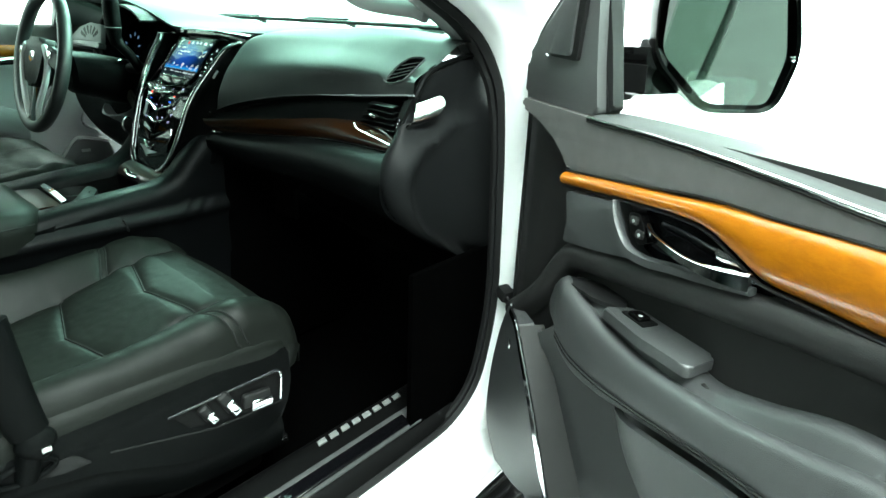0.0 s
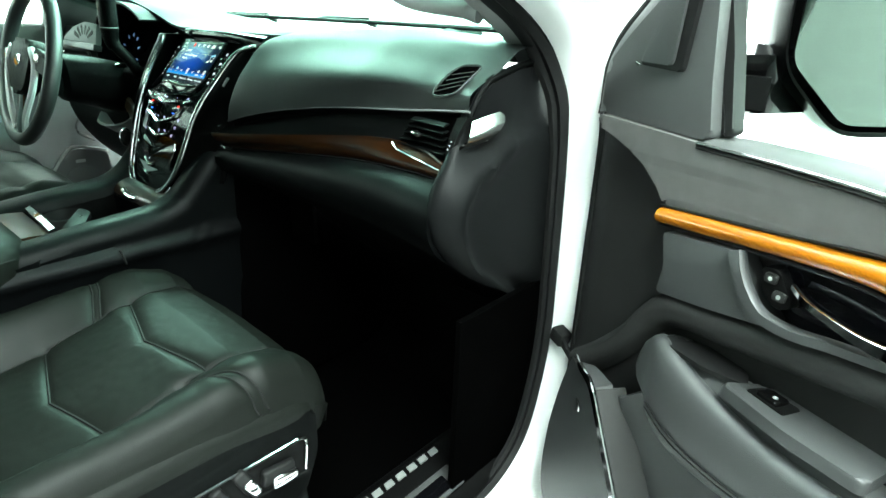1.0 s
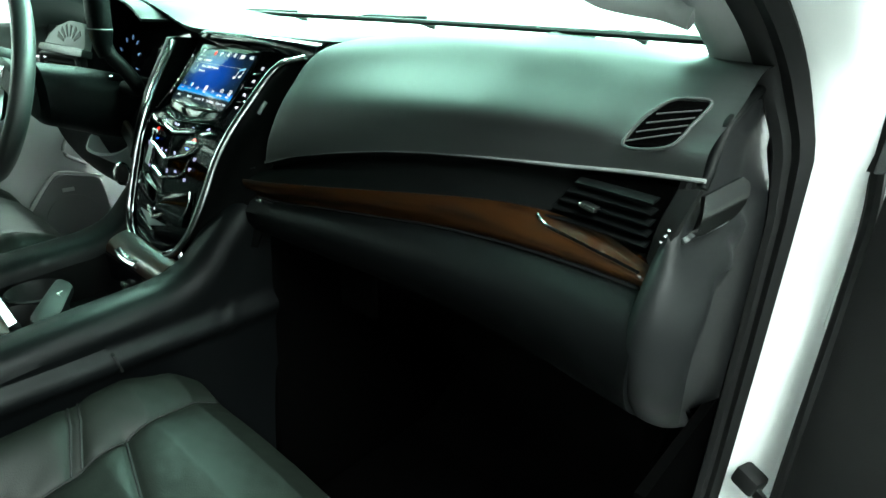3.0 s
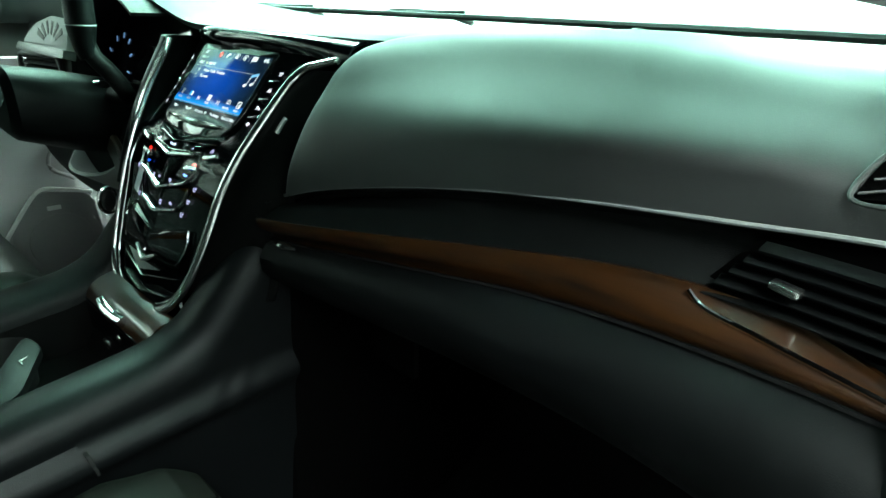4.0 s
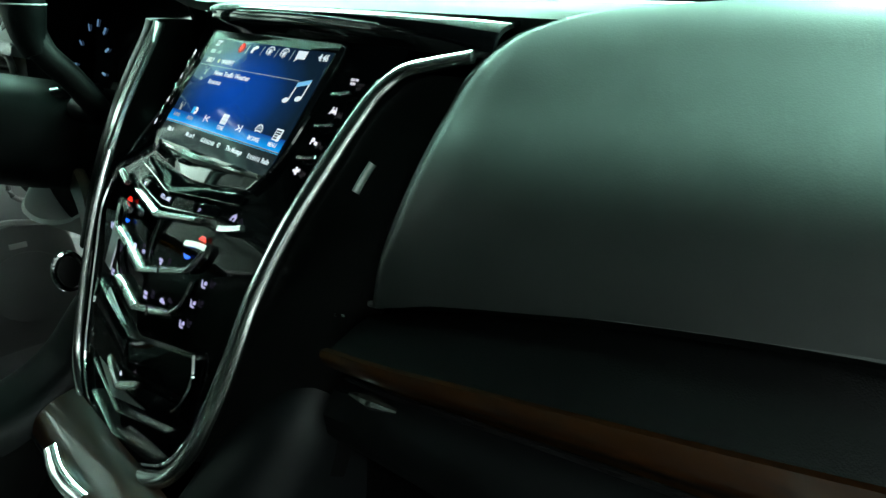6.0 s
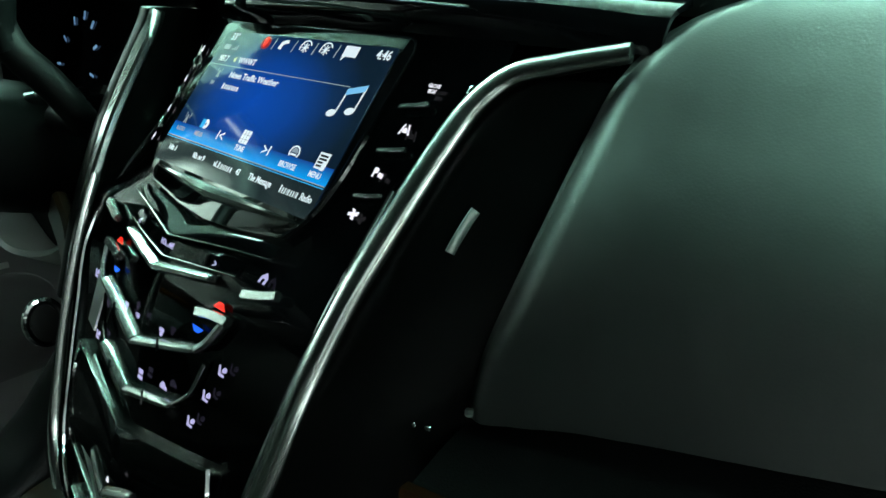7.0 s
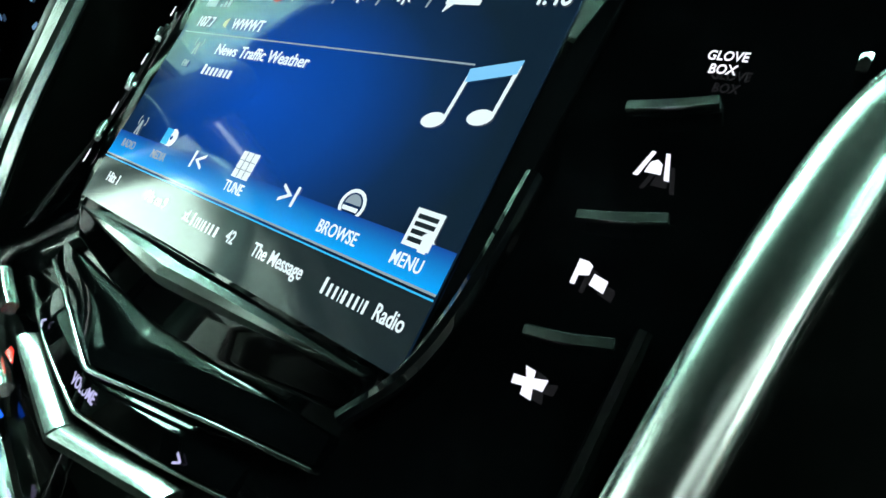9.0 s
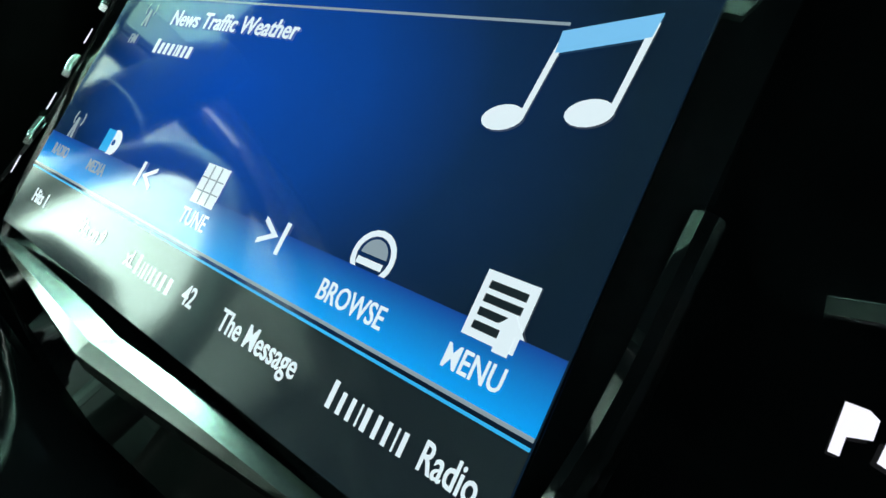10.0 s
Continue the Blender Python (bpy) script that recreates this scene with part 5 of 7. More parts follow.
def cushion_height(dx, y):
    """Height of the seat cushion at dx from its middle."""
    zc = float(np.interp(-y, (0.196, 0.203, 0.216, 0.250, 0.31, 0.38, 0.50, 0.62, 0.80), (0.82, 0.860, 0.888, 0.910, 0.920, 0.909, 0.872, 0.852, 0.845)))
    rise = float(np.interp(-y, (0.18, 0.22, 0.30, 0.40, 0.50, 0.65, 0.80), (0.0, 0.008, 0.022, 0.030, 0.052, 0.076, 0.09)))
    s = abs(dx) / 0.262
    k = min(1.0, max(0.0, (s - 0.55) / 0.28))
    z = zc + rise * k * k * (3 - 2 * k) + 0.006 * (1 - min(1, (s / 0.5) ** 2))
    if s > 0.84:
        e = (s - 0.84) / 0.16
        z -= 0.055 * (1 - math.sqrt(max(0.0, 1 - e * e)))
    for line in SEAMS:
        d = near_line(dx, y, line)
        if d < 0.03:
            z -= 0.0030 * math.exp(-(d / 0.0050) ** 2) + 0.0030 * math.exp(-(d / 0.013) ** 2)
    return z + 0.0016 * noise.noise((dx * 16, y * 16, 1.0)) + 0.0006 * noise.noise((dx * 60, y * 60, 2.0))


def seat(cx, label, fine, lift=0.0):
    s = root("bucket_seat", (cx, -0.5, 0.46), label, "seat")
    nx, ny = (230, 230) if fine else (50, 50)
    rows = []
    for j in range(ny):
        t = j / (ny - 1)
        y = -0.196 - 0.582 * t ** 1.15
        w = 0.262 - 0.030 * max(0.0, 1 - t / 0.10) ** 2
        row = [Vector((cx + w * (2 * i / (nx - 1) - 1), y, cushion_height(0.262 * (2 * i / (nx - 1) - 1), y) + lift)) for i in range(nx)]
        low = 0.84 if t < 0.02 else 0.83
        left, right = row[0], row[-1]
        row = [Vector((left.x + 0.01, y, low - 0.05)), Vector((left.x - 0.006, y, (left.z + low) / 2))] + row + [Vector((right.x + 0.006, y, (right.z + low) / 2)), Vector((right.x - 0.01, y, low - 0.05))]
        rows.append(row)
    first = [Vector((p.x * 0.88 + cx * 0.12, -0.222, min(p.z, 0.78))) for p in rows[0]]
    mid = [Vector((p.x * 0.95 + cx * 0.05, -0.200, min(p.z, 0.81))) for p in rows[0]]
    bm, vs = grid_bm([first, mid] + rows)
    part("cushion", bm, SEAT_LEATHER, s, "black leather seat cushion with angular seams")
    for line in SEAMS if fine else ():
        way = []
        for a, b in zip(line, line[1:]):
            way += [(a[0] + (b[0] - a[0]) * k / 16, a[1] + (b[1] - a[1]) * k / 16) for k in range(16)]
        way.append(line[-1])
        tube("seam", [(cx + dx, y, cushion_height(dx, y) + lift + 0.0012) for dx, y in way if y < -0.21], 0.0017, RUBBER, s, corner=True, seg=8, label="dark sewn seam")
    surf("front_skirt", [[(cx + k * 0.2, -0.205, 0.80), (cx + k * 0.22, -0.215, 0.7), (cx + k * 0.22, -0.27, 0.6)] for k in (-1, 0, 1)], DARK_TRIM, s, 10, 10, 0.01, (0, -1, 0), "black plastic front skirt")
    surf("backrest", [[(cx + dx, -0.80 + dy + (0.05 if abs(dx) > 0.2 else 0), z) for z, dy in ((0.80, 0.0), (0.95, -0.01), (1.2, -0.07), (1.45, -0.14))] for dx in (-0.27, -0.23, -0.13, 0, 0.13, 0.23, 0.27)], SEAT_LEATHER, s, 40, 24, 0.12, (0, -1, 0), "black leather backrest")
    box("base", (0.40, 0.46, 0.22), (cx, -0.50, 0.64), DARK_TRIM, s, 0.02, label="black seat base")
    return s


passenger = seat(0.433, "black leather front seat with angular stitched seams", True)
seat(-0.46, "black leather driver's seat behind the steering wheel", False, 0.085)
# plastic side shield with the adjuster switches


def on_side(name, pts, x, depth, mat, bevel, label, r=0.01):
    return prism(name, rounded(pts, r), depth, axes((x, 0, 0), (0, 1, 0), (0, 0, 1)), mat, passenger, bevel, 3, label)


surf("side_roll", [[(0.690 - d, y, zt), (0.702 - d, y, zt - 0.018), (0.700 - d, y, zt - 0.045)] for y, zt, d in ((-0.214, 0.838, 0.040), (-0.222, 0.850, 0.018), (-0.236, 0.861, 0.006), (-0.26, 0.872, 0), (-0.40, 0.884, 0), (-0.62, 0.890, 0), (-0.70, 0.892, 0))], SEAT_LEATHER, passenger, 24, 10, 0.01, (-1, 0, 0), "black leather side roll")
on_side("side_shield", [(-0.242, 0.850), (-0.45, 0.853), (-0.62, 0.858), (-0.70, 0.850), (-0.72, 0.80), (-0.66, 0.79), (-0.576, 0.765), (-0.45, 0.70), (-0.35, 0.682), (-0.272, 0.680), (-0.240, 0.76)], 0.672, 0.030, SOFT, 0.008, "black plastic side shield", 0.02)
on_side("shield_groove", [(-0.262, 0.728), (-0.40, 0.742), (-0.56, 0.792), (-0.56, 0.795), (-0.40, 0.746), (-0.262, 0.733)], 0.7005, 0.0025, RUBBER, 0, "dark groove", 0.001)
on_side("switch_field", [(-0.266, 0.800), (-0.468, 0.806), (-0.44, 0.768), (-0.36, 0.748), (-0.270, 0.738)], 0.700, 0.0035, DARK_TRIM, 0.0012, "dark switch field", 0.006)
tube("switch_trim", [(0.7055, -0.474, 0.8075), (0.7055, -0.40, 0.8065), (0.7055, -0.30, 0.8045), (0.7055, -0.272, 0.8035), (0.7055, -0.2655, 0.797), (0.7055, -0.2685, 0.740)], 0.0028, CHROME, passenger, 50, 8, label="chrome trim round the switches")
for y0, z0, ly, lz, turn in ((-0.407, 0.781, 0.018, 0.030, 25), (-0.368, 0.781, 0.020, 0.044, 25), (-0.314, 0.763, 0.052, 0.026, -8)):
    box("adjuster_base", (0.014, ly * 1.05, lz * 1.05), pose(0.708, y0 - 0.006, z0 + 0.006, turn, 0, 0), RUBBER, passenger, 0.005, 3, label="black adjuster stem")
    box("adjuster_cap", (0.010, ly * 0.85, lz * 0.8), pose(0.718, y0, z0 - 0.003, turn, 0, 0), CHROME, passenger, 0.0045, 3, label="chrome adjuster cap")
surf("lower_shield", [[(0.690, y, z0), (0.694, y, z0 - 0.03), (0.680, y, z0 - 0.075)] for y, z0 in ((-0.26, 0.684), (-0.45, 0.704), (-0.58, 0.768), (-0.74, 0.80))], SOFT, passenger, 20, 10, 0.008, (-1, 0, 0), "black lower shield")
tube("seat_rail", [(0.625, -0.22, 0.572), (0.625, -0.44, 0.590), (0.625, -0.80, 0.60)], 0.016, DARK_TRIM, passenger, 20, 8, label="black seat rail")
tube("rail_edge", [(0.642, -0.225, 0.582), (0.642, -0.45, 0.60)], 0.003, SATIN, passenger, 10, 6, label="bare metal rail edge")
anchor = root("belt_anchor", (0.71, -0.65, 0.84), "dark seat belt end with its plastic anchor cover", "seat belt")
tube("belt_cover", [(0.712, -0.672, 1.06), (0.716, -0.664, 0.99), (0.719, -0.656, 0.93), (0.720, -0.650, 0.895)], 0.034, SOFT, anchor, 24, 16, up=(1, 0, 0), flat=0.55, taper=lambda t: 1 - 0.32 * t, label="dark fabric belt sleeve")
tube("belt_knob", [(0.720, -0.648, 0.902), (0.7215, -0.648, 0.893), (0.7225, -0.647, 0.878), (0.7215, -0.648, 0.863), (0.719, -0.650, 0.856)], 0.025, SOFT, anchor, 20, 16, up=(1, 0, 0), flat=0.6, taper=lambda t: 0.5 + 0.5 * math.sin(math.pi * t), label="black rounded belt end")
tube("belt_stem", [(0.716, -0.655, 0.866), (0.708, -0.660, 0.838), (0.700, -0.664, 0.815)], 0.015, SOFT, anchor, 10, 14, up=(1, 0, 0), label="black stem")
tube("stem_ring", [(0.7055, -0.664 + 0.036 * math.cos(a), 0.826 + 0.014 * math.sin(a)) for a in [2 * math.pi * i / 20 for i in range(20)]], 0.0045, SOFT, anchor, 40, 8, True, up=(1, 0, 0), label="black ring at the shield")
box("buckle_slot", (0.006, 0.012, 0.009), pose(0.7365, -0.640, 0.872, 0, 0, 0), SATIN, anchor, 0.001, label="small metal slot")
on_side("shield_recess", [(-0.605, 0.818), (-0.640, 0.822), (-0.655, 0.806), (-0.625, 0.796), (-0.585, 0.792)], 0.7005, 0.0025, RUBBER, 0.001, "dark recess in the shield", 0.006)

# ---- open front door ----
HX, HY = 0.90, 0.19
U, N = Vector((0.906, -0.423, 0)), Vector((-0.423, -0.906, 0))
OUTWARD = (0.42, 0.90, 0)


def dw(u, n, z):
    """A place on the open door: u from the hinge, n towards the cabin side, z up."""
    return Vector((HX, HY, z)) + U * u + N * n


def flat_on_door(name, pts, n, depth, mat, bevel=0.004, label="", r=0.006, parent=None):
    """A flat piece of trim with its front face at n + depth."""
    return prism(name, rounded(pts, r), depth, axes(dw(0, n, 0), U, (0, 0, 1)), mat, parent or door, bevel, 3, label)


door = root("passenger_door", dw(0.5, 0, 0.5), "open white front door with charcoal trim, wood inlay and armrest", "car door")
surf("outer_skin", [[dw(u, n, z) for z, n in ((0.50, -0.10), (0.75, -0.125), (1.05, -0.12), (1.285, -0.085))] for u in (0.02, 0.3, 0.7, 1.12)], PAINT, door, 12, 16, 0.01, OUTWARD, "white outer skin")
surf("front_edge", [[dw(0.016, n, z) for z in (0.50, 0.8, 1.1, 1.280)] for n in (-0.10, -0.06, -0.022)], PAINT, door, 6, 16, 0.01, tuple(U), "white hinge edge")
surf("lower_body", [[dw(0.010, -0.012, z), dw(0.016, 0.001, z), dw(0.040, 0.006, z), dw(0.075, 0.014, z), dw(0.3, 0.016, z), dw(1.12, 0.016, z)] for z in (0.50, 0.8, 1.1, 1.294)], DOOR_BLACK, door, 16, 16, 0.016, OUTWARD, "black door lining")
flat_on_door("upper_panel", [(0.052, 1.297), (0.245, 1.292), (0.43, 1.290), (0.58, 1.2815), (0.68, 1.274), (1.12, 1.266), (1.12, 1.258), (0.69, 1.248), (0.60, 1.242), (0.479, 1.236), (0.393, 1.224), (0.285, 1.211), (0.209, 1.201), (0.193, 1.221), (0.160, 1.245), (0.122, 1.262), (0.084, 1.273), (0.056, 1.279)],
                     0.012, 0.028, DOOR_SUEDE, 0.008, "grey cloth upper panel")
surf("wood_inlay", [[dw(u, 0.040, lo), dw(u, 0.051, lo * 0.85 + hi * 0.15), dw(u, 0.056, lo * 0.45 + hi * 0.55), dw(u, 0.050, lo * 0.08 + hi * 0.92), dw(u, 0.040, hi)] for u, lo, hi in
     ((0.213, 1.179, 1.201), (0.26, 1.184, 1.207), (0.35, 1.195, 1.217), (0.45, 1.204, 1.228), (0.50, 1.203, 1.234), (0.545, 1.187, 1.238), (0.58, 1.172, 1.240), (0.65, 1.170, 1.245), (0.8, 1.17, 1.252), (1.1, 1.175, 1.258))], WOOD_DOOR, door, 70, 14, 0.006, OUTWARD, "glossy amber wood inlay")
tube("wood_shadow_line", [dw(u, 0.044, z) for u, z in ((0.21, 1.2025), (0.285, 1.2115), (0.393, 1.2245), (0.479, 1.2365), (0.60, 1.2425), (0.69, 1.2485), (1.1, 1.259))], 0.0018, RUBBER, door, 50, 6)
tube("wood_shadow_line", [dw(u, 0.046, z) for u, z in ((0.213, 1.177), (0.35, 1.193), (0.45, 1.2015), (0.50, 1.200), (0.545, 1.184), (0.58, 1.169), (0.65, 1.167), (0.8, 1.167), (1.1, 1.172))], 0.0022, RUBBER, door, 60, 6)
flat_on_door("middle_panel", [(0.231, 1.174), (0.336, 1.189), (0.352, 1.170), (0.372, 1.144), (0.398, 1.122), (0.32, 1.105), (0.237, 1.090), (0.243, 1.13)], 0.018, 0.036, DOOR_GREY, 0.003, "charcoal panel below the wood")
# handle bowl, trim, switches and the handle itself
flat_on_door("handle_bowl", [(0.385, 1.188), (0.422, 1.199), (0.47, 1.205), (0.50, 1.203), (0.54, 1.188), (0.585, 1.168), (0.60, 1.156), (0.56, 1.148), (0.494, 1.136), (0.424, 1.128), (0.392, 1.14)], 0.012, 0.022, PIANO, 0.006, "glossy black handle bowl")
ribbon("handle_trim", [dw(u, n, z) for u, n, z in ((0.342, 0.052, 1.190), (0.352, 0.055, 1.172), (0.366, 0.055, 1.152), (0.388, 0.055, 1.134), (0.42, 0.054, 1.130), (0.47, 0.052, 1.138), (0.53, 0.050, 1.147), (0.58, 0.047, 1.156))],
       lambda t: 0.017 - 0.007 * t, 0.014, lambda t: (U * (1 - t) + Vector((0, 0, 1)) * (t + 0.15)), DOOR_GREY, door, 50, "light charcoal trim round the handle")
flat_on_door("switch_pad", [(0.371, 1.183), (0.393, 1.187), (0.417, 1.152), (0.398, 1.142), (0.38, 1.158)], 0.026, 0.022, DARK_TRIM, 0.003, "dark pad with lock switches")
for su, sz in ((0.387, 1.175), (0.401, 1.159)):
    flat_on_door("lock_switch", [(su - 0.008, sz - 0.005), (su + 0.007, sz - 0.005), (su + 0.008, sz + 0.006), (su - 0.007, sz + 0.006)], 0.047, 0.004, DOOR_BLACK, 0.0015, "small lock switch", 0.003)
    flat_on_door("switch_dot", disc(su, sz, 0.0026, n=10), 0.0508, 0.0006, THREAD, 0, "pale switch mark", 0.0005)
ribbon("door_handle", [dw(u, n, z) for u, n, z in ((0.412, 0.044, 1.176), (0.435, 0.056, 1.171), (0.462, 0.060, 1.166), (0.50, 0.062, 1.161), (0.54, 0.060, 1.162), (0.578, 0.052, 1.166))], lambda t: 0.007 + 0.016 * t ** 1.5, 0.010, (0, 0, 1), CHROME, door, 40,
       "chrome door handle")
flat_on_door("handle_end", [(0.516, 1.186), (0.545, 1.182), (0.584, 1.165), (0.55, 1.160), (0.525, 1.170)], 0.030, 0.014, CHROME, 0.004, "chrome handle cup")
# rounded black ledge over the armrest well, sweeping down to the loudspeaker
LEDGE = [(0.075, 0.885), (0.12, 0.925), (0.175, 0.985), (0.215, 1.045), (0.245, 1.073), (0.32, 1.088), (0.396, 1.102), (0.47, 1.116), (0.60, 1.138), (0.72, 1.154), (0.9, 1.17), (1.12, 1.18)]
surf("ledge", [[dw(u + 0.004, 0.014, z + 0.018), dw(u, 0.042, z + 0.016), dw(u + 0.003, 0.054, z + 0.004), dw(u + 0.008, 0.048, z - 0.018), dw(u + 0.014, 0.024, z - 0.034)] for u, z in LEDGE], DOOR_BLACK, door, 60, 12, 0.006, OUTWARD, "black rounded ledge")
# armrest
ARM = ((0.236, 0.044, 0.990, 0.045), (0.240, 0.062, 1.002, 0.058), (0.248, 0.068, 1.016, 0.072), (0.262, 0.070, 1.030, 0.100), (0.285, 0.080, 1.033, 0.125), (0.33, 0.086, 1.020, 0.125), (0.40, 0.088, 1.003, 0.105), (0.47, 0.090, 0.998, 0.085), (0.55, 0.092, 1.003, 0.072), (0.62, 0.093, 1.014, 0.070), (0.70, 0.093, 1.034, 0.085), (0.78, 0.092, 1.056, 0.10), (0.92, 0.09, 1.07, 0.11), (1.1, 0.085, 1.07, 0.11))
surf("armrest", [[dw(u, w - 0.030, z + 0.002), dw(u, w - 0.018, z + 0.008), dw(u, w - 0.006, z + 0.004), dw(u, w, z - 0.010), dw(u, w + 0.003, z - h * 0.45), dw(u, w - 0.004, z - h * 0.85), dw(u, w - 0.020, z - h), dw(u, 0.020, z - h - 0.004)] for u, w, z, h in ARM], DOOR_GREY, door, 70, 30, 0.008, OUTWARD, "charcoal padded armrest")
tube("armrest_stitch", [dw(u, w + 0.003, z - h * 0.72) for u, w, z, h in ARM[4:]], 0.0011, RUBBER, door, 60, 6, label="dark seam in the armrest")
tube("armrest_stitch", [dw(u, w + 0.003, z - h * 0.66) for u, w, z, h in ARM[4:]], 0.0011, RUBBER, door, 60, 6, label="dark seam in the armrest")
surf("armrest_top", [[dw(u, w - 0.026, z + 0.003), dw(u, w - 0.040, z + 0.002 + d), dw(u, 0.03, z + 0.002 + d), dw(u, 0.012, z - 0.01 + d)] for (u, w, z, h), d in zip(ARM[3:], (0, 0.004, 0.012, 0.030, 0.036, 0.012, 0.018, 0.028, 0.016, 0, 0))], DOOR_GREY, door, 60, 14, 0.006, (0, 0, -1), "charcoal armrest top")
prism("grip_recess", rounded([(-0.178, -0.006), (-0.140, 0.026), (-0.070, 0.024), (-0.052, 0.0), (-0.10, -0.020), (-0.155, -0.022)], 0.008), 0.006, axes(dw(0.445, 0.046, 1.0335), U, -N), RUBBER, door, 0.002, 2, "black grip recess")
plate = prism("switch_plate", rounded([(-0.070, -0.028), (-0.045, 0.022), (0.095, 0.024), (0.100, -0.030), (0.02, -0.036)], 0.010), 0.016, axes(dw(0.445, 0.045, 1.0245), U, -N), DOOR_GREY, door, 0.006, 3, "raised charcoal switch plate")
prism("window_switch_well", rounded([(-0.046, -0.012), (-0.040, 0.012), (0.004, 0.013), (0.002, -0.014)], 0.003), 0.002, axes(dw(0.445, 0.045, 1.0400), U, -N), DARK_TRIM, plate, 0.0008, 2, "dark switch well")
prism("window_switch", rounded([(-0.036, -0.009), (-0.032, 0.010), (-0.008, 0.010), (-0.010, -0.010)], 0.003), 0.005, axes(dw(0.445, 0.045, 1.0412), U, -N), GLASS_BLACK, plate, 0.0018, 2, "black window switch")
prism("switch_mark", disc(-0.018, -0.001, 0.003, n=10), 0.0006, axes(dw(0.445, 0.045, 1.0464), U, -N), THREAD, plate, label="pale switch mark")
box("bin_clip", (0.028, 0.010, 0.004), axes(dw(0.565, 0.05, 1.016), U, -N), SATIN, door, 0.0015, label="small metal clip")
# lower panels, map pocket
surf("lower_panel", [[dw(u, w + 0.008, 0.905 + min(0.05, max(0, u - 0.225) * 1.2)), dw(u, w, 0.87), dw(u, w - 0.004, 0.80), dw(u, w, 0.66), dw(u, w - 0.006, 0.52)] for u, w in ((0.212, 0.060), (0.225, 0.070), (0.26, 0.068), (0.30, 0.056), (0.345, 0.036), (0.42, 0.030), (0.7, 0.04), (1.12, 0.04))], DOOR_LOW, door, 24, 24, 0.01, OUTWARD, "charcoal lower panel")
surf("map_pocket", [[dw(u0, 0.052, z), dw(u0 + 0.04, 0.085, z + 0.01), dw(u0 + 0.25, 0.098, z + 0.05), dw(1.0, 0.098, z + 0.05), dw(1.1, 0.07, z + 0.05)] for u0, z in ((0.416, 0.897), (0.434, 0.862), (0.456, 0.832), (0.505, 0.79), (0.56, 0.70), (0.58, 0.50))], DOOR_GREY, door, 24, 24, 0.01, OUTWARD, "charcoal map pocket")
# loudspeaker panel
SPK = [[dw(0.092, 0.056, 0.897), dw(0.150, 0.084, 0.914), dw(0.203, 0.102, 0.922)], [dw(0.084, 0.066, 0.84), dw(0.165, 0.088, 0.855), dw(0.235, 0.104, 0.868)], [dw(0.072, 0.074, 0.72), dw(0.19, 0.094, 0.74), dw(0.286, 0.106, 0.785)],
       [dw(0.082, 0.078, 0.61), dw(0.22, 0.096, 0.63), dw(0.330, 0.107, 0.70)], [dw(0.13, 0.080, 0.55), dw(0.25, 0.094, 0.58), dw(0.35, 0.105, 0.66)]]
surf("speaker_panel", SPK, DOOR_GREY, door, 40, 24, 0.03, OUTWARD, "grey loudspeaker panel")
surf("speaker_side", [[dw(0.205, 0.100, 0.920), dw(0.222, 0.06, 0.925)], [dw(0.288, 0.104, 0.785), dw(0.306, 0.06, 0.79)], [dw(0.352, 0.103, 0.66), dw(0.372, 0.05, 0.665)]], DOOR_BLACK, door, 20, 8, 0.006, tuple(U))
ribbon("speaker_strip", [dw(0.098, 0.050, 0.902), dw(0.150, 0.084, 0.919), dw(0.198, 0.104, 0.926), dw(0.212, 0.106, 0.912), dw(0.240, 0.107, 0.866), dw(0.290, 0.109, 0.784), dw(0.335, 0.110, 0.70), dw(0.355, 0.108, 0.66)], lambda t: 0.009 + 0.009 * t, 0.006,
       lambda t: Vector((0, 0, 1)) * max(0, 1 - 2.4 * t) + U * min(1, 2.0 * t + 0.05), CHROME, door, 70, "bright metal strip beside the loudspeaker")
box("badge_plate", (0.030, 0.004, 0.010), axes(dw(0.160, 0.0885, 0.858), U * 0.85 + N * 0.5 + Vector((0, 0, 0.05)), N), SATIN, door, 0.001, label="small satin badge plate")
# trim triangle with tweeter, window surround
flat_on_door("mirror_sail", [(0.046, 1.299), (0.046, 1.366), (0.080, 1.405), (0.136, 1.457), (0.20, 1.53), (0.218, 1.53), (0.226, 1.457), (0.240, 1.36), (0.254, 1.296), (0.225, 1.294)], -0.015, 0.046, SAIL, 0.008, "charcoal triangle at the front of the window", 0.012)
flat_on_door("window_post", [(0.254, 1.298), (0.268, 1.306), (0.246, 1.40), (0.229, 1.456), (0.222, 1.53), (0.214, 1.53), (0.222, 1.456), (0.241, 1.36)], -0.006, 0.020, POST, 0.006, "dark window post")
flat_on_door("tweeter_rim", [(0.118, 1.373), (0.196, 1.369), (0.203, 1.456), (0.206, 1.51), (0.196, 1.505), (0.156, 1.456)], 0.028, 0.010, RUBBER, 0.003, "black tweeter rim", 0.008)
flat_on_door("tweeter_grille", [(0.122, 1.377), (0.182, 1.376), (0.187, 1.456), (0.192, 1.492), (0.158, 1.452)], 0.036, 0.006, DOOR_GREY, 0.003, "charcoal tweeter grille", 0.008)
ribbon("tweeter_line", [dw(0.118, 0.043, 1.3755), dw(0.128, 0.044, 1.3725)], 0.003, 0.002, (0, 0, 1), CHROME, door, 6)
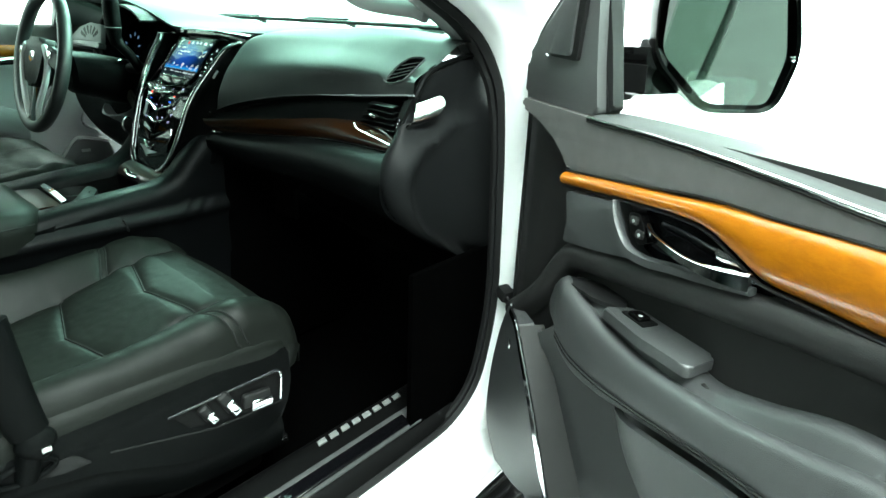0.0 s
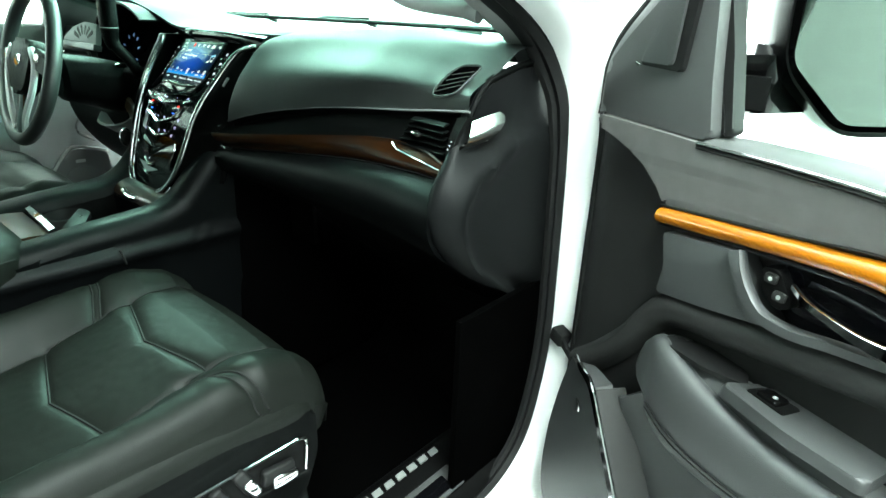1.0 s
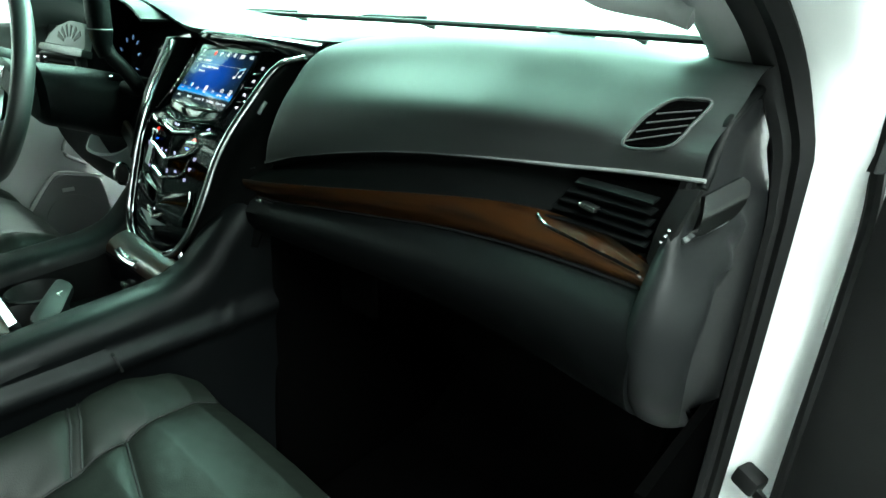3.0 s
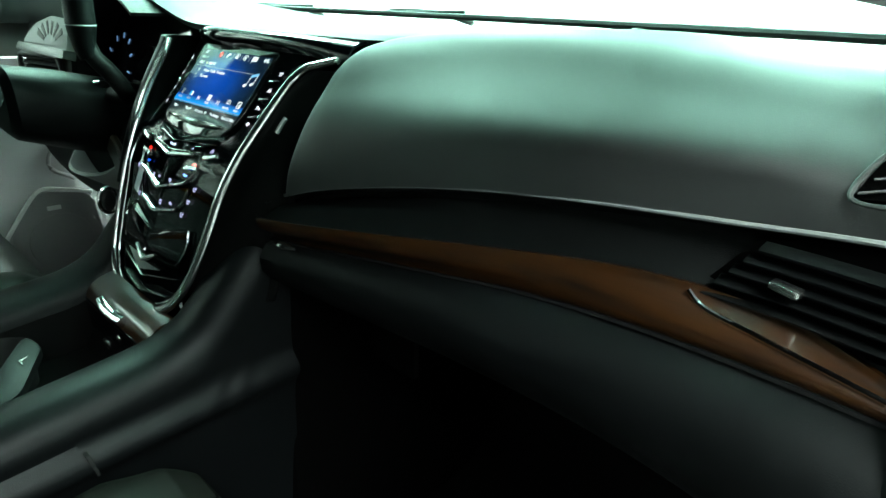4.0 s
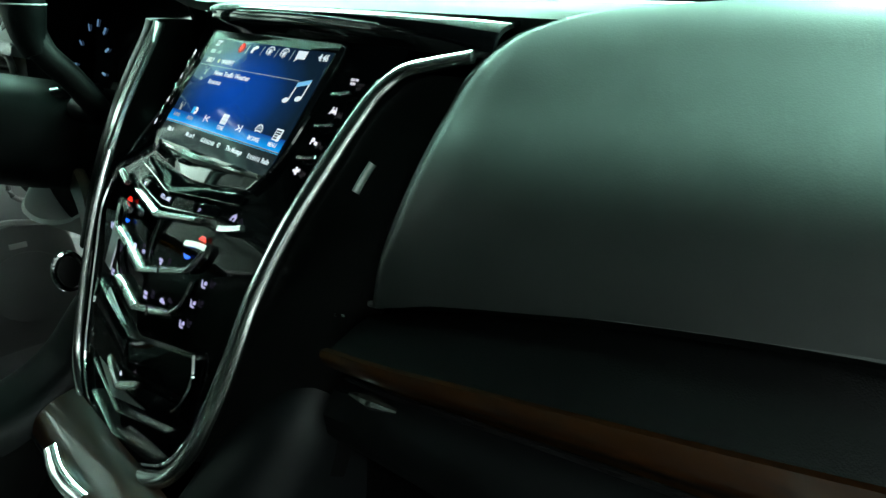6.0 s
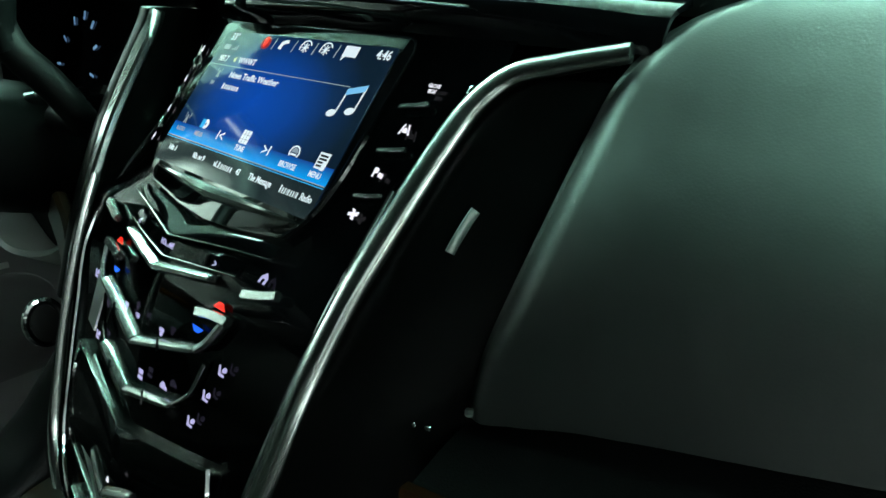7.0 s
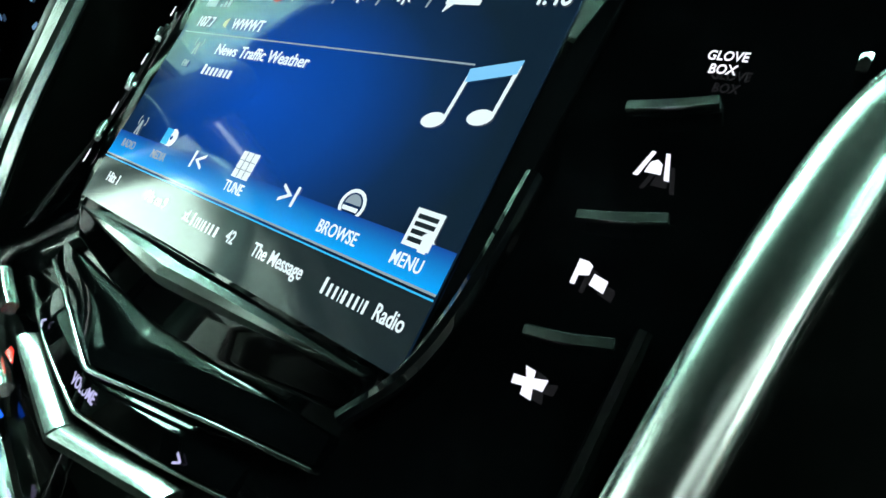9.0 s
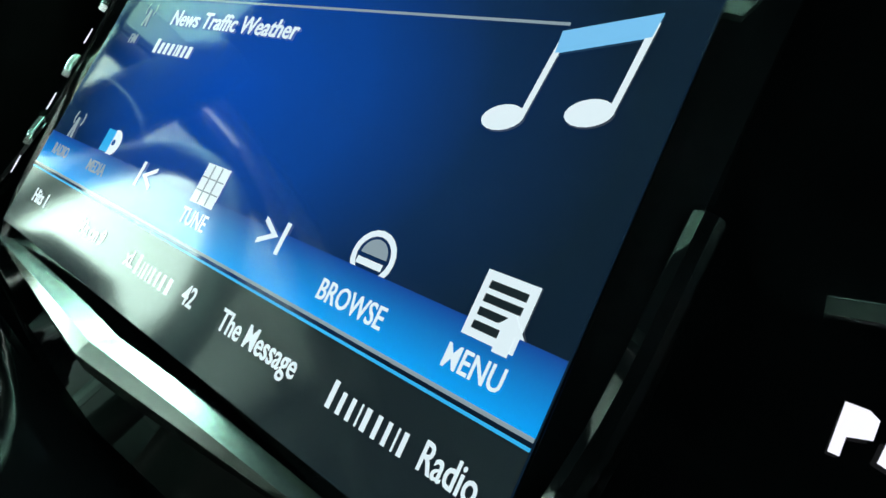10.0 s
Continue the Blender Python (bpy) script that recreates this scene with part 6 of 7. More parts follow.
FRONT = ((-0.014, 1.285, 0.046, 1.299), (-0.012, 1.335, 0.046, 1.340), (-0.006, 1.372, 0.050, 1.372), (0.018, 1.410, 0.084, 1.409), (0.060, 1.453, 0.136, 1.457), (0.125, 1.515, 0.200, 1.530))
tube("window_frame", [dw(u, -0.024, z) for u, z, a, b in FRONT] + [dw(0.24, -0.045, 1.60), dw(0.38, -0.07, 1.67), dw(0.6, -0.10, 1.72), dw(1.0, -0.10, 1.72), dw(1.10, -0.08, 1.5), dw(1.12, -0.03, 1.28)], 0.012, RUBBER, door, 70, 10, label="black window frame")
surf("frame_trim", [[dw(u - 0.004, -0.026, z), dw(u + 0.008, -0.010, z), dw(0.55 * u + 0.45 * a, 0.006, 0.5 * (z + b)), dw(a, 0.022, b), dw(a + 0.010, 0.024, b)] for u, z, a, b in FRONT], SAIL, door, 24, 14, 0.005, OUTWARD, "charcoal trim of the window frame")
surf("pane", [[dw(u, -0.045 - 0.05 * k, 1.285 + k * h) for k in (0, 0.5, 1)] for u, h in ((0.26, 0.30), (0.5, 0.40), (0.8, 0.43), (1.1, 0.30))], SIDE_GLASS, door, 10, 8, 0.003, OUTWARD, "clear side window")
SILL = ((0.245, 1.2925), (0.43, 1.2905), (0.58, 1.2822), (0.68, 1.2747), (1.1, 1.266))
surf("sill_cap", [[dw(u, -0.092, 1.276), dw(u, -0.086, 1.284), dw(u, -0.052, 1.2925), dw(u, -0.015, 0.35 * z + 0.65 * 1.2985), dw(u, 0.022, z + 0.004), dw(u, 0.036, z - 0.003)] for u, z in SILL], SILLPAD, door, 30, 14, 0.008, (0, 0, -1), "padded charcoal window sill")
tube("sill_strip", [dw(u, 0.041, z - 0.001) for u, z in SILL], 0.0026, SATIN, door, 30, 8, label="satin strip under the window")
tube("sill_gap", [dw(u, 0.041, z - 0.0058) for u, z in SILL], 0.002, RUBBER, door, 30, 6)

# ---- outside mirror on the door ----
MU = Vector((0.785, 0.62, 0))
MIRROR_AXES = axes((1.226, 0.185, 0), MU, (0, 0, 1))
mirror = root("door_mirror", (1.2, 0.2, 1.32), "black outside mirror held on a short arm by the door", "mirror")
HOUSING = [(-0.095, 1.47), (-0.087, 1.380), (-0.004, 1.302), (0.108, 1.306), (0.127, 1.391), (0.106, 1.467), (0.085, 1.545), (-0.075, 1.545)]
bm_rows = []
mid = Vector((0.015, 1.43))
for dep, k in ((-0.002, 0.955), (0.003, 1.0), (-0.02, 1.02), (-0.06, 0.97), (-0.095, 0.80), (-0.115, 0.5), (-0.12, 0.1)):
    bm_rows.append([MIRROR_AXES @ Vector((*(mid + (Vector(p) - mid) * k), dep)) for p in rounded(HOUSING, 0.03, 5)])
bm, vs = grid_bm(bm_rows, False, True)
part("housing", bm, SATIN_BLACK, mirror, "glossy black mirror housing")
GLASS = [(-0.078, 1.468), (-0.076, 1.388), (0.003, 1.316), (0.094, 1.318), (0.107, 1.388), (0.088, 1.466), (0.070, 1.530), (-0.062, 1.530)]
prism("mirror_glass", rounded(GLASS, 0.016), 0.003, MIRROR_AXES @ Matrix.Translation((0, 0, -0.003)), MIRROR, mirror, label="mirror glass")
box("side_lamp", (0.012, 0.010, 0.020), MIRROR_AXES @ pose(0.121, 1.386, -0.01), CHROME, mirror, 0.003, label="small bright side lamp")
surf("arm", [[Vector((1.085, 0.115, 1.392)), Vector((1.085, 0.13, 1.36)), Vector((1.085, 0.115, 1.322))], [Vector((1.14, 0.135, 1.394)), Vector((1.14, 0.15, 1.36)), Vector((1.14, 0.135, 1.324))], [Vector((1.20, 0.20, 1.39)), Vector((1.20, 0.21, 1.36)), Vector((1.20, 0.20, 1.328))]], GLASS_BLACK, mirror, 12, 10, 0.03, OUTWARD, "black mirror arm")
surf("arm_cover", [[Vector((1.085, 0.108, 1.370)), Vector((1.085, 0.112, 1.327))], [Vector((1.15, 0.132, 1.368)), Vector((1.15, 0.136, 1.328))]], DARK_TRIM, mirror, 8, 6, 0.01, OUTWARD)

tube("edge_seal", [dw(0.010, -0.014, 0.62), dw(0.006, -0.015, 0.9), dw(0.004, -0.016, 1.15), dw(0.0, -0.018, 1.24), dw(-0.008, -0.021, 1.285), dw(-0.018, -0.026, 1.33), dw(-0.012, -0.027, 1.365)], 0.008, RUBBER, door, 60, 8, label="black seal round the door edge")
# ---- hinge, check strap ----
strap = root("door_check", (0.873, 0.218, 0.853), "black door check strap between pillar and door", "door check")
box("bracket", (0.034, 0.030, 0.030), pose(0.876, 0.212, 0.856, 0, 12, -20), RUBBER, strap, 0.006, label="black rubber bracket")
box("strap", (0.11, 0.008, 0.016), pose(0.928, 0.176, 0.838, 0, 14, -32), RUBBER, strap, 0.002, label="black strap arm")


def hinge(z):
    h = body
    box("hinge_leaf", (0.055, 0.012, 0.075), pose(0.925, 0.232, z, 0, 0, 18), PAINT, h, 0.004, label="white hinge leaf")
    box("hinge_knuckle", (0.028, 0.028, 0.06), pose(0.955, 0.215, z, 0, 0, 18), PAINT, h, 0.010, 3, label="white knuckle")
    for dz in (-0.022, 0.022):
        prism("hinge_bolt", disc(0, 0, 0.008, n=6), 0.008, axes((0.918, 0.228, z + dz), (1, 0.3, 0), (0, 0, 1)), SATIN, h, 0.001, label="bolt head")
    return h


hinge(1.13)
hinge(0.80)

# ---- driver's side ----
far = root("driver_door", (-0.9, -0.4, 0.5), "closed driver's door with grey trim and wood inlay", "door panel")


def lw(y, n, z):
    """A place on the closed far door: n towards the cabin."""
    return Vector((-0.90 + n, y, z))


surf("outer_skin", [[lw(y, -0.09, 0.5), lw(y, -0.11, 0.9), lw(y, -0.07, 1.33)] for y in (-1.02, -0.4, 0.3)], PAINT, far, 8, 10, 0.01, (-1, 0, 0), "white outer skin")
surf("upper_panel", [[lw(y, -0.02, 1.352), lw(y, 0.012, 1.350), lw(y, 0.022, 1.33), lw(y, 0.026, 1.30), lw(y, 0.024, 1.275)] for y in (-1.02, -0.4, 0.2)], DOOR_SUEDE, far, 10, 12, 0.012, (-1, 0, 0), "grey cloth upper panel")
surf("wood_inlay", [[lw(y, 0.026, 1.252), lw(y, 0.034, 1.260), lw(y, 0.034, 1.280), lw(y, 0.026, 1.288)] for y in (-1.0, -0.4, -0.12)], WOOD_DOOR, far, 10, 8, 0.006, (-1, 0, 0), "glossy amber wood inlay")
# main panel, armrest and loudspeaker below carry the lightened trim colours
surf("main_panel", [[lw(y, 0.022, 1.27), lw(y, 0.020, 1.15), lw(y, 0.012, 1.0), lw(y, 0.02, 0.8), lw(y, 0.02, 0.5)] for y in (-1.02, -0.4, 0.0, 0.24)], FAR_LIT, far, 10, 16, 0.02, (-1, 0, 0), "grey main panel, lightened to stand for light")
surf("armrest", [[lw(y, 0.01, z), lw(y, 0.06, z + 0.004), lw(y, 0.085, z - 0.02), lw(y, 0.07, z - 0.09), lw(y, 0.01, z - 0.11)] for y, z in ((-1.0, 1.13), (-0.5, 1.12), (-0.3, 1.10), (-0.22, 1.07))], FAR_LIT_MID, far, 16, 14, 0.01, (-1, 0, 0), "black armrest, lightened to stand for light")
ribbon("handle", [lw(-0.36, 0.05, 1.228), lw(-0.28, 0.056, 1.236), lw(-0.2, 0.05, 1.240)], 0.022, 0.008, (0, 0, 1), CHROME, far, 16, "chrome pull handle")
prism("speaker_grille", rounded([(-0.16, 0.70), (-0.150, 0.875), (-0.075, 0.966), (0.035, 0.942), (0.06, 0.70)], 0.02), 0.035, axes(lw(0, 0.018, 0), (0, 1, 0), (0, 0, 1)), FAR_LIT_MID, far, 0.006, label="grey loudspeaker panel")
prism("grille", disc(-0.05, 0.83, 0.072, 0.075, 32), 0.004, axes(lw(0, 0.053, 0), (0, 1, 0), (0, 0, 1)), FAR_LIT_MID, far, 0.002, label="round dark loudspeaker grille, lightened to stand for light")
ribbon("speaker_rim", [lw(-0.165, 0.055, 0.86), lw(-0.150, 0.055, 0.882), lw(-0.082, 0.055, 0.966), lw(-0.066, 0.055, 0.971), lw(0.036, 0.055, 0.945)], 0.009, 0.006, (0, 0.5, 1), SHEEN_SILVER, far, 30, "metal rim with its bright sheen in the colour")
box("badge_plate", (0.003, 0.030, 0.011), lw(-0.054, 0.056, 0.921), SHEEN_SILVER, far, 0.001, label="small badge plate with its bright sheen in the colour")
for k in range(3):
    tube("panel_ridge", [lw(0.14 - 0.05 * k, 0.028, 1.20 - 0.03 * k), lw(0.06 - 0.05 * k, 0.03, 1.08 - 0.03 * k), lw(0.05 - 0.02 * k, 0.03, 0.98)], 0.005, FAR_LIT_MID, far, 16, 8)
tube("window_frame", [lw(0.22, 0.02, 1.35), lw(0.06, 0.05, 1.46), lw(-0.20, 0.09, 1.60), lw(-0.5, 0.12, 1.70), lw(-0.95, 0.12, 1.71), lw(-1.0, 0.06, 1.5), lw(-1.02, 0.0, 1.34)], 0.024, RUBBER, far, 50, 10, label="black window frame")
surf("pane", [[lw(y, -0.01 + 0.10 * k, 1.345 + k * h) for k in (0, 0.5, 1)] for y, h in ((0.15, 0.05), (-0.1, 0.20), (-0.4, 0.33), (-0.7, 0.37), (-0.98, 0.36))], SIDE_GLASS, far, 12, 8, 0.003, (-1, 0, 0), "clear side window")
surf("pillar_between", [[(-0.86, -1.0, z0), (-0.80, -1.02, z0), (-0.80, -1.12, z0), (-0.86, -1.14, z0)] for z0 in (0.5, 1.0, 1.3)] + [[(-0.74, -1.0, 1.75), (-0.72, -1.02, 1.75), (-0.72, -1.12, 1.75), (-0.74, -1.14, 1.75)]], PILLAR, body, 10, 10, 0.01, (-1, 0, 0), "grey centre pillar")
surf("pillar_between", [[(0.83, -1.0, z0), (0.79, -1.02, z0), (0.79, -1.12, z0), (0.83, -1.14, z0)] for z0 in (0.5, 1.0, 1.3)] + [[(0.74, -1.0, 1.75), (0.72, -1.02, 1.75), (0.72, -1.12, 1.75), (0.74, -1.14, 1.75)]], PILLAR, body, 10, 10, 0.01, (1, 0, 0), "grey centre pillar")
surf("roof_side", [[(-0.745, y, 1.70), (-0.765, y, 1.735), (-0.75, y, 1.775), (-0.72, y, 1.80)] for y in (-0.25, -0.6, -1.2, -2.3)], PAINT, body, 10, 8, 0.03, (-1, 0, 0), "white roof edge")

# left half of the dashboard
surf("driver_panel", [[(x, -0.02, 1.352), (x, -0.035, 1.30), (x, -0.04, 1.25), (x, -0.055, 1.18), (x, -0.045, 1.08), (x, 0.02, 0.97), (x, 0.2, 0.82)] for x in (-0.84, -0.7, -0.56)], SOFT, dash, 14, 24, 0.01, (0, 1, 0), "black knee panel")
surf("driver_panel", [[(x, -0.03, 1.22), (x, -0.055, 1.18), (x, -0.055, 1.08), (x, 0.02, 0.97), (x, 0.2, 0.82)] for x in (-0.56, -0.4, -0.2)], SOFT, dash, 14, 24, 0.01, (0, 1, 0), "black knee panel")
wl = [(-0.80, -0.045, 1.20), (-0.66, -0.055, 1.197), (-0.55, -0.062, 1.19)]
ribbon("wood_strip", wl, 0.03, 0.012, (0, 0.3, 1), SHADED_WOOD, dash, 20, "glossy wood strip, colour darkened for shade")
ribbon("wood_strip", [(-0.27, -0.085, 1.185), (-0.22, -0.095, 1.170), (-0.17, -0.110, 1.155)], 0.03, 0.012, (0, 0.3, 1), SHADED_WOOD, dash, 20, "glossy wood strip, colour darkened for shade")


def air_vent(cx, y, cz, w, h, n, turn, name="air_vent"):
    v = root(name, (cx, y, cz), "grey framed air vent with dark slats in the dashboard", "air vent", "air vents")
    m = pose(cx, y, cz, 0, 0, turn)
    box("recess", (w, 0.01, h), m @ Matrix.Translation((0, 0.012, 0)), RUBBER, v, 0.004)
    for k in range(n):
        box("slat", (w * 0.92, 0.012, 0.0022), m @ pose(0, 0, -h / 2 + h * (k + 0.5) / n, 28, 0, 0), DARK_TRIM, v, 0.0008)
    outline = [(-w / 2, -h / 2), (w / 2, -h / 2), (w / 2, h / 2), (-w / 2, h / 2)]
    tube("vent_frame", [m @ Vector((x, -0.004, z)) for x, z in rounded(outline, h * 0.35)], 0.005, DOOR_GREY, v, 50, 8, True, up=(0, 1, 0))
    return v


fan = root("air_vent", (-0.60, -0.05, 1.31), "light grey fan-shaped air vent with dark slots in the dashboard", "air vent", "air vents")
FAN = axes((-0.600, -0.044, 1.306), (1, 0.05, 0), (0, 0.25, 1))
prism("shell", rounded([(-0.150, 0.0), (-0.128, 0.020), (-0.075, 0.046), (0.0, 0.062), (0.075, 0.058), (0.085, 0.0)], 0.012), 0.014, FAN, PILLAR, fan, 0.006, 3, label="light grey shell")
for k in range(6):
    a = radians(150 - 22 * k)
    c, d = math.cos(a), math.sin(a) * 0.62
    prism("slot", [(0.034 * c - 0.0035 * d, 0.034 * d + 0.0035 * c + 0.006), (0.034 * c + 0.0035 * d, 0.034 * d - 0.0035 * c + 0.006), (0.075 * c + 0.007 * d, 0.075 * d - 0.007 * c + 0.006), (0.075 * c - 0.007 * d, 0.075 * d + 0.007 * c + 0.006)][::-1], 0.0015,
          FAN @ Matrix.Translation((0, 0, 0.0135)), RUBBER, fan, label="dark slot")
prism("ledge", rounded([(-0.160, -0.012), (-0.150, 0.004), (0.09, 0.002), (0.09, -0.014)], 0.004), 0.022, FAN, DOOR_GREY, fan, 0.004, 2, label="charcoal ledge below the slots")
air_vent(-0.68, -0.055, 1.265, 0.16, 0.055, 5, 10)

# instrument binnacle
cluster = root("instrument_cluster", (-0.37, 0.0, 1.28), "dark gauge cluster under a black hood", "instrument cluster")
HOOD = [[(-0.385 + 0.205 * math.cos(a) * sx, y, 1.275 + (0.145 if math.sin(a) > 0 else 0.07) * math.sin(a)) for a in [math.pi * (1.12 - 0.86 * i / 12) for i in range(13)]] for y, sx in ((0.06, 0.90), (0.02, 0.95), (-0.02, 0.98), (-0.032, 1.0), (-0.034, 0.985))]
surf("hood", HOOD, DARK_TRIM, cluster, 16, 40, 0.006, (0, 0, 1), "black soft hood")
prism("gauge_glass", disc(0, 0, 0.19, 0.125, 40), 0.004, axes((-0.385, 0.03, 1.290), (1, 0, 0), (0, 0.35, 1)), PIANO, cluster, label="glossy dark gauge display")
for gx in (-0.49, -0.27):
    for k in range(9):
        a = math.radians(-40 + 32 * k)
        box("gauge_tick", (0.003, 0.001, 0.010), axes((gx + 0.055 * math.cos(a), 0.022 + 0.02 * math.sin(a), 1.285 + 0.055 * math.sin(a)), (-math.sin(a), 0, math.cos(a)), (0, -1, 0.3)), NEEDLE, cluster, 0, label="lit gauge mark")

# steering wheel and column
wheel = root("steering_wheel", (-0.40, -0.25, 1.27), "black leather steering wheel with silver spoke trim", "steering wheel")
WC, WX, WUP = Vector((-0.40, -0.252, 1.275)), Vector((1, 0, 0)), Vector((0, 0.28, 0.96)).normalized()
WN = WX.cross(WUP)


def on_wheel(a, r, h=0.0):
    return WC + WX * (r * math.cos(a)) + WUP * (r * math.sin(a)) + WN * h


tube("rim", [on_wheel(2 * math.pi * i / 24, 0.182) for i in range(24)], 0.0165, LEATHER, wheel, 72, 14, True, up=WN, label="black leather rim")
prism("hub", rounded([(-0.085, 0.03), (-0.055, 0.058), (0.055, 0.058), (0.085, 0.03), (0.06, -0.05), (0.03, -0.075), (-0.03, -0.075), (-0.06, -0.05)], 0.02), 0.035, axes(WC - WN * 0.015, WX, WUP), SOFT, wheel, 0.012, 3, label="black padded hub")
prism("emblem", [(-0.022, 0.014), (0.022, 0.014), (0.018, -0.008), (0, -0.016), (-0.018, -0.008)], 0.003, axes(WC + WN * 0.021 + WUP * 0.005, WX, WUP), CHROME, wheel, 0.001, label="chrome shield-shaped emblem")
for s in (-1, 1):
    ribbon("spoke", [WC + WX * (s * 0.06) + WUP * 0.015, WC + WX * (s * 0.12) + WUP * 0.012 + WN * 0.004, WC + WX * (s * 0.172) + WUP * 0.0], lambda t: 0.055 - 0.012 * t, 0.022, WUP, DARK_TRIM, wheel, 16, "dark spoke with buttons")
    tube("spoke_trim", [WC + WX * (s * 0.075) + WUP * 0.038 + WN * 0.016, WC + WX * (s * 0.105) + WUP * 0.0 + WN * 0.014, WC + WX * (s * 0.10) - WUP * 0.05 + WN * 0.012, WC + WX * (s * 0.055) - WUP * 0.125 + WN * 0.008, WC + WX * (s * 0.035) - WUP * 0.16], 0.0075, SHEEN_SILVER, wheel, 30, 8, label="silver spoke trim")
    box("button_pad", (0.035, 0.02, 0.006), axes(WC + WX * (s * 0.115) + WUP * 0.018 + WN * 0.016, WX, WUP), SATIN, wheel, 0.002, label="silver button pad")
ribbon("lower_spoke", [WC - WUP * 0.06, WC - WUP * 0.12, WC - WUP * 0.175], 0.07, 0.016, WX, PIANO, wheel, 12, "glossy black lower spoke")

column = root("steering_column", (-0.40, -0.08, 1.22), "black steering column shroud with levers", "steering column")
CA, CB = Vector((-0.40, -0.20, 1.245)), Vector((-0.40, 0.03, 1.19))
rows = []
for k, rr in ((0.0, 0.050), (0.05, 0.062), (0.4, 0.070), (0.8, 0.072), (1.0, 0.07)):
    c = CA.lerp(CB, k)
    rows.append([c + Vector((rr * 1.12 * math.copysign(abs(math.cos(a)) ** 0.7, math.cos(a)), 0, rr * 0.95 * math.copysign(abs(math.sin(a)) ** 0.7, math.sin(a)))) for a in [2 * math.pi * j / 28 for j in range(28)]])
bm, vs = grid_bm(rows, False, True)
bm.faces.new(vs[0])
part("shroud", bm, SOFT, column, "black column shroud")
tube("boot", [CA.lerp(WC, 0.1), CA.lerp(WC, 0.85)], 0.055, RUBBER, column, 6, 20, label="black collar behind the wheel")
tube("stalk", [(-0.365, -0.09, 1.258), (-0.345, -0.065, 1.267), (-0.36, -0.03, 1.266), (-0.375, -0.012, 1.266)], 0.008, DARK_TRIM, column, 20, 10, label="black wiper lever")
tube("stalk_band", [(-0.349, -0.070, 1.2655), (-0.3475, -0.062, 1.267)], 0.0095, CHROME, column, 4, 12, label="chrome band")
tube("shift_lever", [(-0.315, -0.055, 1.255), (-0.270, -0.050, 1.256), (-0.252, -0.058, 1.268), (-0.256, -0.074, 1.296), (-0.264, -0.092, 1.322), (-0.270, -0.097, 1.345)], 0.0135, DARK_TRIM, column, 30, 12, label="black gear lever")
tube("shift_knob", [(-0.268, -0.096, 1.318), (-0.271, -0.099, 1.335), (-0.273, -0.098, 1.37), (-0.275, -0.095, 1.42), (-0.277, -0.091, 1.45)], 0.0275, SOFT, column, 24, 18, up=(0, 1, 0), flat=0.72, taper=lambda t: 0.62 + 0.38 * min(1.0, 3.0 * t) - 0.25 * max(0.0, (t - 0.85) / 0.15), label="black gear lever knob")
tube("knob_seam", [(-0.273 + 0.0275 * math.cos(a), -0.0985 + 0.020 * math.sin(a), 1.366) for a in [2 * math.pi * i / 20 for i in range(20)]], 0.0008, THREAD, column, 40, 6, True, label="thin pale seam")
surf("lower_trim", [[(-0.28, -0.06, 1.16), (-0.30, -0.09, 1.13), (-0.36, -0.11, 1.115), (-0.44, -0.11, 1.115), (-0.50, -0.08, 1.13)], [(-0.26, 0.0, 1.12), (-0.29, -0.03, 1.09), (-0.36, -0.05, 1.075), (-0.44, -0.05, 1.075), (-0.52, -0.02, 1.1)]], PILLAR, column, 10, 16, 0.006, (0, 1, 0), "grey trim under the column")
prism("window_corner", rounded([(0.17, 1.345), (-0.075, 1.345), (-0.055, 1.42), (-0.03, 1.53), (0.0, 1.52), (0.08, 1.44)], 0.01), 0.03, axes((-0.885, 0, 0), (0, 1, 0), (0, 0, 1)), DOOR_GREY, far, 0.006, 2, label="charcoal triangle at the front of the window")

# ---- vents and trim at the passenger's end of the dashboard ----
vent = root("air_vent", (0.71, -0.01, 1.25), "dark side air vent with chrome edge in the dashboard", "air vent", "air vents")
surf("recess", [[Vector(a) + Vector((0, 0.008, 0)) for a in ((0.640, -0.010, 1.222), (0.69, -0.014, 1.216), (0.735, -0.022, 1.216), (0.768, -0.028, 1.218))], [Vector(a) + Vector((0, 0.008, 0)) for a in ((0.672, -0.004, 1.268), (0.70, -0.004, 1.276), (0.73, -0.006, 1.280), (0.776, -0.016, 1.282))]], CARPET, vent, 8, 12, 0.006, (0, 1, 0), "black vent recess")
for k in range(5):
    z = 1.2265 + 0.0105 * k
    x0 = 0.648 + 0.0075 * k
    ribbon("slat", [(x0, -0.008, z), (0.70, -0.012, z + 0.0012), (0.766, -0.026, z + 0.003)], 0.012, 0.0022, (0, 1, 0.35), SOFT, vent, 20, "dark slat")
box("vent_tab", (0.020, 0.012, 0.006), pose(0.700, -0.020, 1.2485, 0, 6, -8), SATIN, vent, 0.002, label="small satin tab")
tube("vent_edge", [(0.640, -0.016, 1.2245), (0.652, -0.020, 1.2175), (0.69, -0.026, 1.2125), (0.735, -0.034, 1.2085), (0.768, -0.040, 1.2055)], 0.0022, CHROME, vent, 40, 8, label="thin chrome edge")
surf("wheel_plate", [[(0.768, -0.030, 1.217), (0.772, -0.028, 1.25), (0.780, -0.018, 1.284)], [(0.782, -0.040, 1.204), (0.790, -0.034, 1.25), (0.799, -0.018, 1.288)]], DARK_TRIM, vent, 8, 12, 0.006, (0, 1, 0), "dark plate with a thumb wheel")
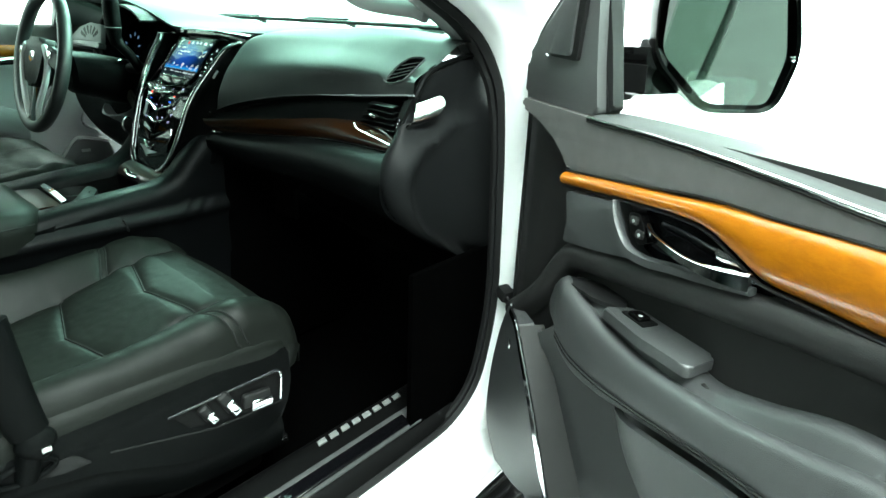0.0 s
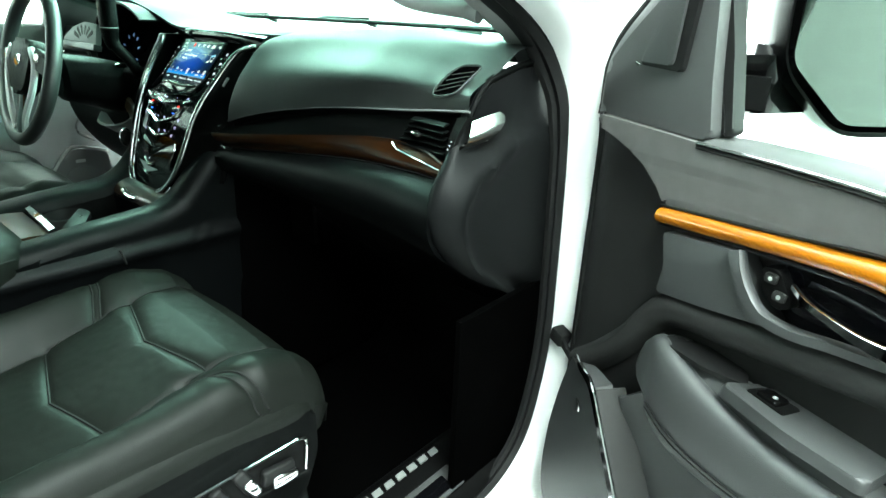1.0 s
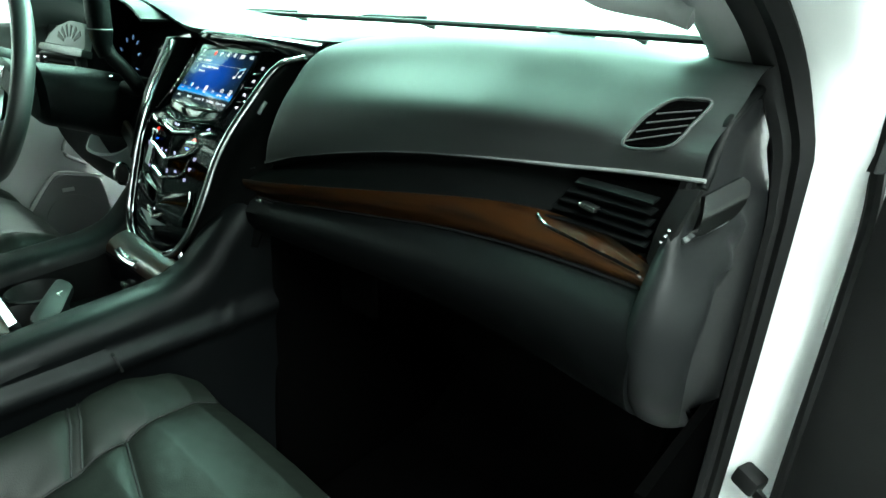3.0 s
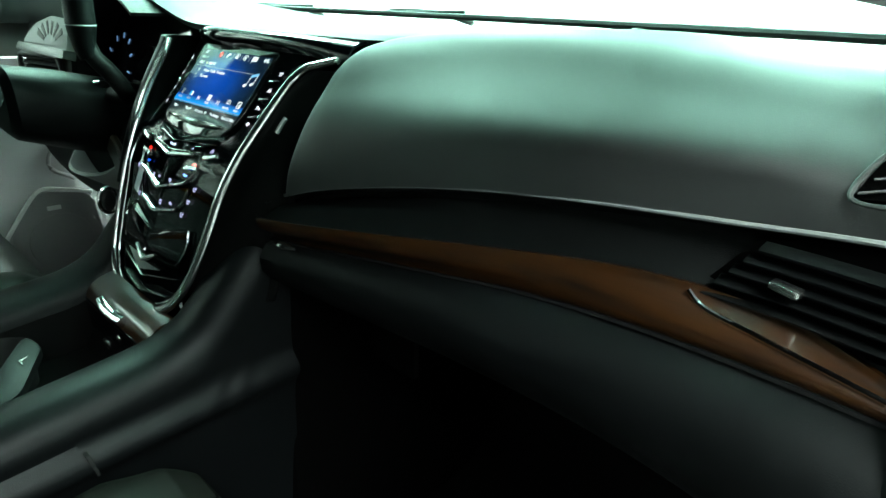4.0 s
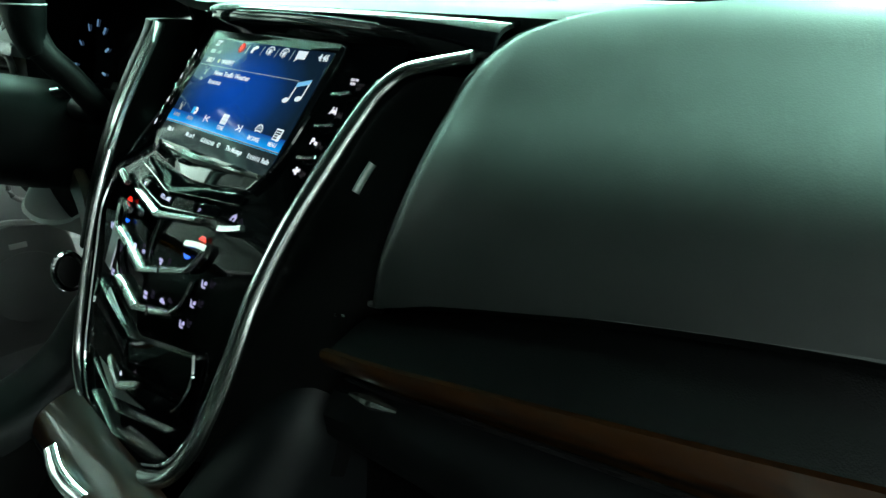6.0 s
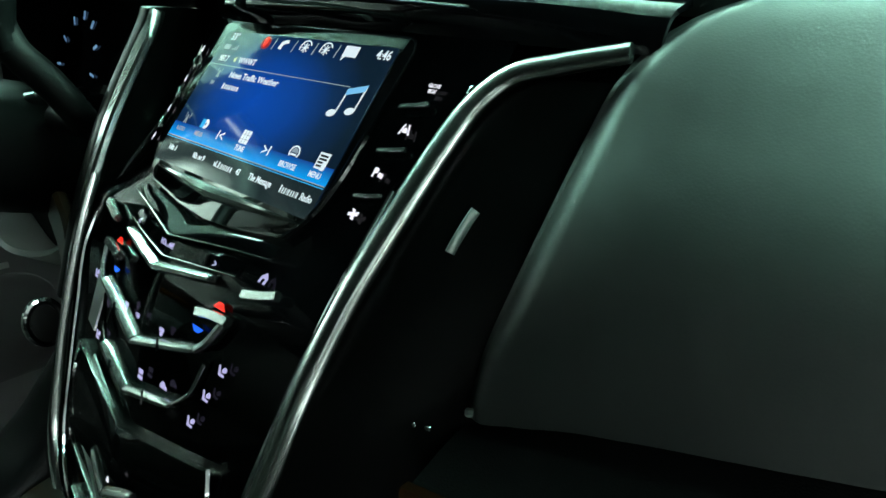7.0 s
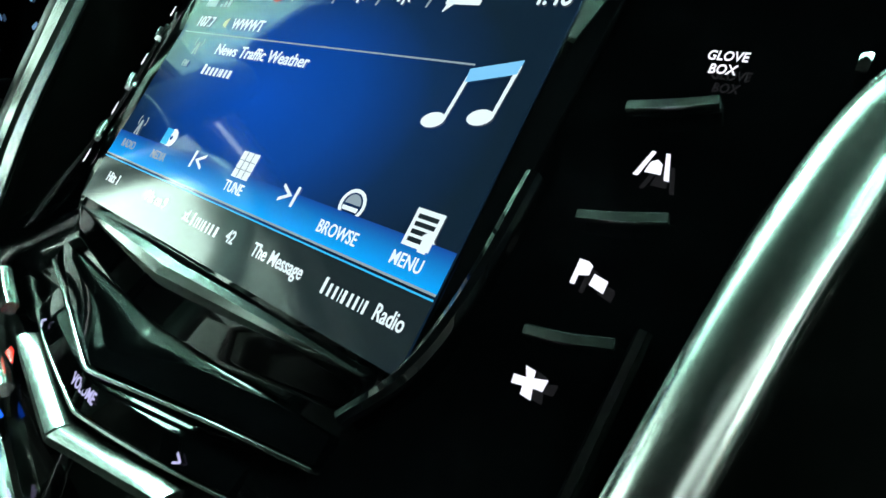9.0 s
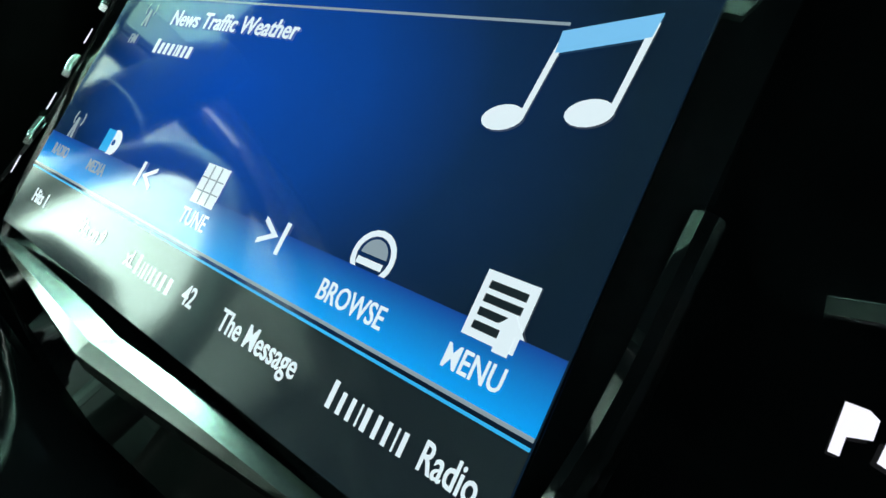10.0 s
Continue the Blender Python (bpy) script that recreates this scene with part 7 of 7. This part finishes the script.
for k in range(3):
    box("wheel_dot", (0.0030, 0.002, 0.0030), pose(0.781 + 0.0022 * k, -0.0385 + 0.001 * k, 1.240 + 0.006 * k, 0, 0, 30), CHROME, vent, 0.0008, label="small bright dot")
silver = root("end_trim", (0.80, 0.02, 1.25), "satin silver wing on the dashboard's end", "trim")
def wing_at(y, z):
    """The plate leans up and towards the rear."""
    return Vector((0.8005 + 0.34 * (y + 0.010) - 0.36 * (z - 1.280) * min(1.0, max(0.0, (z - 1.235) / 0.02)) - 0.16 * max(0.0, 1.24 - z), y, z + 0.28 * max(0.0, y + 0.015)))


surf("wing", [[wing_at(y0, z), wing_at(0.5 * (y0 + y1), z), wing_at(y1, z)] for y0, y1, z in ((-0.050, -0.044, 1.199), (-0.043, -0.034, 1.215), (-0.031, -0.018, 1.235), (-0.028, 0.004, 1.242), (-0.023, 0.028, 1.249), (-0.017, 0.041, 1.262), (-0.012, 0.043, 1.272), (-0.009, 0.036, 1.279))],
     SILVER, silver, 36, 12, 0.005, (-1, 0.2, 0), "polished silver plate")
# demister vent on top of the pad
top_vent = root("demister_vent", (0.74, 0.04, 1.33), "slatted dark demister vent in the leather pad", "air vent", "air vents")
VA, VB, VC, VD = Vector((0.7196, 0.010, 1.3176)), Vector((0.7633, 0.009, 1.3219)), Vector((0.776, 0.036, 1.3543)), Vector((0.7313, 0.031, 1.3519))
VA, VB, VD = VA + 0.26 * (VA - VD) + Vector((0, -0.008, 0.002)), VB + 0.22 * (VB - VC) + Vector((0, -0.008, 0.002)), VD.lerp(VC, 0.26)
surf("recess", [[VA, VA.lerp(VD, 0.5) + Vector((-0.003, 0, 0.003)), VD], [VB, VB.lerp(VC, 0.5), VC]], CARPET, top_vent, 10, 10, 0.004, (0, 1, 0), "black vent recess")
for k in range(4):
    t = (k + 0.5) / 5
    tube("slat", [VA.lerp(VD, t) + Vector((0, -0.004, 0)), VB.lerp(VC, min(1, t * 0.85 + 0.2)) + Vector((0, -0.003, 0.001))], 0.0009, LEATHER, top_vent, 10, 6, label="slim slat")
tube("vent_rim", [VA, VB, VB.lerp(VC, 0.5) + Vector((0.002, 0, 0)), VC, VC.lerp(VD, 0.5) + Vector((0, 0, 0.002)), VD, VA.lerp(VD, 0.5) + Vector((-0.005, 0, 0.004))], 0.0018, TOP_LEATHER, top_vent, 60, 8, True, up=(0, 1, 0), label="leather-coloured rim")
# seam of the pad along the windscreen, sensor grille line
tube("top_line", [(0.30, 0.345, 1.3905), (0.50, 0.315, 1.3895), (0.64, 0.265, 1.3870), (0.74, 0.205, 1.3830)], 0.0018, RUBBER, dash, 30, 6, label="thin dark line")
# satin bar added as the sheen at the knee panel's left end
tube("knee_highlight", [(0.206, -0.092, 1.151), (0.222, -0.091, 1.1535), (0.242, -0.086, 1.1535)], 0.0050, SATIN, dash, 16, 8, label="satin bar standing for a highlight on the knee panel", taper=lambda t: 1 - 0.7 * abs(2 * t - 1))
# wipers beyond the glass
for xs in ((-0.68, -0.62, -0.56, -0.50), (-0.30, -0.22, -0.15, -0.08), (0.40, 0.435, 0.47, 0.50)):
    bow = [0.575 - 0.20 * (x / 0.8) ** 2 for x in xs]
    zz = 1.408 if xs[0] < 0 else 1.402
    w = root("windscreen_wiper", (xs[1], 0.56, 1.38), "black wiper arm resting at the foot of the windscreen", "wiper", "wipers")
    tube("blade", [(x, b, zz - 0.006 + 0.002 * i) for i, (x, b) in enumerate(zip(xs, bow))], 0.004, RUBBER, w, 30, 8, label="black wiper blade")
    tube("arm", [(xs[3], bow[3] + 0.03, 1.385), (xs[2], bow[2] + 0.02, zz - 0.006), (xs[1], bow[1] + 0.01, zz - 0.002), (xs[0] + 0.02, bow[0], zz - 0.004)], 0.0055, RUBBER, w, 20, 8, label="black wiper arm")
box("light_sensor", (0.034, 0.008, 0.004), pose(0.677, 0.19, 1.3855, 0, 0, -12), PILLAR, dash, 0.0015, label="small pale slot cover")
